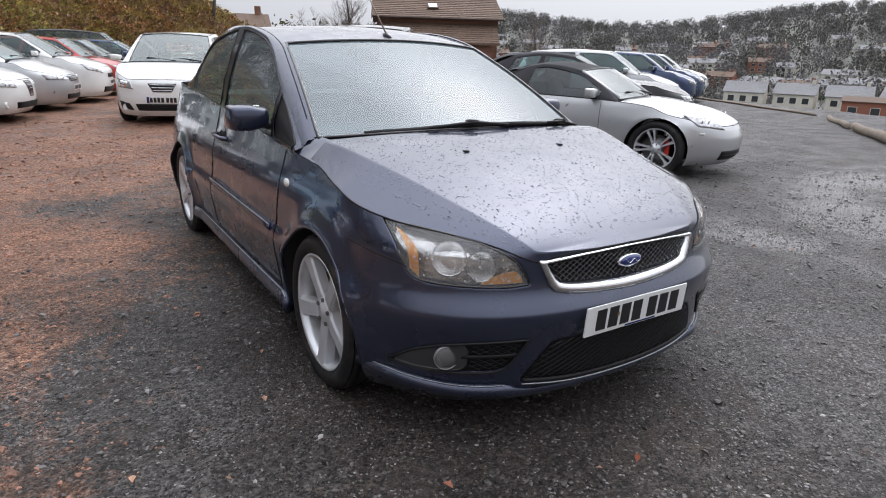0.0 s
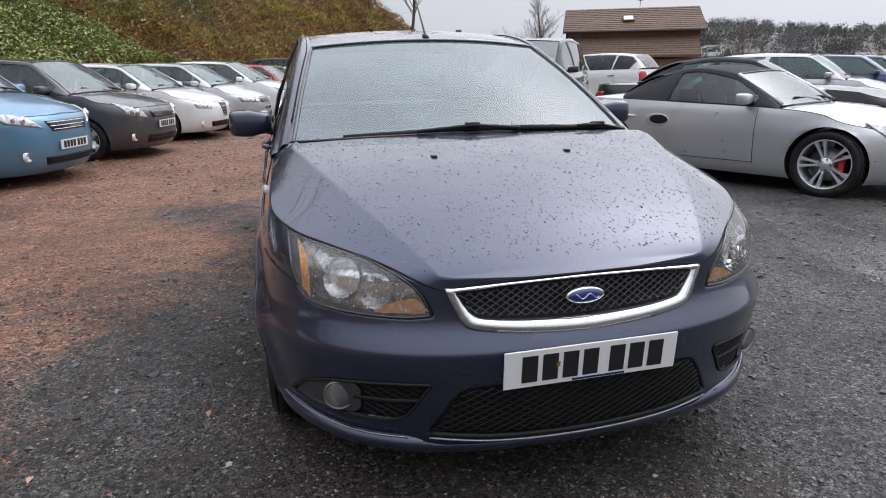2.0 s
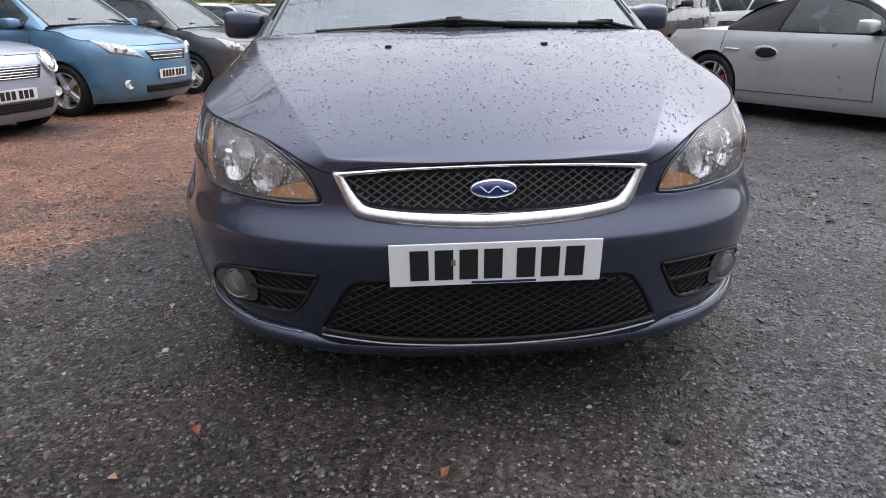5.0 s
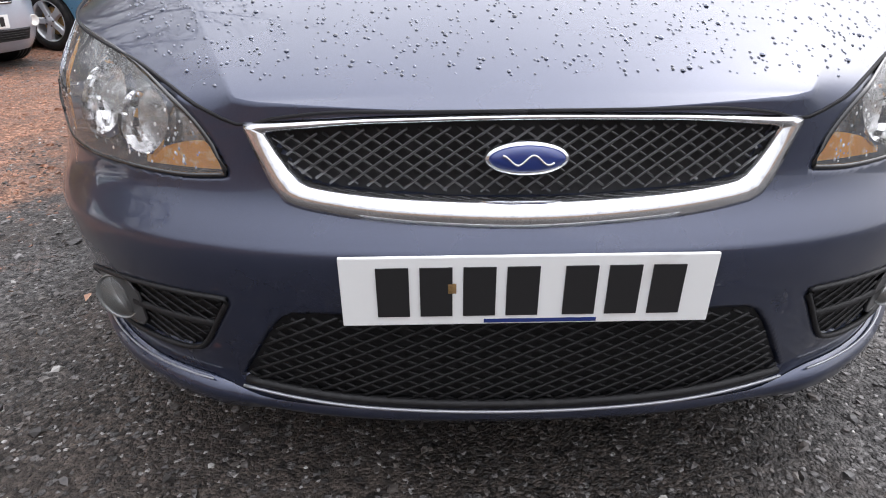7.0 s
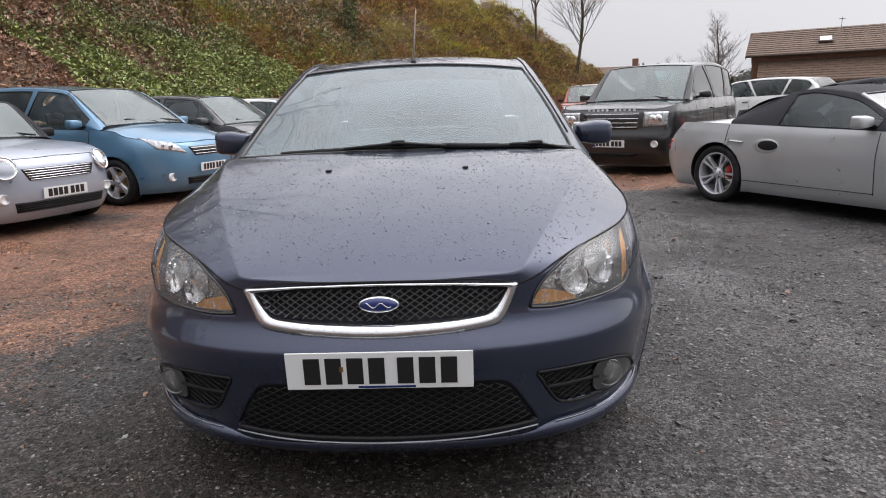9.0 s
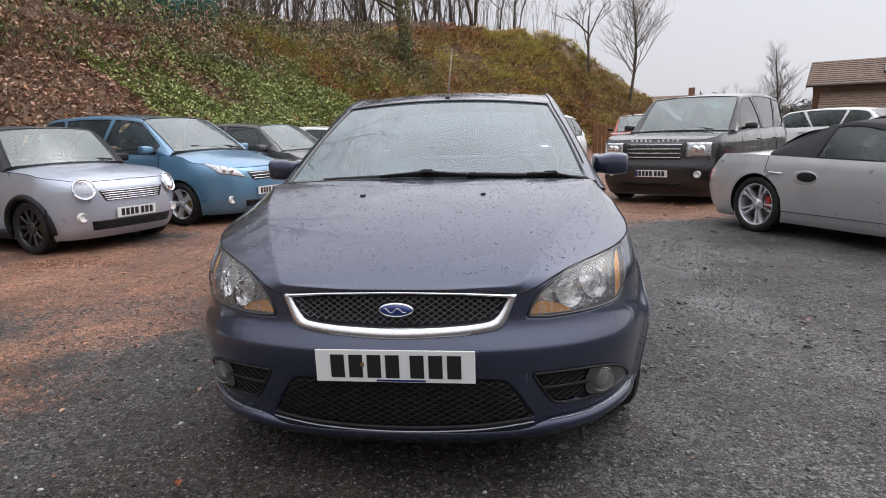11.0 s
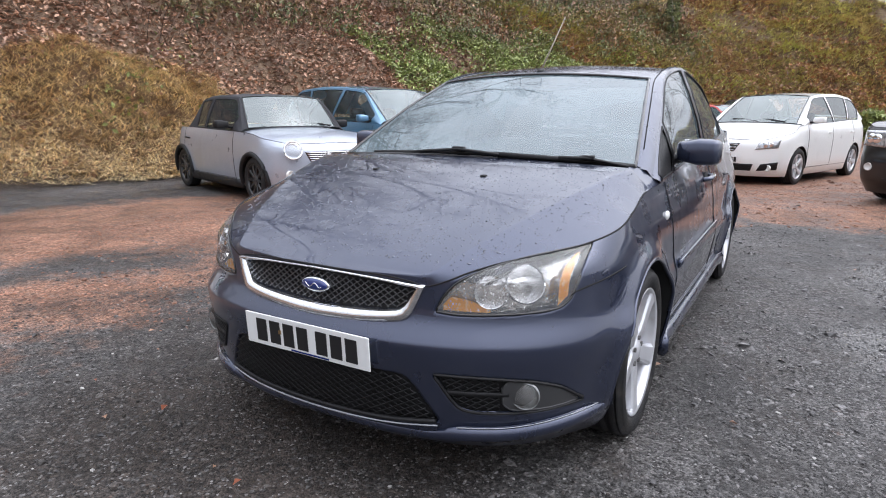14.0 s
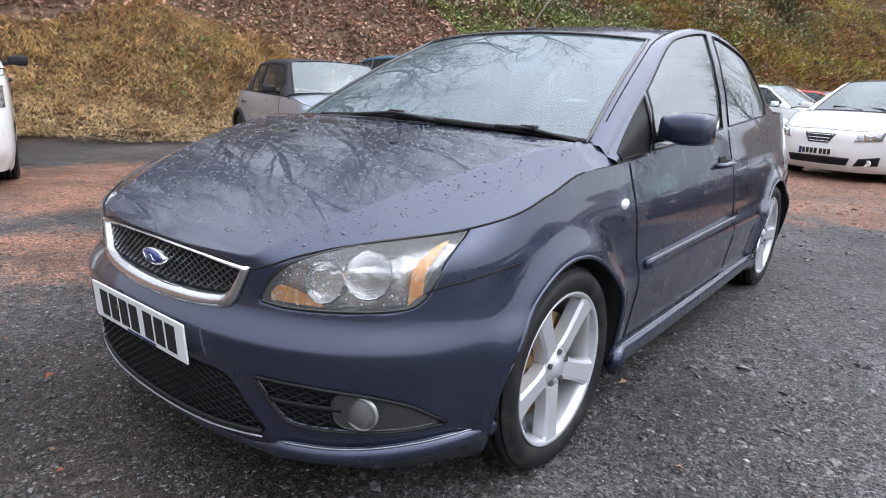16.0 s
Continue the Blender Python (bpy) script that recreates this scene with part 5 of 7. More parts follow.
# ---- the other parked cars ----
def parked_car(name, label, material, L, W, H, wb, fo, zf, cowl, belt, header, rear_head, rear_base, wheel_style, hood_rise=0.06, n=2.6, ym=0.8,
               wheels=(0.31, 0.2, 0.21, 5), wheel_mat=None, lamp=None, grille=None, intake=None, fog=None, plate_z=0.42, windows=((0.09, 0.495), (0.52, 0.90)), deck=None,
               soft=False, roof_mat=None, roof_w=0.66, mirror_mat=None, turn=0.3, arch=None, lamp_mat=None, caliper=False, plate=True, blue=False, slats=3, pockets=None, bars=0, base_y=None, nose=None, rear_soft=None,
               roof_out=0.93, flare=0.01, round_lamps=None, arch_trim=False, stripes=False, seams=(), nr=3.2, grille_mat=None, tail_lamp=None, plate_bars=7, tail=None, tail_top=None):
    """A parked car from its main measures. cowl, header, rear_head, rear_base: (y, z) of the windscreen and rear window; belt: z at the front and rear."""
    car = tagged(new(name), label, "car", group="parked cars")
    hw, yr = W / 2, L - 0.55
    A = lambda y: 1 + (y - ym) / (yr - ym)
    r = wheels[0]
    nose = nose or [(0.12, 0.17), (0.18, 0.09), (0.27, 0.03), (0.45, 0.0), (zf - 0.10, 0.015), (zf, 0.075), (zf + 0.10, 0.26), (zf + 0.3, 0.5)]
    sh = Shell(nose=nose, tail=tail or [(0.15, L - 0.12), (0.3, L - 0.02), (0.55, L), (0.8, L - 0.05), (1.3, L - 0.16)],
               width=[(0.12, hw * 0.88), (0.2, hw * 0.94), (0.4, hw * 0.985), (belt[0] - 0.22, hw), (belt[0] - 0.04, hw * 0.972), (belt[0] + 0.06, hw * 0.93), (belt[0] + 0.3, hw * 0.88)],
               top=[(0, zf), (0.35, zf), (0.6, zf + (belt[0] - zf) * 0.28), (0.85, zf + (belt[0] - zf) * 0.55), (A(max(cowl[0] - 0.1, ym + 0.05)), belt[0]), (A(0.6 * yr), 0.5 * (belt[0] + belt[1])), (2, belt[1]), (2.45, tail_top or belt[1]), (3, tail_top or belt[1])],
               ym=ym, yr=yr, n=n, nr=nr, taper=0.025, length=L, flare=flare, axles=(fo, fo + wb), arch=arch or r + 0.035, r=r)
    cols = list(np.linspace(0, 1, 22)) + list(np.linspace(1, 2, 56))[1:] + list(np.linspace(2, 3, 10))[1:]
    rows = list(np.linspace(0, 1, 20))
    d0, d1, d2 = cowl[0] + 0.22, 0.5 * (cowl[0] + 0.22) + 0.5 * (fo + wb - 0.1), fo + wb - 0.12
    skin(sh, cols, rows, car, material, [("front_bumper", lambda y, z, a: a < 1 and z < zf - 0.04 and y < 0.5, True, ""), ("front_wing", lambda y, z, a: y < d0, False, ""),
                                         ("door", lambda y, z, a: z > 0.27 and (y < (d2 if len(windows) < 3 else d1)), False, ""), ("rear_body", lambda y, z, a: True, True, "")], z0=0.15)
    yc = cowl[0] + 0.05
    centre = curve((0.05, zf + 0.005), (0.25, zf + (cowl[1] - zf) * 0.40), (0.5, zf + (cowl[1] - zf) * 0.68), (cowl[0] - 0.2, cowl[1] - 0.02), (cowl[0] + 0.3, cowl[1] + 0.01))
    lid(sh, list(np.linspace(0, A(cowl[0]), 26)), car, material, centre, "bonnet", p=2.6, nx=21)
    ye = rear_base[0] - 0.12
    belts = [(u, *sh.at(A(y), sh.top(A(y)))) for u, y in ((0, yc), (0.25, yc + 0.27 * (ye - yc)), (0.5, yc + 0.52 * (ye - yc)), (0.75, yc + 0.76 * (ye - yc)), (1, ye))]
    rx = hw * roof_w + 0.045
    ex = float(sh.width(belt[0])) * 0.96
    zt = header[1]
    arc = [(0, ex, cowl[0] + 0.03, belt[0] + 0.02), (0.18, ex + (rx - ex) * 0.55, cowl[0] + 0.56 * (header[0] - cowl[0]), belt[0] + 0.60 * (zt - belt[0])), (0.33, rx, header[0] + 0.02, zt - 0.01),
           (0.55, rx, 0.5 * (header[0] + rear_head[0]), H - 0.035), (0.80, rx, rear_head[0] - 0.06, rear_head[1] - 0.02), (1, ex * 0.93, rear_base[0] - 0.10, rear_base[1])]
    greenhouse(car, material, ((hw * 0.80, cowl[0] + 0.06, cowl[1] - 0.02), (hw * roof_w, header[0], zt)), [(header[0] - 0.1, zt + 0.01), (0.5 * (header[0] + rear_head[0]), H), (rear_head[0] + 0.1, rear_head[1])],
               ((hw * 0.68, rear_base[0], rear_base[1]), (hw * roof_w * 0.95, rear_head[0], rear_head[1])), belts, arc, list(windows), roof_mat=roof_mat, soft=soft, frame_mat=roof_mat if soft else material, top_in=0.035)
    if soft:
        # the back of the hood, folding down to the deck
        v, nx = [], 13
        for k in np.linspace(0, 1, 8):
            for s in np.linspace(-1, 1, nx):
                w = hw * (roof_w + (0.72 - roof_w) * k)
                y = rear_head[0] + (rear_base[0] - rear_head[0]) * k + 0.08 * (1 - s * s)
                z = rear_head[1] + (rear_base[1] - 0.02 - rear_head[1]) * k ** 1.7 + 0.03 * (1 - s * s)
                v.append((s * w, y, z))
        mesh_ob("hood_back", v, grid_faces(8, nx), roof_mat, car, weld=0.0003)
    if deck:
        dc = curve(*deck)
        lid(sh, list(np.linspace(A(deck[0][0]), 3, 18)), car, material, dc, "boot_lid", p=2.6, nx=17)
    arches(sh, car)
    for y, s in ((fo, 0.0), (fo + wb, 0.5)):
        for sx in (1, -1):
            wheel(car, sx * (hw - wheels[1] / 2 - 0.015), y, wheel_style, wheels[0], wheels[1], wheels[2], wheels[3], wheel_mat or M_ALLOY, turn + s, caliper)
    seats(car, cowl[0] + 0.95, 0.36, 0.3 + max(0, H - 1.55) * 0.6, rear=not soft, back=0.58)
    dashboard(car, cowl[0] + 0.1, cowl[1] - 0.02, hw * 0.74)
    if lamp:
        for vf in ((skin_patch(sh, lamp, 0.008, 12, 7)), mirrored(skin_patch(sh, lamp, 0.008, 12, 7))):
            mesh_ob("headlight", *vf, lamp_mat or M_LAMP, car)
        c = np.array(lamp).mean(0)
        for k, f in ((0.38, 0.05), (0.62, 0.055)):
            q = np.array(lamp[0]) * (1 - k) * 0.5 + np.array(lamp[1]) * k * 0.5 + np.array(lamp[2]) * k * 0.5 + np.array(lamp[3]) * (1 - k) * 0.5
            rad = 0.32 * abs(lamp[2][1] - lamp[1][1])
            for sx in (1, -1):
                p = sh.on_front(q[0], q[1], 0.011)
                bm = bmesh.new()
                bmesh.ops.create_uvsphere(bm, u_segments=14, v_segments=8, radius=rad)
                bmesh.ops.scale(bm, vec=(1, 0.3, 1), verts=bm.verts)
                bmesh.ops.translate(bm, vec=(sx * p[0], p[1], p[2]), verts=bm.verts)
                part("lamp_bowl", bm, M_REFLECTOR, car)
    for name_, poly, mt in (("grille", grille, grille_mat or M_GLOSSBLACK), ("lower_intake", intake, M_BLACK)):
        if poly:
            (x0, z0), (x1, z1) = poly
            q = [(-x0, z0), (x0, z0), (x1, z1), (-x1, z1)]
            g = mesh_ob(name_, *skin_patch(sh, q, 0.006, 16, 6), mt, car)
            for i in range(slats):
                k = (i + 0.5) / slats
                xx = x0 + (x1 - x0) * k - 0.01
                pts = [sh.on_front(x, z0 + (z1 - z0) * k, 0.012) for x in np.linspace(-xx, xx, 13)]
                mesh_ob("slat", *tube(pts, (0.008, 0.006), 4), M_CHROME if name_ == "grille" and slats > 1 else M_BLACK, g)
    if fog:
        for sx in (1, -1):
            p = sh.on_front(fog[0], fog[1], 0.005)
            vf = revolve([(0.0, 0.001), (0.004, 0.04), (0.016, 0.05), (-0.02, 0.058)], 16)
            f = mesh_ob("fog_lamp", [(sx * p[0] + q[1], p[1] - q[0], p[2] + q[2]) for q in vf[0]], vf[1], M_WHITELENS, car, weld=0.0005)
    if round_lamps:
        for sx in (1, -1):
            c = sh.on_front(round_lamps[0], round_lamps[1], 0.012)
            face = Vector((0.30 * sx, -0.90, 0.32)).normalized()
            h = bowl(car, (sx * c[0], c[1], c[2]), round_lamps[2], 0.06, M_REFLECTOR, "headlight", face)
            turn_ = Vector((1, 0, 0)).rotation_difference(face).to_matrix()
            rg = [tuple(turn_ @ Vector((0.002, round_lamps[2] * 1.08 * math.cos(t), round_lamps[2] * 1.08 * math.sin(t))) + Vector((sx * c[0], c[1], c[2]))) for t in np.linspace(0, 2 * math.pi, 25)[:-1]]
            mesh_ob("lamp_ring", *tube(rg, 0.010, 6, closed=True), M_CHROME, h)
            vf = revolve([(0.022, 0.001), (0.019, round_lamps[2] * 0.5), (0.008, round_lamps[2] * 0.9), (0.0, round_lamps[2])], 20)
            mesh_ob("lens", [tuple(turn_ @ Vector(p) + Vector((sx * c[0], c[1], c[2]))) for p in vf[0]], vf[1], M_LENS, h)
    if arch_trim:
        for ya in sh.axles:
            pts = []
            for t in np.linspace(-0.2, math.pi + 0.2, 30):
                y, z = ya + (sh.arch + 0.012) * math.cos(t), sh.r + (sh.arch + 0.012) * math.sin(t)
                if z > 0.17:
                    pts.append((float(sh.side(y, z)) + 0.002, y, z))
            vf = tube(pts, (0.034, 0.034), 6)
            for piece in (vf, mirrored(vf)):
                mesh_ob("arch_trim", *piece, M_BLACK, car)
        vf = tube([(float(sh.side(y, 0.22)) + 0.004, y, 0.215) for y in np.linspace(fo + sh.arch, fo + wb - sh.arch, 8)], (0.03, 0.065), 6)
        for piece in (vf, mirrored(vf)):
            mesh_ob("sill_trim", *piece, M_BLACK, car)
    if pockets:
        for vf in (skin_patch(sh, pockets, 0.005, 8, 5), mirrored(skin_patch(sh, pockets, 0.005, 8, 5))):
            mesh_ob("fog_lamp_pocket", *vf, M_BLACK, car)
    for i in range(bars):
        x_ = (i - (bars - 1) / 2) * 0.075 + (0.03 if i >= bars / 2 else -0.03)
        p = sh.on_front(x_, zf - 0.012, 0.006)
        part("bonnet_mark", box(p[0], p[1], p[2], 0.045, 0.01, 0.035, 0.003), M_CHROME, car, smooth=False)
    if tail_lamp:
        for vf in ((skin_patch(sh, tail_lamp, 0.008, 8, 6, True)), mirrored(skin_patch(sh, tail_lamp, 0.008, 8, 6, True))):
            mesh_ob("tail_lamp", *vf, M_REDLENS, car)
    if plate:
        number_plate(car, 0, float(sh.front(0, plate_z)) - 0.014, plate_z, 4, blue=blue, bars=plate_bars)
    mirror(car, ex + 0.02, cowl[0] + 0.32, belt[0] + 0.10, mirror_mat or material, (0.19, 0.11, 0.12), 0.05)
    # panel gaps
    for y in ([d0, d2] if len(windows) < 3 else [d0, d1, d2]):
        seam([(float(sh.side(y, z)) + 0.001, y, z) for z in np.linspace(0.27, float(sh.top(A(y))) - 0.01, 8)], car, 0.004)
    seam([(float(sh.side(y, 0.28)) + 0.001, y, 0.28) for y in np.linspace(d0, d2, 8)], car, 0.004)
    seam([sh.at(a, sh.top(a)) + np.array((0, 0, 0.001)) for a in np.linspace(0.02, A(cowl[0]), 24)], car, 0.004)
    for y in ([d2 - 0.14] if len(windows) < 3 else [d1 - 0.13, d2 - 0.10]):
        hx = float(sh.side(y, belt[0] - 0.13))
        vf = tube([(hx + 0.002, y - 0.09, belt[0] - 0.13), (hx + 0.022, y - 0.06, belt[0] - 0.128), (hx + 0.022, y + 0.06, belt[0] - 0.122), (hx + 0.002, y + 0.09, belt[0] - 0.12)], (0.014, 0.012), 6)
        for piece in (vf, mirrored(vf)):
            mesh_ob("door_handle", *piece, mirror_mat or material, car)
    for sx in (0.1, 0.55):
        base = np.array((sx, cowl[0] - 0.02, cowl[1] + 0.012))
        pts = [base, base + (-0.25, 0.06, 0.035), base + (-0.5, 0.08, 0.045)]
        mesh_ob("wiper", *tube(pts, 0.012, 5), M_BLACK, car)
    return car, sh


M_LAMP = mat("headlamp_glass", (0.55, 0.56, 0.57), 0.12, 0.6, 1.0, grain=(30, (0.25, 0.25, 0.26), 0.4, 0.65), grain2=(12, (0.75, 0.75, 0.75), 0.55, 0.7))
P_SILVER = paint("silver_paint", (0.53, 0.54, 0.55), 0.55)
P_SILVER2 = paint("pale_silver_paint", (0.40, 0.435, 0.505), 0.45, (0.14, 0.14, 0.15))
P_WHITE = paint("white_paint", (0.78, 0.79, 0.77), 0.0)
P_LIGHTBLUE = paint("light_blue_paint", (0.115, 0.245, 0.375), 0.5)
P_GREY = paint("dark_grey_paint", (0.075, 0.075, 0.078), 0.4)
P_BLACK = paint("black_paint", (0.009, 0.009, 0.010), 0.2, (0.035, 0.032, 0.03))
P_RED = paint("red_paint", (0.42, 0.025, 0.02), 0.1)
P_ORANGERED = paint("copper_red_paint", (0.30, 0.045, 0.025), 0.3)
P_NAVY = paint("blue_paint", (0.04, 0.065, 0.14), 0.5)

ROW = -17.0
cabrio, _ = parked_car("convertible_car", "small silver convertible with black soft top, black wheels", P_SILVER2, 3.65, 1.69, 1.41, 2.467, 0.68, 0.78, (1.02, 0.97), (0.90, 0.93), (1.42, 1.36), (2.65, 1.36), (3.05, 0.98), "multi",
                     wheels=(0.295, 0.185, 0.21, 10), wheel_mat=M_DARKALLOY, n=3.0, ym=0.62, grille=((0.36, 0.56), (0.42, 0.68)), intake=((0.50, 0.25), (0.52, 0.35)), plate_z=0.42, soft=True, roof_mat=M_SOFTTOP, roof_w=0.70,
                     mirror_mat=M_BLACK, round_lamps=(0.56, 0.70, 0.105), arch_trim=True, fog=(0.60, 0.40), windows=((0.14, 0.60), (0.64, 0.80)), deck=[(2.9, 0.97), (3.3, 0.95), (3.62, 0.90)], slats=5)
place(cabrio, -3.96, 4.90, -18)
carrier, _ = parked_car("people_carrier", "light blue compact people carrier parked by the bank", P_LIGHTBLUE, 4.28, 1.81, 1.61, 2.685, 0.86, 0.80, (0.98, 1.06), (0.98, 1.06), (1.72, 1.52), (3.72, 1.55), (4.12, 1.12), "five",
                      lamp=[(0.42, 0.66), (0.74, 0.73), (0.80, 0.88), (0.54, 0.79)], grille=((0.30, 0.62), (0.38, 0.74)), intake=((0.42, 0.25), (0.44, 0.34)), plate_z=0.46, fog=(0.62, 0.36), windows=((0.09, 0.435), (0.455, 0.675), (0.695, 0.90)), roof_w=0.68)
place(carrier, -3.2, 7.05, ROW)
grey_hatch, _ = parked_car("hatchback_car", "dark grey small hatchback parked in a row", P_GREY, 4.0, 1.74, 1.49, 2.51, 0.84, 0.76, (0.98, 0.99), (0.94, 1.03), (1.65, 1.42), (3.3, 1.40), (3.80, 1.08), "five",
                      lamp=[(0.44, 0.60), (0.70, 0.66), (0.74, 0.84), (0.50, 0.70)], grille=((0.34, 0.60), (0.38, 0.70)), intake=((0.46, 0.24), (0.46, 0.36)), plate_z=0.50, fog=(0.64, 0.33), slats=1)
place(grey_hatch, -2.5, 9.4, ROW)
white_hatch, _ = parked_car("hatchback_car", "white hatchback with dark multi-spoke wheels", P_WHITE, 4.2, 1.73, 1.44, 2.546, 0.9, 0.70, (1.02, 0.97), (0.92, 1.00), (1.75, 1.38), (3.3, 1.37), (3.9, 1.04), "multi",
                     wheels=(0.318, 0.205, 0.225, 12), lamp=[(0.44, 0.58), (0.70, 0.60), (0.72, 0.68), (0.46, 0.66)], grille=((0.08, 0.42), (0.16, 0.68)), intake=((0.45, 0.24), (0.47, 0.34)), plate=False, fog=(0.62, 0.3), slats=5)
place(white_hatch, -1.8, 12.0, ROW)
wedge_hatch, _ = parked_car("hatchback_car", "silver wedge-shaped hatchback in the row by the bank", P_SILVER, 4.25, 1.76, 1.46, 2.635, 0.9, 0.70, (0.92, 1.00), (0.92, 1.06), (1.70, 1.41), (3.5, 1.38), (4.0, 1.06), "five",
                      lamp=[(0.30, 0.60), (0.76, 0.62), (0.78, 0.72), (0.34, 0.68)], grille=((0.28, 0.58), (0.30, 0.68)), intake=((0.42, 0.24), (0.44, 0.34)), plate_z=0.46, slats=1)
place(wedge_hatch, -1.0, 13.9, ROW)
leaf, _ = parked_car("hatchback_car", "white tall hatchback in the row by the bank", P_WHITE, 4.2, 1.76, 1.52, 2.6, 0.9, 0.80, (0.95, 1.04), (0.98, 1.06), (1.72, 1.47), (3.5, 1.44), (4.0, 1.10), "five",
                     lamp=[(0.46, 0.66), (0.76, 0.74), (0.78, 0.86), (0.52, 0.74)], grille=((0.26, 0.56), (0.26, 0.66)), intake=((0.46, 0.24), (0.46, 0.36)), plate_z=0.46, slats=1)
place(leaf, -0.15, 15.95, ROW)
red1, _ = parked_car("hatchback_car", "bright red hatchback, mostly hidden in the row", P_RED, 4.1, 1.74, 1.46, 2.55, 0.85, 0.74, (0.98, 0.99), (0.94, 1.03), (1.65, 1.40), (3.3, 1.38), (3.80, 1.06), "five",
                     lamp=[(0.44, 0.60), (0.70, 0.66), (0.74, 0.80), (0.50, 0.70)], grille=((0.34, 0.58), (0.38, 0.68)), plate_z=0.45)
place(red1, 0.6, 18.2, ROW)
seat, _ = parked_car("hatchback_car", "white tall hatchback standing alone in the yard", P_WHITE, 4.28, 1.77, 1.57, 2.578, 0.87, 0.76, (0.95, 1.04), (0.99, 1.08), (1.75, 1.50), (3.65, 1.50), (4.1, 1.12), "five",
                     lamp=[(0.47, 0.60), (0.75, 0.63), (0.76, 0.78), (0.52, 0.73)], grille=((0.15, 0.56), (0.23, 0.70)), intake=((0.42, 0.25), (0.46, 0.36)), pockets=[(0.50, 0.25), (0.74, 0.27), (0.76, 0.40), (0.56, 0.36)], plate_z=0.43, fog=(0.64, 0.30), windows=((0.09, 0.435), (0.455, 0.675), (0.695, 0.90)), blue=True)
place(seat, 0.08, 10.35, -110)
roadster, box_sh = parked_car("roadster_car", "silver two-seat roadster with a black soft top", P_SILVER, 4.32, 1.78, 1.25, 2.415, 0.82, 0.60, (1.28, 0.86), (0.82, 0.89), (1.86, 1.155), (2.72, 1.15), (3.22, 0.93), "twin", tail_top=0.70, tail=[(0.15, 4.10), (0.3, 4.25), (0.48, 4.32), (0.60, 4.29), (0.72, 4.20), (0.85, 3.98), (1.0, 3.7)],
                        wheels=(0.322, 0.235, 0.236, 5), caliper=True, nr=2.2, n=2.3, ym=0.9, soft=True, roof_mat=M_SOFTTOP, windows=((0.12, 0.66),), lamp=[(0.48, 0.56), (0.74, 0.60), (0.76, 0.72), (0.58, 0.70)], intake=((0.5, 0.22), (0.5, 0.32)),
                        plate=False, deck=[(3.05, 0.95), (3.5, 0.92), (3.9, 0.83), (4.2, 0.72)], fog=None, tail_lamp=[(0.50, 0.55), (0.862, 0.56), (0.855, 0.68), (0.55, 0.68)], slats=1)
for piece_side in (1, -1):
    px = float(box_sh.side(2.60, 0.66)) + 0.003
    bm_ = bmesh.new()
    bmesh.ops.create_uvsphere(bm_, u_segments=20, v_segments=10, radius=0.5)
    bmesh.ops.scale(bm_, vec=(0.02, 0.30, 0.15), verts=bm_.verts)
    bmesh.ops.translate(bm_, vec=(piece_side * px, 2.60, 0.66), verts=bm_.verts)
    scoop = part("side_scoop", bm_, P_SILVER, roadster)
    bm_ = bmesh.new()
    bmesh.ops.create_uvsphere(bm_, u_segments=20, v_segments=10, radius=0.5)
    bmesh.ops.scale(bm_, vec=(0.027, 0.26, 0.12), verts=bm_.verts)
    bmesh.ops.translate(bm_, vec=(piece_side * px, 2.585, 0.665), verts=bm_.verts)
    part("scoop_opening", bm_, M_BLACK, scoop)
    part("side_marker", box(piece_side * (float(box_sh.side(0.36, 0.52)) - 0.002), 0.36, 0.52, 0.02, 0.09, 0.03, 0.006), M_WHITELENS, roadster)
for piece_ in (lambda t_: (t_, mirrored(t_)))(tube([(0.70, 1.33, 0.86), (0.66, 1.56, 1.00), (0.615, 1.84, 1.155)], (0.022, 0.02), 6)):
    mesh_ob("windscreen_frame", *piece_, P_SILVER, roadster)
place(roadster, 5.36, 3.05, -63.7)
rr, _ = parked_car("suv_car", "black boxy off-road estate facing the yard", P_BLACK, 4.79, 1.93, 1.80, 2.745, 0.85, 1.02, (1.15, 1.16), (1.12, 1.18), (1.80, 1.70), (4.2, 1.72), (4.6, 1.22), "five",
                   wheels=(0.37, 0.255, 0.25, 5), lamp=[(0.52, 0.76), (0.86, 0.78), (0.86, 0.98), (0.52, 0.98)], grille=((0.44, 0.72), (0.46, 0.98)), intake=((0.40, 0.30), (0.5, 0.36)), plate_z=0.50, fog=(0.7, 0.5), n=4.5, ym=0.55,
                   windows=((0.09, 0.42), (0.44, 0.67), (0.69, 0.90)), roof_w=0.74, arch=0.41, blue=True, slats=4, bars=10, nose=[(0.2, 0.12), (0.35, 0.02), (0.6, 0.0), (0.7, 0.03), (0.95, 0.06), (1.02, 0.10), (1.15, 0.3), (1.3, 0.5)])
place(rr, 2.60, 8.39, -125)

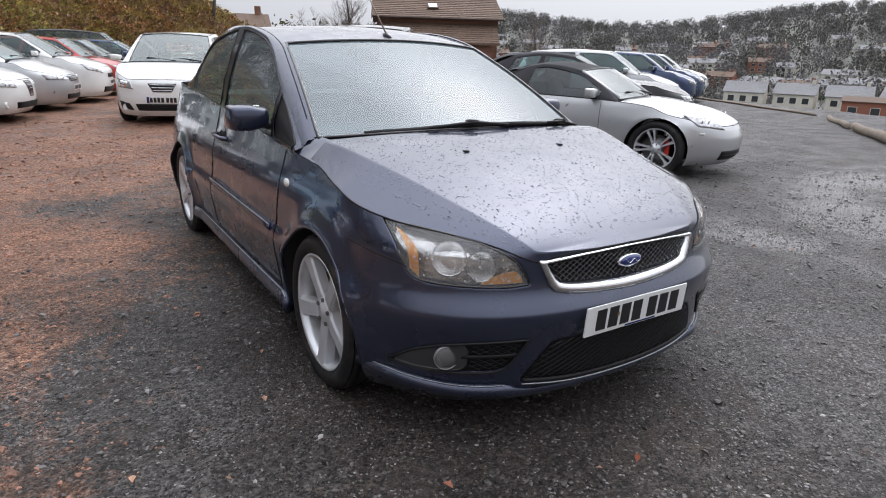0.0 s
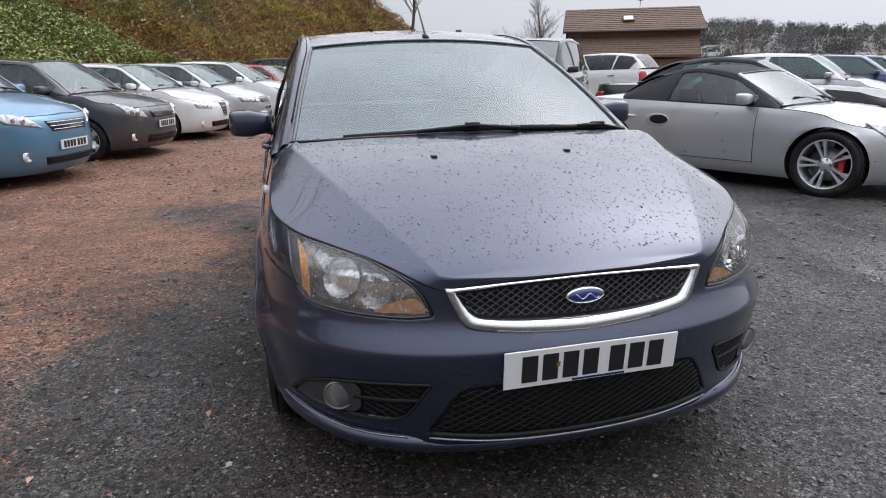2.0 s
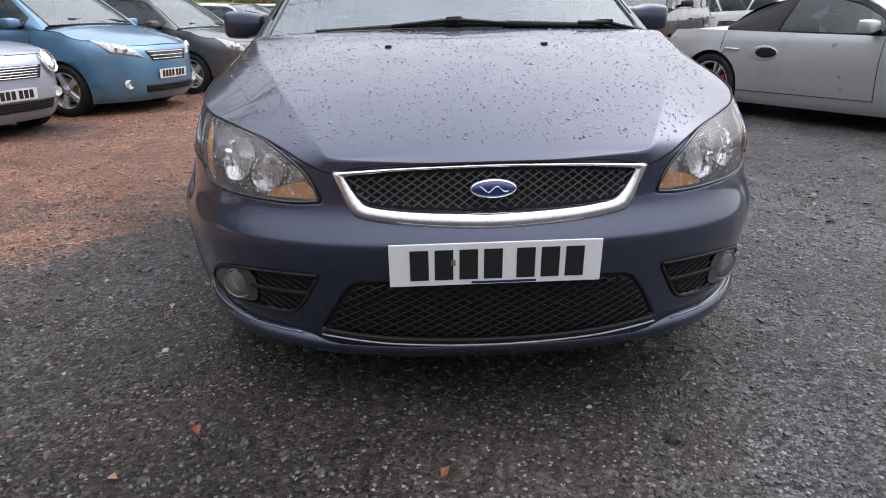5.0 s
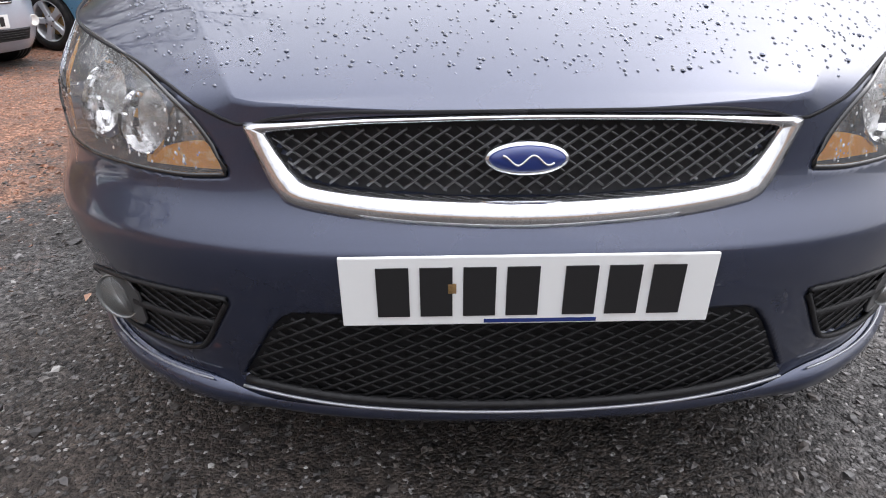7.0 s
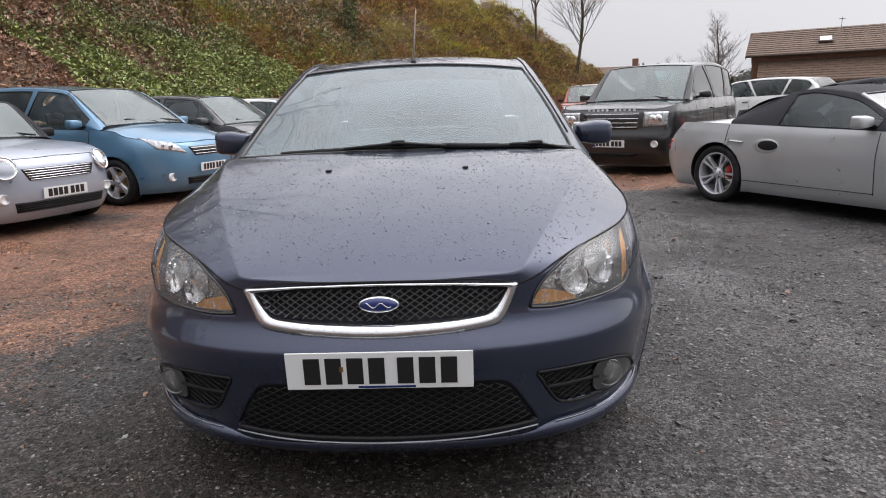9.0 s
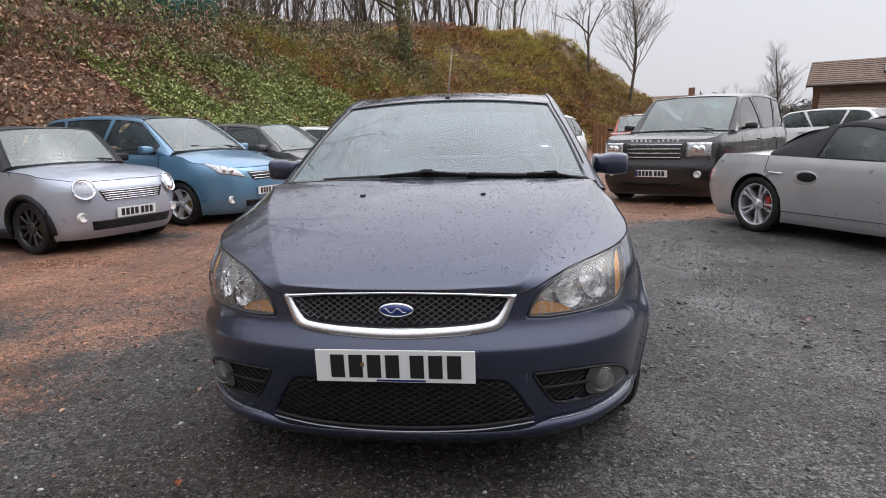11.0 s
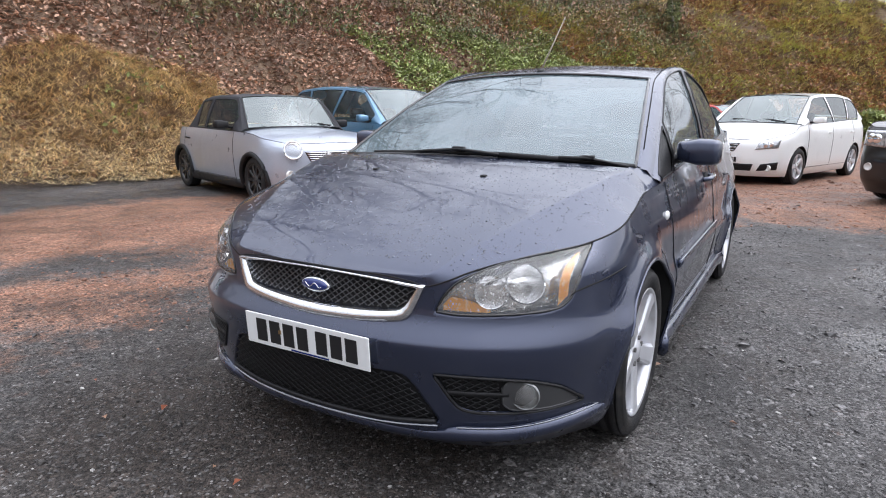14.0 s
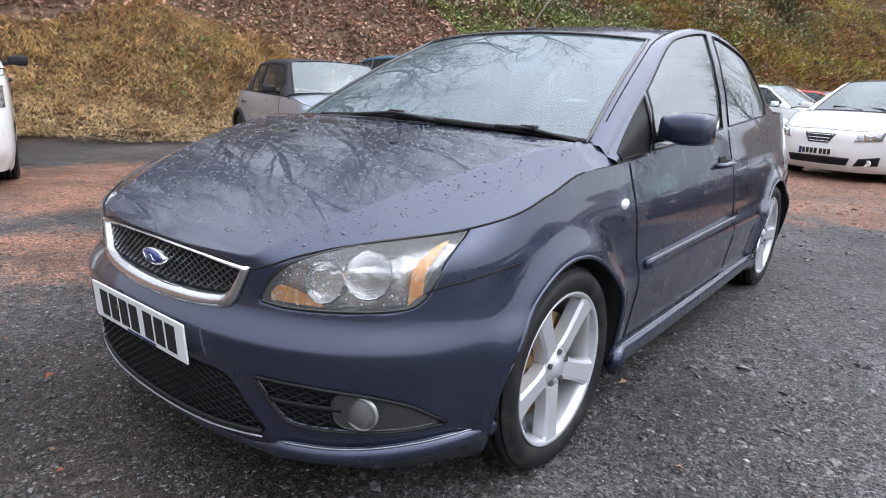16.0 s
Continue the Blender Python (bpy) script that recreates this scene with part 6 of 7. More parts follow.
# the second row and the cars at the back of the yard
coupe, _ = parked_car("coupe_car", "black coupe with a dark cloth roof, wet", P_BLACK, 5.0, 1.82, 1.38, 2.85, 0.9, 0.66, (1.55, 0.95), (0.88, 0.94), (2.30, 1.31), (3.4, 1.31), (4.15, 0.98), "five", soft=True, roof_mat=M_SOFTTOP,
                      lamp=[(0.46, 0.56), (0.74, 0.58), (0.76, 0.68), (0.5, 0.66)], grille=((0.26, 0.52), (0.32, 0.64)), plate_z=0.42, deck=[(4.0, 0.98), (4.5, 0.97), (4.95, 0.90)], tail_lamp=[(0.55, 0.66), (0.86, 0.64), (0.84, 0.82), (0.57, 0.82)], windows=((0.12, 0.52), (0.56, 0.80)))
place(coupe, 8.9, 6.4, -45.4)
ROW2 = [("estate_car", "silver-grey hatchback in the far row", P_SILVER, 10.9, 8.2, -48), ("hatchback_car", "dark grey hatchback in the far row", P_GREY, 12.5, 9.7, -47),
        ("hatchback_car", "blue hatchback in the far row", P_NAVY, 14.63, 10.54, -46), ("hatchback_car", "deep blue hatchback in the far row", P_NAVY, 16.47, 11.59, -46), ("hatchback_car", "white small car at the row's end", P_WHITE, 18.6, 13.0, -45)]
first = None
for nm, lb, pm, x, y, h in ROW2:
    c, _ = parked_car(nm, lb, pm, 4.15, 1.75, 1.46, 2.58, 0.86, 0.72, (0.98, 0.99), (0.94, 1.02), (1.68, 1.41), (3.4, 1.38), (3.9, 1.06), "five",
                      lamp=[(0.44, 0.60), (0.72, 0.64), (0.75, 0.78), (0.50, 0.70)], grille=((0.32, 0.56), (0.36, 0.68)), intake=((0.44, 0.24), (0.46, 0.36)), plate_z=0.45)
    place(c, x, y, h)
BACK = [("suv_car", "copper-red boxy off-road estate by the fence", P_ORANGERED, 4.75, 1.92, 1.80, 4.9, 22.0, -106, 1.02), ("suv_car", "white off-road car seen from behind", P_WHITE, 4.6, 1.85, 1.68, 8.4, 20.6, 128, 0.98),
        ("suv_car", "black tall car at the foot of the bank", P_BLACK, 4.7, 1.88, 1.78, 2.4, 26.2, -15, 1.0), ("suv_car", "white off-road car with black mirrors, by the bank", P_WHITE, 4.5, 1.82, 1.70, -5.35, 0.45, -17, 1.0)]
for nm, lb, pm, L, W, H, x, y, h, zf in BACK:
    c, _ = parked_car(nm, lb, pm, L, W, H, 2.7, 0.86, zf, (1.12, 1.14), (1.10, 1.16), (1.78, H - 0.10), (L - 0.6, H - 0.08), (L - 0.2, 1.2), "five", wheels=(0.36, 0.24, 0.24, 5), arch=0.40, n=4.0, ym=0.6, roof_w=0.74,
                      lamp=[(0.52, zf - 0.26), (0.84, zf - 0.24), (0.84, zf - 0.04), (0.52, zf - 0.04)], grille=((0.42, zf - 0.28), (0.44, zf - 0.05)), intake=((0.42, 0.32), (0.46, 0.42)), plate_z=0.52,
                      windows=((0.09, 0.42), (0.44, 0.67), (0.69, 0.90)), mirror_mat=M_BLACK, tail_lamp=[(0.66, 0.8), (0.88, 0.8), (0.86, 1.12), (0.7, 1.12)], nose=[(0.2, 0.12), (0.35, 0.02), (0.6, 0.0), (0.72, 0.03), (zf - 0.06, 0.06), (zf, 0.10), (zf + 0.12, 0.3), (zf + 0.3, 0.5)])
    place(c, x, y, h)
for lb, pm, x, y in (("grey saloon hidden behind the white hatchback", P_GREY, 1.3, 20.3), ("dark blue saloon hidden behind the white hatchback", P_NAVY, 2.4, 22.4)):
    c, _ = parked_car("hatchback_car", lb, pm, 4.3, 1.76, 1.44, 2.6, 0.88, 0.72, (1.0, 0.98), (0.93, 1.0), (1.75, 1.39), (3.4, 1.37), (3.95, 1.05), "five", lamp=[(0.44, 0.60), (0.72, 0.64), (0.75, 0.76), (0.50, 0.70)], grille=((0.32, 0.56), (0.36, 0.68)), plate_z=0.45)
    place(c, x, y, ROW)


# ---- quick scatter meshes ----
def fast_mesh(name, verts, quads, material, label="", category="", kind="stuff", smooth=False):
    """A mesh from numpy arrays of corners and four-cornered faces."""
    me = bpy.data.meshes.new(name)
    verts, quads = np.asarray(verts, np.float32), np.asarray(quads, np.int32)
    me.vertices.add(len(verts))
    me.vertices.foreach_set("co", verts.reshape(-1))
    me.loops.add(quads.size)
    me.loops.foreach_set("vertex_index", quads.reshape(-1))
    me.polygons.add(len(quads))
    me.polygons.foreach_set("loop_start", np.arange(0, quads.size, quads.shape[1], dtype=np.int32))
    me.polygons.foreach_set("use_smooth", np.full(len(quads), smooth))
    me.update(calc_edges=True)
    me.validate()
    me.materials.append(material)
    return tagged(new(name, me), label, category, kind=kind)


def leaf_cloud(rng, P, size, flat=0.5, long=1.6, fold=0.25):
    """One small folded leaf at each point: five corners, two faces of four corners are enough at this size."""
    n = len(P)
    size = size * rng.uniform(0.55, 1.35, n)
    t = rng.uniform(0, 2 * np.pi, n)
    tilt = rng.normal(0, 1, (n, 3)) * flat
    nrm = np.array((0, 0, 1.0)) + tilt
    nrm /= np.linalg.norm(nrm, axis=1, keepdims=True)
    a = np.stack([np.cos(t), np.sin(t), np.zeros(n)], 1)
    u = np.cross(nrm, a)
    u /= np.linalg.norm(u, axis=1, keepdims=True)
    w = np.cross(nrm, u)
    s = size[:, None]
    tip, stem = P + u * s * long / 2, P - u * s * long / 2
    l_, r_ = P + w * s * 0.5 + nrm * s * fold, P - w * s * 0.5 + nrm * s * fold
    V = np.stack([stem, l_, tip, r_], 1).reshape(-1, 3)
    Q = (np.arange(n) * 4)[:, None] + np.arange(4)[None]
    return V, Q


def blades(rng, P, high, wide, lean=0.6):
    n = len(P)
    t = rng.uniform(0, 2 * np.pi, n)
    d = np.stack([np.cos(t), np.sin(t), np.zeros(n)], 1)
    s = np.stack([-np.sin(t), np.cos(t), np.zeros(n)], 1)
    h = (high * rng.uniform(0.5, 1.3, n))[:, None]
    ln = (lean * rng.uniform(0.3, 1.5, n))[:, None]
    up = np.array((0, 0, 1.0))
    w = wide * rng.uniform(0.6, 1.3, n)[:, None]
    down = np.array((0.958, -0.286, 0)) * 0.35
    p0, p1, p2 = P, P + up * h * 0.5 + (d + down) * h * ln * 0.4, P + up * h * 0.45 + (d + down) * h * ln * 1.1
    V = np.stack([p0 - s * w, p0 + s * w, p1 + s * w * 0.8, p1 - s * w * 0.8, p2 + s * w * 0.15, p2 - s * w * 0.15], 1).reshape(-1, 3)
    b = (np.arange(n) * 6)[:, None]
    Q = np.concatenate([b + np.array([[0, 1, 2, 3]]), b + np.array([[3, 2, 4, 5]])])
    return V, Q


def on_bank(s, d):
    s, d = np.asarray(s, float), np.asarray(d, float)
    off = d - 0.012 * np.clip(s - 10, 0, None) ** 2
    x = BANK_A[0] + BANK_DIR[0] * s + BANK_N[0] * off
    y = BANK_A[1] + BANK_DIR[1] * s + BANK_N[1] * off
    return np.stack([x, y, height(x, y)], -1)


rng = np.random.default_rng(11)
M_IVY = mat("ivy_leaf", (0.23, 0.27, 0.085), 0.45, grain=(1.3, (0.30, 0.33, 0.11), 0.45, 0.7), random=0.55)
M_BRAMBLE = mat("bramble_leaf", (0.13, 0.152, 0.060), 0.5, grain=(0.9, (0.28, 0.19, 0.10), 0.45, 0.65), random=0.6)
M_DEAD = mat("dead_leaf", (0.40, 0.24, 0.155), 0.55, grain=(1.5, (0.27, 0.16, 0.11), 0.4, 0.65), random=0.6)
M_BRACKEN = mat("rust_bracken", (0.34, 0.15, 0.065), 0.65, grain=(1.2, (0.20, 0.10, 0.055), 0.4, 0.65), random=0.5)
M_STRAW = mat("pale_dead_grass", (0.86, 0.70, 0.42), 0.5, grain=(2.2, (0.55, 0.38, 0.18), 0.46, 0.62), random=0.4)
M_LIME = mat("mossy_grass", (0.60, 0.58, 0.20), 0.6, grain=(0.5, (0.52, 0.36, 0.16), 0.48, 0.66), random=0.4)
M_STEM = mat("bramble_stem", (0.13, 0.085, 0.06), 0.7, random=0.5)
M_BARK = mat("wet_bark", (0.12, 0.095, 0.078), 0.75, grain=(9, (0.055, 0.045, 0.036), 0.4, 0.6), grain2=(2, (0.11, 0.125, 0.07), 0.5, 0.75), bump=0.5, bump_scale=30)
M_TWIG = mat("grey_twigs", (0.17, 0.13, 0.11), 0.75, random=0.3)


def patchy(n, s0, s1, d0, d1, scale, seed, keep=0.0):
    s, d = rng.uniform(s0, s1, n), rng.uniform(d0, d1, n)
    m = wave(s, d, scale, seed) + rng.normal(0, 0.25, n) > keep
    return s[m], d[m]


def lay(name, s, d, lift, size, material, label, **k):
    P = on_bank(s, d)
    P[:, 2] += lift
    V, Q = leaf_cloud(rng, P, size, **k)
    fast_mesh(name, V, Q, material, label, "plants")


# dead leaves over the whole lower bank
s, d = rng.uniform(-9, 11, 44000), rng.uniform(0.1, 7.0, 44000)
keep_ = (s > 2.4) | (d > 2.9 + 0.4 * wave(s, d, 1.1, 2)) | (rng.uniform(0, 1, len(s)) < 0.12)
s, d = s[keep_], d[keep_]
lay("leaf_litter", s, d, rng.uniform(0.01, 0.10, len(s)), 0.068, M_DEAD, "brown fallen leaves lying on the bank", flat=0.45)
s, d = patchy(18000, 13, 27, 0.0, 7.5, 0.55, 3, -0.1)
lay("leaf_litter", s, d, rng.uniform(0.01, 0.22, len(s)), 0.10, M_BRACKEN, "rust-brown dead bracken on the bank", flat=0.7)
s, d = patchy(26000, 23, 46, 0.0, 9, 0.45, 6, 0.25)
lay("leaf_litter", s, d, rng.uniform(0.0, 0.25, len(s)), 0.10, M_DEAD, "brown dead plants on the far bank", flat=0.7)
s, d = patchy(15000, 7, 21, 0.0, 7.0, 0.6, 12, -0.6)
lay("leaf_litter", s, d, rng.uniform(0.01, 0.14, len(s)), 0.09, M_DEAD, "brown dead leaves and stalks among the ivy", flat=0.6)
# straw-coloured grass at the foot
s, d = patchy(46000, -9, 2.4, 0.05, 3.2, 0.9, 2, -0.6)
P = on_bank(s, d)
V, Q = blades(rng, P, 0.12, 0.008, 2.6)
fast_mesh("grass", V, Q, M_STRAW, "matted pale yellow dead grass on the bank", "grass")
s, d = patchy(60000, 16, 43, 0.3, 9.0, 0.42, 1, -0.45)
V, Q = blades(rng, on_bank(s, d), 0.20, 0.02, 2.4)
fast_mesh("grass", V, Q, M_LIME, "yellow-green mossy grass on the slope", "grass")
s, d = patchy(20000, 27, 43, 0.8, 9.5, 0.5, 9, 0.05)
lay("leaf_litter", s, d, rng.uniform(0.0, 0.28, len(s)), 0.10, M_BRACKEN, "rust-brown bracken over the steep end of the bank", flat=0.8)
s, d = patchy(24000, 25, 43, 0.5, 9.5, 0.6, 13, 0.0)
V, Q = blades(rng, on_bank(s, d), 0.24, 0.02, 1.8)
fast_mesh("grass", V, Q, M_STRAW, "straw-coloured tussocks on the steep end of the bank", "grass")
# low green ivy and bramble carpet
s, d = patchy(30000, 7.5, 21, 0.2, 5.4, 0.8, 5, -0.1)
lay("ivy", s, d, rng.uniform(0.03, 0.26, len(s)), 0.085, M_IVY, "green ivy and bramble leaves carpeting the bank", flat=0.55)
s, d = patchy(22000, 9.5, 17.5, 2.0, 6.0, 0.5, 4, -0.55)
lay("ivy", s, d, rng.uniform(0.05, 0.32, len(s)), 0.075, M_IVY, "yellow-green bramble leaves in a broad patch on the bank", flat=0.6)
s, d = patchy(3500, -8, 3, 1.0, 5.0, 0.8, 7, 0.75)
lay("ivy", s, d, rng.uniform(0.03, 0.16, len(s)), 0.07, M_IVY, "green ivy sprigs among dead leaves", flat=0.55)
# bramble thicket along the top
s, d = patchy(36000, -10, 26, 4.8, 10.5, 0.7, 8, -0.35)
hump = 0.55 + 0.5 * wave(s, d, 1.5, 3)
lay("bramble", s, d, rng.uniform(0.0, 1.0, len(s)) ** 0.6 * np.clip(hump, 0.1, 1.3) * 1.25, 0.085, M_BRAMBLE, "dark green and brown bramble thicket", flat=1.0)
s, d = patchy(14000, -10, 24, 4.6, 10.5, 0.9, 4, 0.1)
lay("bramble", s, d, rng.uniform(0.05, 1.3, len(s)), 0.075, M_DEAD, "brown withered bramble leaves", flat=1.0)
s, d = patchy(9000, -9, 14, 6, 10.0, 0.8, 9, 0.3)
lay("bramble", s, d, rng.uniform(0.4, 1.6, len(s)), 0.09, M_IVY, "bright green bramble leaves at the top of the bank", flat=0.9)
# stems
pieces = []
for i in range(1300):
    s0 = rng.uniform(-10, 26)
    d0 = rng.uniform(3.8, 10.5)
    p = on_bank(s0, d0)
    a, L = rng.uniform(0, 6.28), rng.uniform(0.7, 1.9)
    q = [p + np.array((math.cos(a) * L * 0.45 * t, math.sin(a) * L * 0.45 * t, L * (t - 0.45 * t * t) * rng.uniform(0.8, 1.1))) for t in (0, 0.4, 0.75, 1.05)]
    pieces.append(tube(q, 0.009, 3, taper=0.4))
v, f = join(*pieces)
tagged(mesh_ob("bramble_stems", v, f, M_STEM), "brown bramble canes arching over the bank", "plants", kind="stuff")


pieces = []
for i in range(1900):
    p = on_bank(rng.uniform(-10, 40), rng.uniform(7.5, 26))
    L = rng.uniform(1.8, 5.2)
    lean = rng.normal(0, 0.16, 2)
    pieces.append(tube([p, p + np.array((lean[0] * L * 0.4, lean[1] * L * 0.4, L * 0.5)), p + np.array((lean[0] * L, lean[1] * L, L))], rng.uniform(0.008, 0.022), 4, taper=0.3))
    for k in range(4):
        q = p + np.array((lean[0] * L, lean[1] * L, L)) * rng.uniform(0.4, 0.95)
        a = rng.uniform(0, 6.28)
        pieces.append(tube([q, q + np.array((math.cos(a) * 0.35, math.sin(a) * 0.35, 0.45)) * rng.uniform(0.6, 1.6)], 0.008, 3, taper=0.4))
v, f = join(*pieces)
tagged(mesh_ob("saplings", v, f, M_TWIG), "thin bare saplings along the top of the bank", "trees", kind="stuff")


# ---- bare trees ----
def grow(r, p, d, length, rad, depth, out, twig, wild=0.35):
    n = 4 if depth > 0 else 3
    pts = [p]
    for k in range(n):
        d = d + Vector((r.gauss(0, wild * 0.35), r.gauss(0, wild * 0.35), r.gauss(0.05, wild * 0.2)))
        d.normalize()
        p = p + d * (length / n)
        pts.append(p)
    (out if rad > 0.018 else twig).append(tube([tuple(q) for q in pts], rad, 6 if rad > 0.06 else (4 if rad > 0.018 else 3), taper=0.55))
    if depth <= 0:
        return
    for k in range(r.choice((3, 4, 4, 5)) if depth > 1 else 4):
        t = r.uniform(0.35, 1.0)
        q = pts[min(int(t * n), n - 1)].lerp(pts[min(int(t * n) + 1, n)], (t * n) % 1)
        a, e = r.uniform(0, 6.28), r.uniform(0.45, 1.05)
        side = Vector((math.cos(a), math.sin(a), 0.25))
        nd = (d * math.cos(e) + side * math.sin(e)).normalized()
        grow(r, q, nd, length * r.uniform(0.5, 0.72), rad * r.uniform(0.42, 0.58), depth - 1, out, twig, wild)


def bare_tree(label, seed, tall, rad, depth=4, ivy=0, stems=1, wild=0.35):
    r = random.Random(seed)
    tree = tagged(new("tree"), label, "tree", group="trees above the yard")
    out, twig = [], []
    for k in range(stems):
        lean = Vector((r.gauss(0, 0.08 + 0.12 * (stems > 1)), r.gauss(0, 0.08 + 0.12 * (stems > 1)), 1)).normalized()
        grow(r, Vector((r.uniform(-0.2, 0.2) * (stems > 1), r.uniform(-0.2, 0.2) * (stems > 1), -0.3)), lean, tall * 0.5, rad, depth, out, twig, wild)
    mesh_ob("trunk", *join(*out), M_BARK, tree, "mossy grey-brown trunk and limbs")
    mesh_ob("crown", *join(*twig), M_TWIG, tree, "fine bare twigs")
    if ivy:
        g = np.random.default_rng(seed)
        z = g.uniform(0, tall * 0.42, ivy)
        t = g.uniform(0, 6.28, ivy)
        rr = rad * 1.1 + np.abs(g.normal(0, 0.10, ivy))
        V, Q = leaf_cloud(g, np.stack([rr * np.cos(t), rr * np.sin(t), z], 1), 0.09, flat=1.2)
        me = fast_mesh("ivy", V, Q, M_BRAMBLE, "dark ivy round the trunk", kind="")
        me.parent = tree
    return tree


def birch(label, seed, tall):
    r = random.Random(seed)
    tree = tagged(new("tree"), label, "tree", group="trees above the yard")
    out, twig = [], []
    pts = [Vector((0.15 * math.sin(k * 0.9 + seed), 0.12 * math.cos(k * 0.7), tall * k / 9 - 0.3)) for k in range(10)]
    out.append(tube([tuple(p) for p in pts], 0.12, 7, taper=0.15))
    for i in range(64):
        t = 0.2 + 0.78 * (i + r.random()) / 64
        k = min(int(t * 9), 8)
        q = pts[k].lerp(pts[k + 1], t * 9 - k)
        a, e = r.uniform(0, 6.28), r.uniform(0.45, 0.85)
        d = Vector((math.cos(a) * math.sin(e), math.sin(a) * math.sin(e), math.cos(e)))
        grow(r, q, d, tall * 0.30 * (1.08 - 0.75 * t) * r.uniform(0.7, 1.2), 0.035 * (1.15 - t), 2, out, twig, 0.3)
    mesh_ob("trunk", *join(*out), M_BARK, tree, "grey-brown trunk and limbs")
    mesh_ob("crown", *join(*twig), M_TWIG, tree, "fine bare twigs")
    return tree


def stand(tree, x, y, turn, scale=1.0, copy=True):
    m = pose(x, y, float(height(x, y)) - 0.1, 0, 0, turn) @ Matrix.Scale(scale, 4)
    if copy:
        t = copy_thing(tree, pose(x, y, float(height(x, y)) - 0.1, 0, 0, turn))
        t.scale = (scale,) * 3
        return t
    tree.matrix_world = m
    return tree


kinds = [bare_tree("slender bare tree on top of the bank", 3, 9.5, 0.11), bare_tree("bare tree with a forked trunk on the bank", 8, 8.5, 0.12, stems=2), bare_tree("thin bare sapling on the bank", 14, 7, 0.055, depth=3),
         bare_tree("ivy-clad bare tree on the bank", 21, 9, 0.17, ivy=1600), bare_tree("bare birch with fine drooping twigs", 33, 11, 0.10, depth=5, stems=2, wild=0.5)]
spots = []
r_ = random.Random(4)
for s in np.arange(-12, 40, 0.62):
    spots.append((s + r_.uniform(-0.5, 0.5), r_.uniform(8.5, 19), r_.choice((0, 0, 1, 2, 2, 2))))
for s in np.arange(-10, 34, 1.4):
    spots.append((s + r_.uniform(-0.8, 0.8), r_.uniform(19, 34), r_.choice((0, 1, 2))))
for s in np.arange(14, 39, 0.55):
    spots.append((s + r_.uniform(-0.5, 0.5), r_.uniform(12, 27), r_.choice((0, 1, 2, 2))))
placed = set()
for s, d, k in spots:
    p = on_bank(s, d)
    if k not in placed:
        placed.add(k)
        stand(kinds[k], p[0], p[1], r_.uniform(0, 360), r_.uniform(0.85, 1.15), copy=False)
    else:
        stand(kinds[k], p[0], p[1], r_.uniform(0, 360), r_.uniform(0.75, 1.25))
p = on_bank(25.0, 6.6)
stand(kinds[3], p[0], p[1], 40, 0.95, copy=False)
stand(kinds[4], 4.6, 46.5, 10, 0.6, copy=False)
stand(birch("tall slender birch with fine bare twigs", 5, 10.5), 8.0, 39.5, 10, 0.95, copy=False)
stand(birch("bare tree with a wide fan of fine twigs", 9, 7.0), 17.2, 41.0, 60, 0.9, copy=False)
stand(birch("bare tree with fine upright twigs", 12, 8.0), 27.5, 33.0, 60, 0.85, copy=False)
for s, d, sc in ((4.4, 8.2, 1.45), (1.2, 9.0, 1.3), (7.6, 8.8, 1.35)):
    p = on_bank(s, d)
    stand(kinds[4], p[0], p[1], r_.uniform(0, 360), sc)
stand(kinds[0], 5.4, 40.0, 70, 0.85)
for x, y, k, sc in ((15.2, 43, 1, 0.55), (28.5, 33.5, 0, 0.5)):
    stand(kinds[k], x, y, r_.uniform(0, 360), sc)


def shrub(label, x, y, tall, seed, material):
    """A loose evergreen bush: a few bare stems and a ragged crown of leaves."""
    g = np.random.default_rng(seed)
    b = tagged(new("shrub"), label, "shrub")
    stems, P = [], []
    for i in range(9):
        a, lean = g.uniform(0, 6.28), g.uniform(0.05, 0.34)
        tip = np.array((math.cos(a) * lean * tall, math.sin(a) * lean * tall, tall * g.uniform(0.65, 1.0)))
        stems.append(tube([(0, 0, -0.2), tuple(tip * (0.5, 0.5, 0.55)), tuple(tip)], 0.05, 4, taper=0.25))
        for k in range(7):
            q = tip * g.uniform(0.35, 1.0)
            P.append(g.normal(0, 1, (70, 3)) * np.array((0.09, 0.09, 0.07)) * tall + q)
    mesh_ob("stems", *join(*stems), M_BARK, b)
    V, Q = leaf_cloud(g, np.concatenate(P), 0.13, flat=1.5)
    fast_mesh("crown", V, Q, material, kind="").parent = b
    b.location = (x, y, float(height(x, y)))
    return b


shrub("dark green bush at the end of the bank", 7.4, 47.0, 4.4, 3, M_BRAMBLE)
shrub("olive green bush behind the fence", 8.8, 48.0, 3.2, 5, M_BRAMBLE)
shrub("low bright green bush at the foot of the bank", 3.3, 28.4, 1.3, 8, M_IVY)


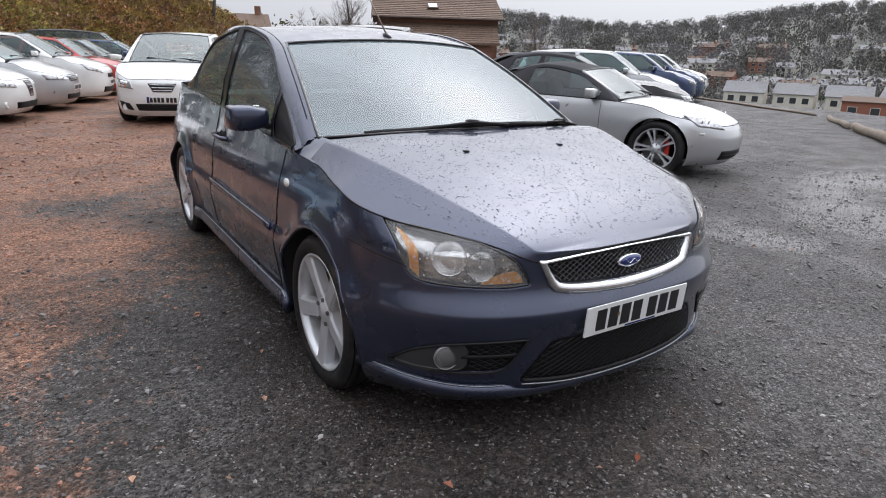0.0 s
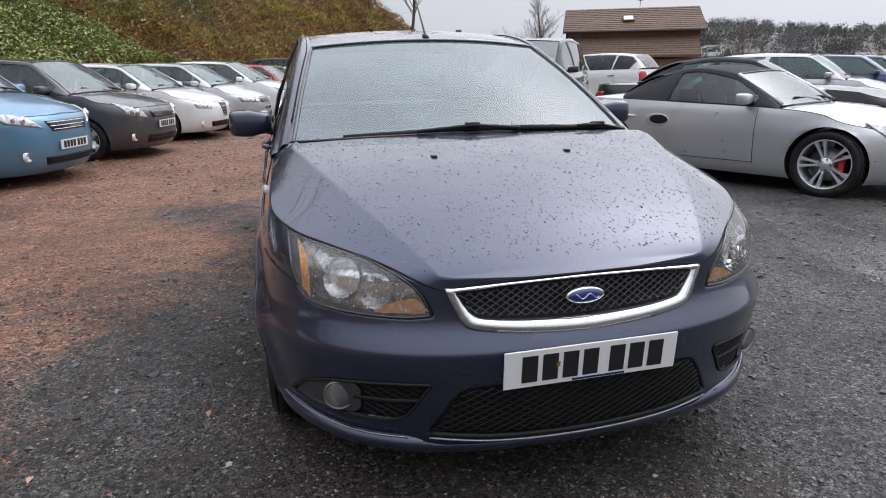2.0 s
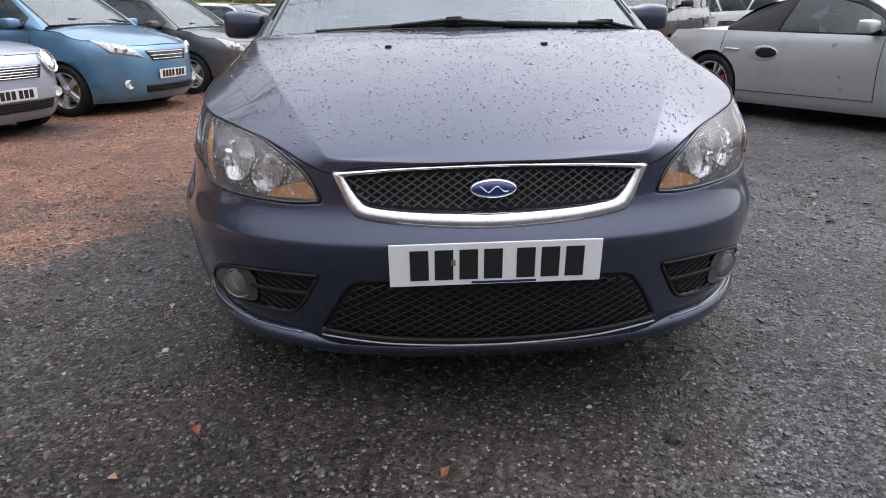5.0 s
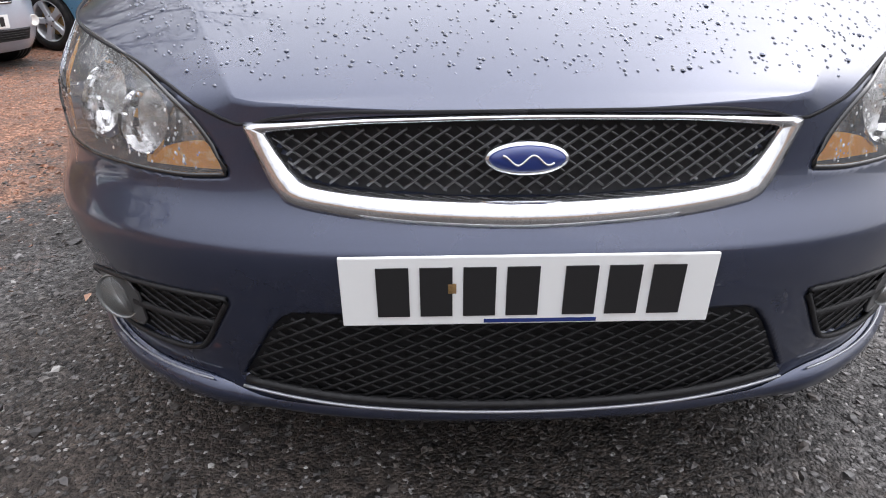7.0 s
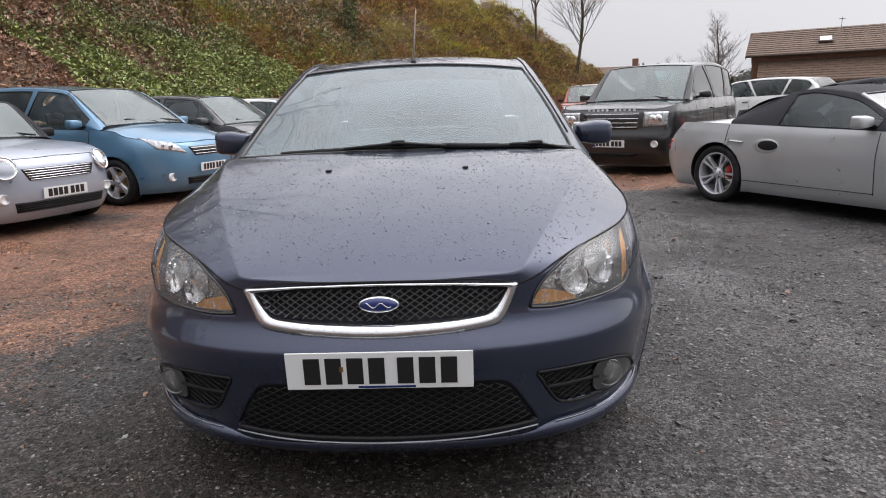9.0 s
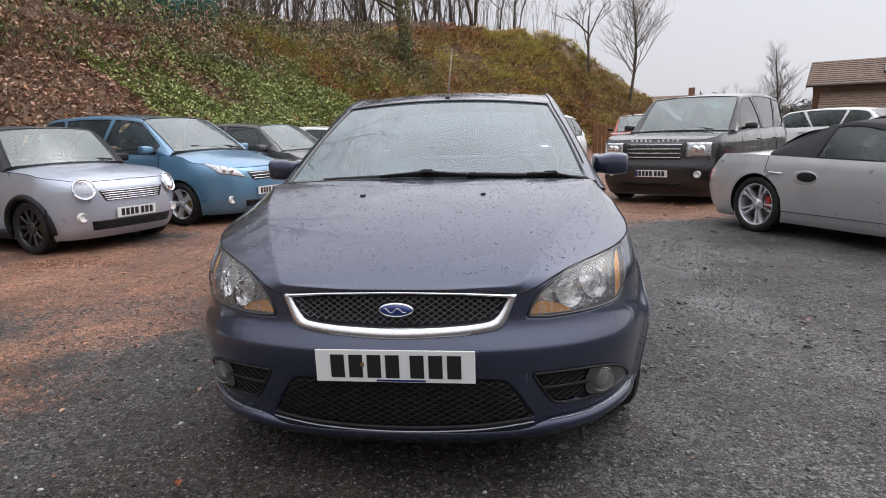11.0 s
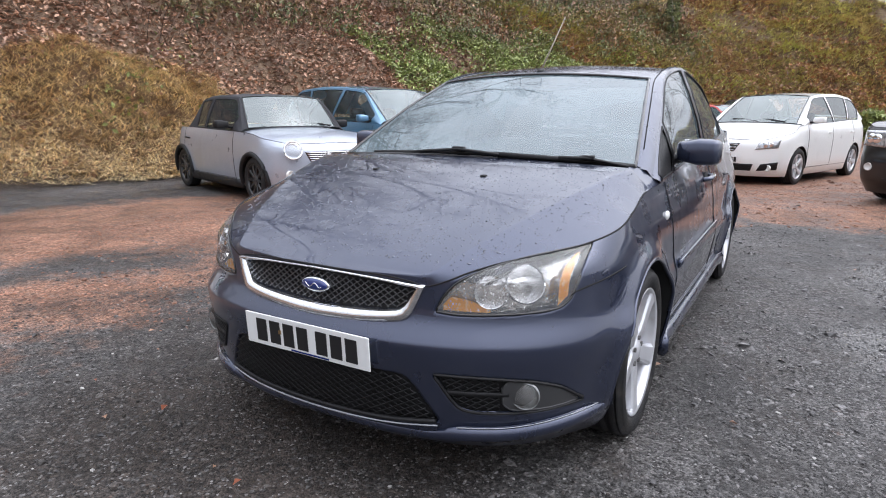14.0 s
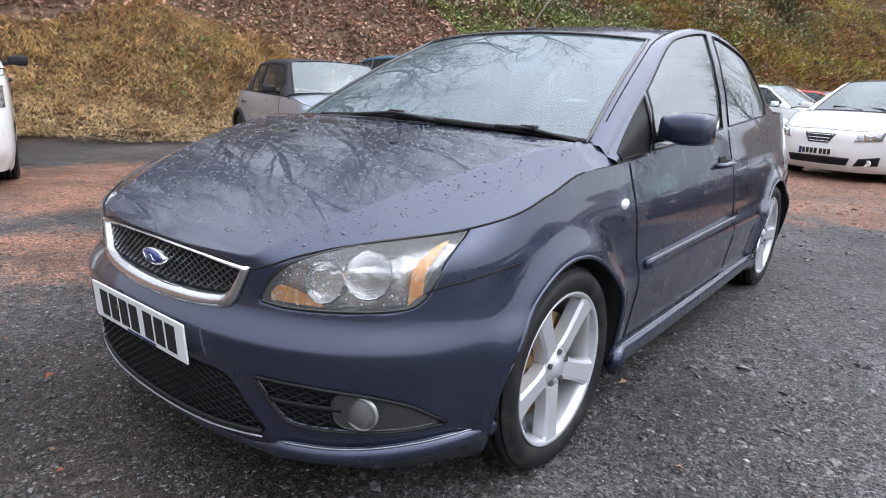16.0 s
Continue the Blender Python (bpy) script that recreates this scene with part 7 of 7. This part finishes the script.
# ---- green netting, fence, log, yard edge ----
M_NET = mat("green_netting", (0.035, 0.17, 0.13), 0.7, random=0.2)
M_FENCE = mat("brown_fence_board", (0.24, 0.105, 0.05), 0.7, grain=(20, (0.15, 0.07, 0.035), 0.4, 0.6), random=-0.2)
M_LOG = mat("weathered_log", (0.24, 0.20, 0.16), 0.8, grain=(6, (0.20, 0.15, 0.11), 0.4, 0.65), bump=0.4, bump_scale=25)
net = tagged(new("netting_fence"), "green netting fence among the brambles", "fence")
for k in range(6):
    p = on_bank(10.5 + k * 1.2, 8.6)
    mesh_ob("post", *tube([(p[0], p[1], p[2] - 0.2), (p[0], p[1], p[2] + 2.1)], 0.04, 6), M_BARK, net)
pieces = []
for k in range(61):
    p = on_bank(10.5 + k * 0.1, 8.58)
    pieces.append(tube([(p[0], p[1], p[2] + 0.1), (p[0], p[1], p[2] + 1.95)], (0.03, 0.006), 3))
for z in np.arange(0.1, 2.0, 0.09):
    pieces.append(tube([tuple(on_bank(10.5 + k * 0.6, 8.58) + np.array((0, 0, z))) for k in range(11)], (0.006, 0.024), 3))
mesh_ob("net", *join(*pieces), M_NET, net, "green mesh netting")
fence = tagged(new("board_fence"), "brown close-board fence at the end of the bank", "fence")
for k in range(10):
    x, y = 4.7 + k * 0.19, 31.0 - k * 0.06
    part("board", box(x, y, 0.75, 0.17, 0.025, 1.5, 0.004, (0, 0, -18)), M_FENCE, fence, smooth=False)
for x, y in ((4.6, 31.1), (6.5, 30.5)):
    part("post", box(x, y, 0.8, 0.1, 0.1, 1.6, 0.008), M_FENCE, fence, smooth=False)
for k, (a, b_, r) in enumerate((((10.3, 3.35), (12.3, 4.95), 0.10), ((12.5, 5.15), (14.3, 6.5), 0.07))):
    pts = [(a[0] + (b_[0] - a[0]) * t, a[1] + (b_[1] - a[1]) * t + 0.03 * math.sin(t * 9 + k), r - 0.02 + 0.015 * math.sin(t * 7)) for t in np.linspace(0, 1, 12)]
    tagged(mesh_ob("log", *tube(pts, r, 10, taper=0.85), M_LOG), "pale weathered log lying at the yard's edge", "log")
kerb = [(15.2 + 5.0 * t, 7.3 + 11.0 * t, float(height(15.2 + 5.0 * t, 7.3 + 11.0 * t)) + 0.03) for t in np.linspace(0, 1, 14)]
tagged(mesh_ob("edging", *tube(kerb, (0.07, 0.035), 6), M_LOG), "pale low edging along the yard", "edging", kind="structure")


# ---- houses ----
M_BRICK = mat("brown_brick", (0.24, 0.115, 0.075), 0.8, grain=(30, (0.17, 0.08, 0.055), 0.4, 0.6), grain2=(1.2, (0.30, 0.17, 0.12), 0.5, 0.8))
M_TILE = mat("brown_roof_tile", (0.155, 0.095, 0.065), 0.75, grain=(6, (0.10, 0.07, 0.05), 0.4, 0.65), random=-0.12)
M_SLATE = mat("grey_slate", (0.20, 0.20, 0.21), 0.6, grain=(3, (0.13, 0.13, 0.135), 0.4, 0.65))
M_RENDER = mat("cream_render", (0.66, 0.63, 0.56), 0.8, grain=(1.0, (0.52, 0.49, 0.43), 0.5, 0.8))
M_REDBRICK = mat("red_brick", (0.34, 0.13, 0.085), 0.8, grain=(12, (0.24, 0.10, 0.07), 0.4, 0.6))
M_PANE = mat("dark_window", (0.045, 0.05, 0.058), 0.1, coat=0.5)
M_WOODDARK = mat("dark_barge_board", (0.07, 0.045, 0.035), 0.6)


def plain_house(name, label, x, y, z, turn, W, D, He, Hr, wall, roof, windows=((0.25, 0.3), (0.75, 0.3), (0.25, 0.72), (0.75, 0.72)), chimney=True, group=""):
    h = tagged(new(name), label, "house", group=group)
    v = [(-W / 2, 0, -3), (W / 2, 0, -3), (W / 2, D, -3), (-W / 2, D, -3), (-W / 2, 0, He), (W / 2, 0, He), (W / 2, D, He), (-W / 2, D, He), (-W / 2, D / 2, Hr), (W / 2, D / 2, Hr)]
    f = [(0, 1, 5, 4), (1, 2, 6, 9, 5), (2, 3, 7, 6), (3, 0, 4, 8, 7)]
    w = mesh_ob("wall", v, f, wall, h, smooth=False)
    o, t = 0.3, 0.12
    k = (Hr - He) / (D / 2)
    rv, rf = [], []
    for sgn in (0, 1):
        ye, ze = (-o, He - o * k) if sgn == 0 else (D + o, He - o * k)
        b = len(rv)
        rv += [(-W / 2 - o, ye, ze), (W / 2 + o, ye, ze), (W / 2 + o, D / 2, Hr), (-W / 2 - o, D / 2, Hr), (-W / 2 - o, ye, ze + t), (W / 2 + o, ye, ze + t), (W / 2 + o, D / 2, Hr + t), (-W / 2 - o, D / 2, Hr + t)]
        rf += [tuple(b + i for i in q) for q in ((0, 1, 2, 3), (4, 5, 6, 7), (0, 1, 5, 4), (1, 2, 6, 5), (3, 0, 4, 7))]
    mesh_ob("roof", rv, rf, roof, h, smooth=False)
    for u, q in windows:
        ww, wh = min(1.3, W * 0.16), He * 0.22
        wd = part("window", box((u - 0.5) * W, -0.02, q * He, ww + 0.16, 0.08, wh + 0.16), M_RENDER, h, smooth=False)
        part("pane", box((u - 0.5) * W, -0.07, q * He, ww, 0.03, wh), M_PANE, wd, smooth=False)
    if chimney:
        part("chimney", box(W * 0.38, D / 2, Hr + 0.3, 0.7, 0.6, 1.4, 0.03), wall, h, smooth=False)
    h.matrix_world = pose(x, y, z, 0, 0, turn)
    return h


def brown_house():
    """The house above the yard: a tiled upper roof, a lower skirt roof along the front, brown brick."""
    W, D = 8.6, 7.5
    h = tagged(new("house"), "brown brick house with two tiers of brown tiled roof", "house")
    v = [(-W / 2, 0, -2), (W / 2, 0, -2), (W / 2, D, -2), (-W / 2, D, -2), (-W / 2, 0, 4.25), (W / 2, 0, 4.25), (W / 2, D, 4.25), (-W / 2, D, 4.25), (-W / 2, D / 2, 5.75), (W / 2, D / 2, 5.75)]
    mesh_ob("wall", v, [(0, 1, 5, 4), (1, 2, 6, 9, 5), (2, 3, 7, 6), (3, 0, 4, 8, 7)], M_BRICK, h, smooth=False)

    def slope(name, x0, x1, y0, z0, y1, z1, rows):
        """A roof slope of overlapping courses of tiles."""
        base = mesh_ob(name, [(x0, y0, z0 - 0.1), (x1, y0, z0 - 0.1), (x1, y1, z1 - 0.1), (x0, y1, z1 - 0.1), (x0, y0, z0), (x1, y0, z0), (x1, y1, z1), (x0, y1, z1)],
                       [(0, 1, 2, 3), (4, 5, 6, 7), (0, 1, 5, 4), (1, 2, 6, 5), (2, 3, 7, 6), (3, 0, 4, 7)], M_TILE, h, smooth=False)
        for k in range(rows):
            t0, t1 = k / rows, (k + 1.15) / rows
            a = np.array((0, y0 + (y1 - y0) * t0, z0 + (z1 - z0) * t0 + 0.055))
            b = np.array((0, y0 + (y1 - y0) * min(t1, 1), z0 + (z1 - z0) * min(t1, 1) + 0.012))
            n = 40
            xs = np.linspace(x0, x1, n)
            vv = [p for i, x in enumerate(xs) for p in ((x, a[1], a[2] + 0.012 * (i % 2)), (x, b[1], b[2] + 0.012 * (i % 2)), (x, a[1], a[2] - 0.05))]
            ff = [q for i in range(n - 1) for q in ((3 * i, 3 * i + 3, 3 * i + 4, 3 * i + 1), (3 * i, 3 * i + 2, 3 * i + 5, 3 * i + 3))]
            mesh_ob("tile_course", vv, ff, M_TILE, base, smooth=False)
    slope("roof", -W / 2 - 0.35, W / 2 + 0.35, -0.4, 4.12, D / 2, 5.85, 12)
    slope("rear_roof", -W / 2 - 0.35, W / 2 + 0.35, D + 0.4, 4.12, D / 2, 5.85, 4)
    slope("skirt_roof", -W / 2 + 0.4, W / 2 - 0.1, -1.7, 2.45, -0.02, 3.75, 9)
    part("porch_wall", box(0, -0.7, 1.1, W - 1.2, 1.4, 2.3), M_BRICK, h, smooth=False)
    for sx in (-1, 1):
        mesh_ob("barge_board", *tube([(sx * (W / 2 + 0.37), -0.42, 4.0), (sx * (W / 2 + 0.37), D / 2, 5.76), (sx * (W / 2 + 0.37), D + 0.4, 4.0)], (0.03, 0.12), 4), M_WOODDARK, h)
    mesh_ob("gutter", *tube([(-W / 2 - 0.3, -0.46, 4.08), (W / 2 + 0.3, -0.46, 4.08)], 0.07, 8), M_WOODDARK, h)
    sk = part("skylight", box(-0.3, 1.3, 4.98, 0.8, 0.9, 0.1, 0.01, (22.5, 0, 0)), M_WOODDARK, h, smooth=False)
    part("pane", box(-0.3, 1.27, 5.04, 0.62, 0.72, 0.03, 0, (22.5, 0, 0)), M_WHITELENS, sk, smooth=False)
    mesh_ob("aerial", *tube([(0.6, D / 2, 5.8), (0.6, D / 2, 6.45)], 0.02, 5), M_WOODDARK, h)
    part("aerial_bar", box(0.6, D / 2, 6.35, 0.4, 0.03, 0.03), M_WOODDARK, h, smooth=False)
    for u, z in ((-2.6, 0.9), (2.2, 0.9)):
        wd = part("window", box(u, -1.41, z, 1.5, 0.06, 1.0), M_RENDER, h, smooth=False)
        part("pane", box(u, -1.45, z, 1.3, 0.03, 0.8), M_PANE, wd, smooth=False)
    h.matrix_world = pose(23.0, 38.4, float(height(23.0, 38.4)), 0, 0, -27)


brown_house()
plain_house("house", "distant brown house with a tall chimney", 18.6, 76, 0.6, -12, 8, 7, 2.6, 4.4, M_BRICK, M_TILE)


def polar(bearing, dist):
    x, y = dist * math.sin(radians(bearing)) - 1.7, dist * math.cos(radians(bearing)) - 1.36
    return x, y, float(height(x, y))


r_ = random.Random(9)
TOWN = [(57.6, 165, 8.6, M_RENDER), (61.2, 166, 8.4, M_RENDER), (64.9, 164, 8.6, M_RENDER), (68.3, 166, 8.4, M_RENDER), (68.2, 132, 17, M_REDBRICK), (60.8, 235, 22, M_RENDER), (68.5, 240, 22, M_RENDER), (48, 225, 22, M_REDBRICK), (51, 240, 22, M_RENDER), (45, 235, 16, M_RENDER)]
TOWN += [(r_.uniform(36, 72), r_.uniform(215, 330), r_.uniform(6, 11), r_.choice((M_RENDER, M_RENDER, M_REDBRICK))) for _ in range(64)]
for b_, dd, w, mt in TOWN:
    x, y, z = polar(b_, dd)
    z += 2.2 if dd < 140 else (2.2 if dd < 170 else 0)
    He, Hr = (6.2, 6.9) if dd < 140 else ((5.7, 7.9) if dd < 170 else (4.0, 5.6))
    plain_house("house", "cream rendered town house with a slate roof" if mt is M_RENDER else "red brick town house with a slate roof", x, y, z, -b_ + r_.uniform(-14, 14), w, 8, He, Hr, mt, M_SLATE if mt is M_RENDER else M_TILE,
                windows=[(u, q) for u in ((0.2, 0.5, 0.8) if w < 12 else (0.1, 0.3, 0.5, 0.7, 0.9)) for q in (0.27, 0.74)], group="houses across the valley")

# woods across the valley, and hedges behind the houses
# twigs greyed and paled: the colour carries the mist over the valley
M_FARWOOD = mat("misted_winter_wood", (0.185, 0.178, 0.178), 0.95, grain=(0.035, (0.12, 0.12, 0.105), 0.42, 0.58), random=0.05, spec=0.1)
M_EVERGREEN = mat("evergreen", (0.07, 0.10, 0.05), 0.8, random=0.4)
rng = np.random.default_rng(3)
P = []
for i in range(3000):
    b_ = rng.uniform(16, 78)
    dd = rng.uniform(185, 480) if b_ > 36 else rng.uniform(120, 480)
    if dd < 260 and rng.random() < 0.55:
        continue
    x, y = dd * math.sin(radians(b_)), dd * math.cos(radians(b_))
    tall = rng.uniform(4, 9) * (0.6 if dd < 130 else 1)
    m = 120
    u = rng.normal(0, 1, (m, 3))
    u /= np.linalg.norm(u, axis=1, keepdims=True)
    q = u * (rng.uniform(0.25, 1, (m, 1)) ** 0.5) * np.array((tall * 0.38, tall * 0.38, tall * 0.48)) + np.array((x, y, float(height(x, y)) + tall * 0.55))
    P.append(q)
P = np.concatenate(P)
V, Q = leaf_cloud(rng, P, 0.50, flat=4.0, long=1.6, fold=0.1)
fast_mesh("far_woods", V, Q, M_FARWOOD, "bare winter woods across the valley, mist greyed into their colour", "woods")
P = []
for i in range(260):
    b_, dd = rng.uniform(36, 75), rng.uniform(70, 260)
    x, y = dd * math.sin(radians(b_)), dd * math.cos(radians(b_))
    if 19 < b_ < 36 and dd < 60:
        continue
    tall = rng.uniform(1.5, 4)
    u = rng.normal(0, 1, (40, 3))
    P.append(u * np.array((tall * 0.4, tall * 0.4, tall * 0.25)) + np.array((x, y, float(height(x, y)) + tall * 0.4)))
P = np.concatenate(P)
V, Q = leaf_cloud(rng, P, 0.5, flat=2.0)
fast_mesh("evergreen_hedges", V, Q, M_EVERGREEN, "dark evergreen hedges and shrubs in the valley", "hedge")
# hedge below the distant house at the end of the yard
P = []
for i in range(70):
    b_ = rng.uniform(8.5, 23)
    dd = rng.uniform(44, 50)
    x, y = dd * math.sin(radians(b_)), dd * math.cos(radians(b_))
    P.append(rng.normal(0, 1, (60, 3)) * np.array((0.8, 0.8, 0.7)) + np.array((x, y, 1.2)))
P = np.concatenate(P)
P[:, 2] = np.maximum(P[:, 2], 0.05)
V, Q = leaf_cloud(rng, P, 0.22, flat=2.0)
fast_mesh("hedge", V, Q, M_BRAMBLE, "dark brown-green hedge at the end of the yard", "hedge")


# ---- loose stones, fallen leaves and twigs on the yard ----
M_DARKSTONE = mat("dark_wet_stone", (0.075, 0.066, 0.060), 0.33, grain=(60, (0.030, 0.027, 0.025), 0.4, 0.65), random=0.8)
M_STONE = mat("grey_stone", (0.125, 0.119, 0.115), 0.28, grain=(60, (0.045, 0.042, 0.042), 0.4, 0.65), random=0.75)
M_REDSTONE = mat("red_shale", (0.33, 0.17, 0.11), 0.6, grain=(60, (0.20, 0.10, 0.07), 0.4, 0.65), random=0.5)
M_PALESTONE = mat("pale_pebble", (0.36, 0.35, 0.33), 0.5, random=0.2)
M_FALLEN = mat("wet_fallen_leaf", (0.24, 0.075, 0.035), 0.4, random=0.4)


def stones(name, n, area, size, material, label, test=None, rough=0.35):
    x, y = rng.uniform(area[0], area[1], n), rng.uniform(area[2], area[3], n)
    if test is not None:
        k = test(x, y)
        x, y = x[k], y[k]
    n = len(x)
    dirs = np.array([(1, 0, 0), (0, 1, 0), (-1, 0, 0), (0, -1, 0), (0.5, 0.5, 1), (-0.5, 0.5, 1), (-0.5, -0.5, 1), (0.5, -0.5, 1)], float)
    t = rng.uniform(0, 6.28, n)
    c, s_ = np.cos(t)[:, None], np.sin(t)[:, None]
    D = dirs[None] * (1 + rng.uniform(-rough, rough, (n, 8, 3)))
    sz = (size * rng.lognormal(0, 0.42, n))[:, None]
    st = rng.uniform(0.6, 1.0, (n, 1))
    X, Y, Z = D[..., 0] * sz, D[..., 1] * sz * st, D[..., 2] * sz * rng.uniform(0.25, 0.6, (n, 1))
    V = np.stack([x[:, None] + X * c - Y * s_, y[:, None] + X * s_ + Y * c, height(x, y)[:, None] + Z], -1)
    q = np.array([(0, 1, 5, 4), (1, 2, 6, 5), (2, 3, 7, 6), (3, 0, 4, 7), (4, 5, 6, 7)])
    Q = (np.arange(n) * 8)[:, None, None] + q[None]
    fast_mesh(name, V.reshape(-1, 3), Q.reshape(-1, 4), material, label, "stones")


dark = lambda x, y: rng.uniform(0, 1, len(x)) > red_share(x, y) + 0.1
redt = lambda x, y: rng.uniform(0, 1, len(x)) < red_share(x, y) * 0.8
stones("gravel", 42000, (-3.2, 2.0, -1.6, 2.6), 0.0052, M_DARKSTONE, "loose dark wet crushed stone", lambda x, y: dark(x, y) & (x < 0.6 + rng.normal(0, 0.35, len(x))))
stones("gravel", 44000, (-0.3, 4.2, -1.6, 2.8), 0.0050, M_STONE, "loose grey crushed stone", lambda x, y: dark(x, y) & (x > 0.5 + rng.normal(0, 0.35, len(x))))
stones("gravel", 18000, (-6, 7, 1.0, 8.0), 0.0095, M_STONE, "loose dark grey crushed stone", dark)
stones("gravel", 32000, (-5, 0.5, 0.5, 9), 0.0075, M_REDSTONE, "loose red-brown shale", redt)
stones("gravel", 5000, (-6, 5, 5, 12), 0.016, M_REDSTONE, "loose red-brown shale", redt)
stones("pebble_scatter", 420, (-2.5, 3.5, -1.4, 3.0), 0.0055, M_PALESTONE, "scattered pale pebbles on the wet yard")
n = 70
x, y = rng.uniform(-4, 4, n), rng.uniform(-1.3, 6, n)
V, Q = leaf_cloud(rng, np.stack([x, y, height(x, y) + 0.010], 1), 0.019, flat=0.25, fold=0.35)
fast_mesh("fallen_leaves", V, Q, M_DEAD, "small brown leaves lying on the wet stone", "leaves")
for x, y, sz in ((-0.79, 0.016, 0.022), (-0.142, -0.19, 0.019), (-1.27, 0.02, 0.022), (2.6, 1.1, 0.024)):
    V, Q = leaf_cloud(np.random.default_rng(int(abs(x) * 100)), np.array([[x, y, float(height(x, y)) + 0.02]]), sz, flat=0.2, long=1.5, fold=0.4)
    fast_mesh("fallen_leaf", V, Q, M_FALLEN, "wet orange-brown leaf lying on the stones", "leaf", kind="thing")
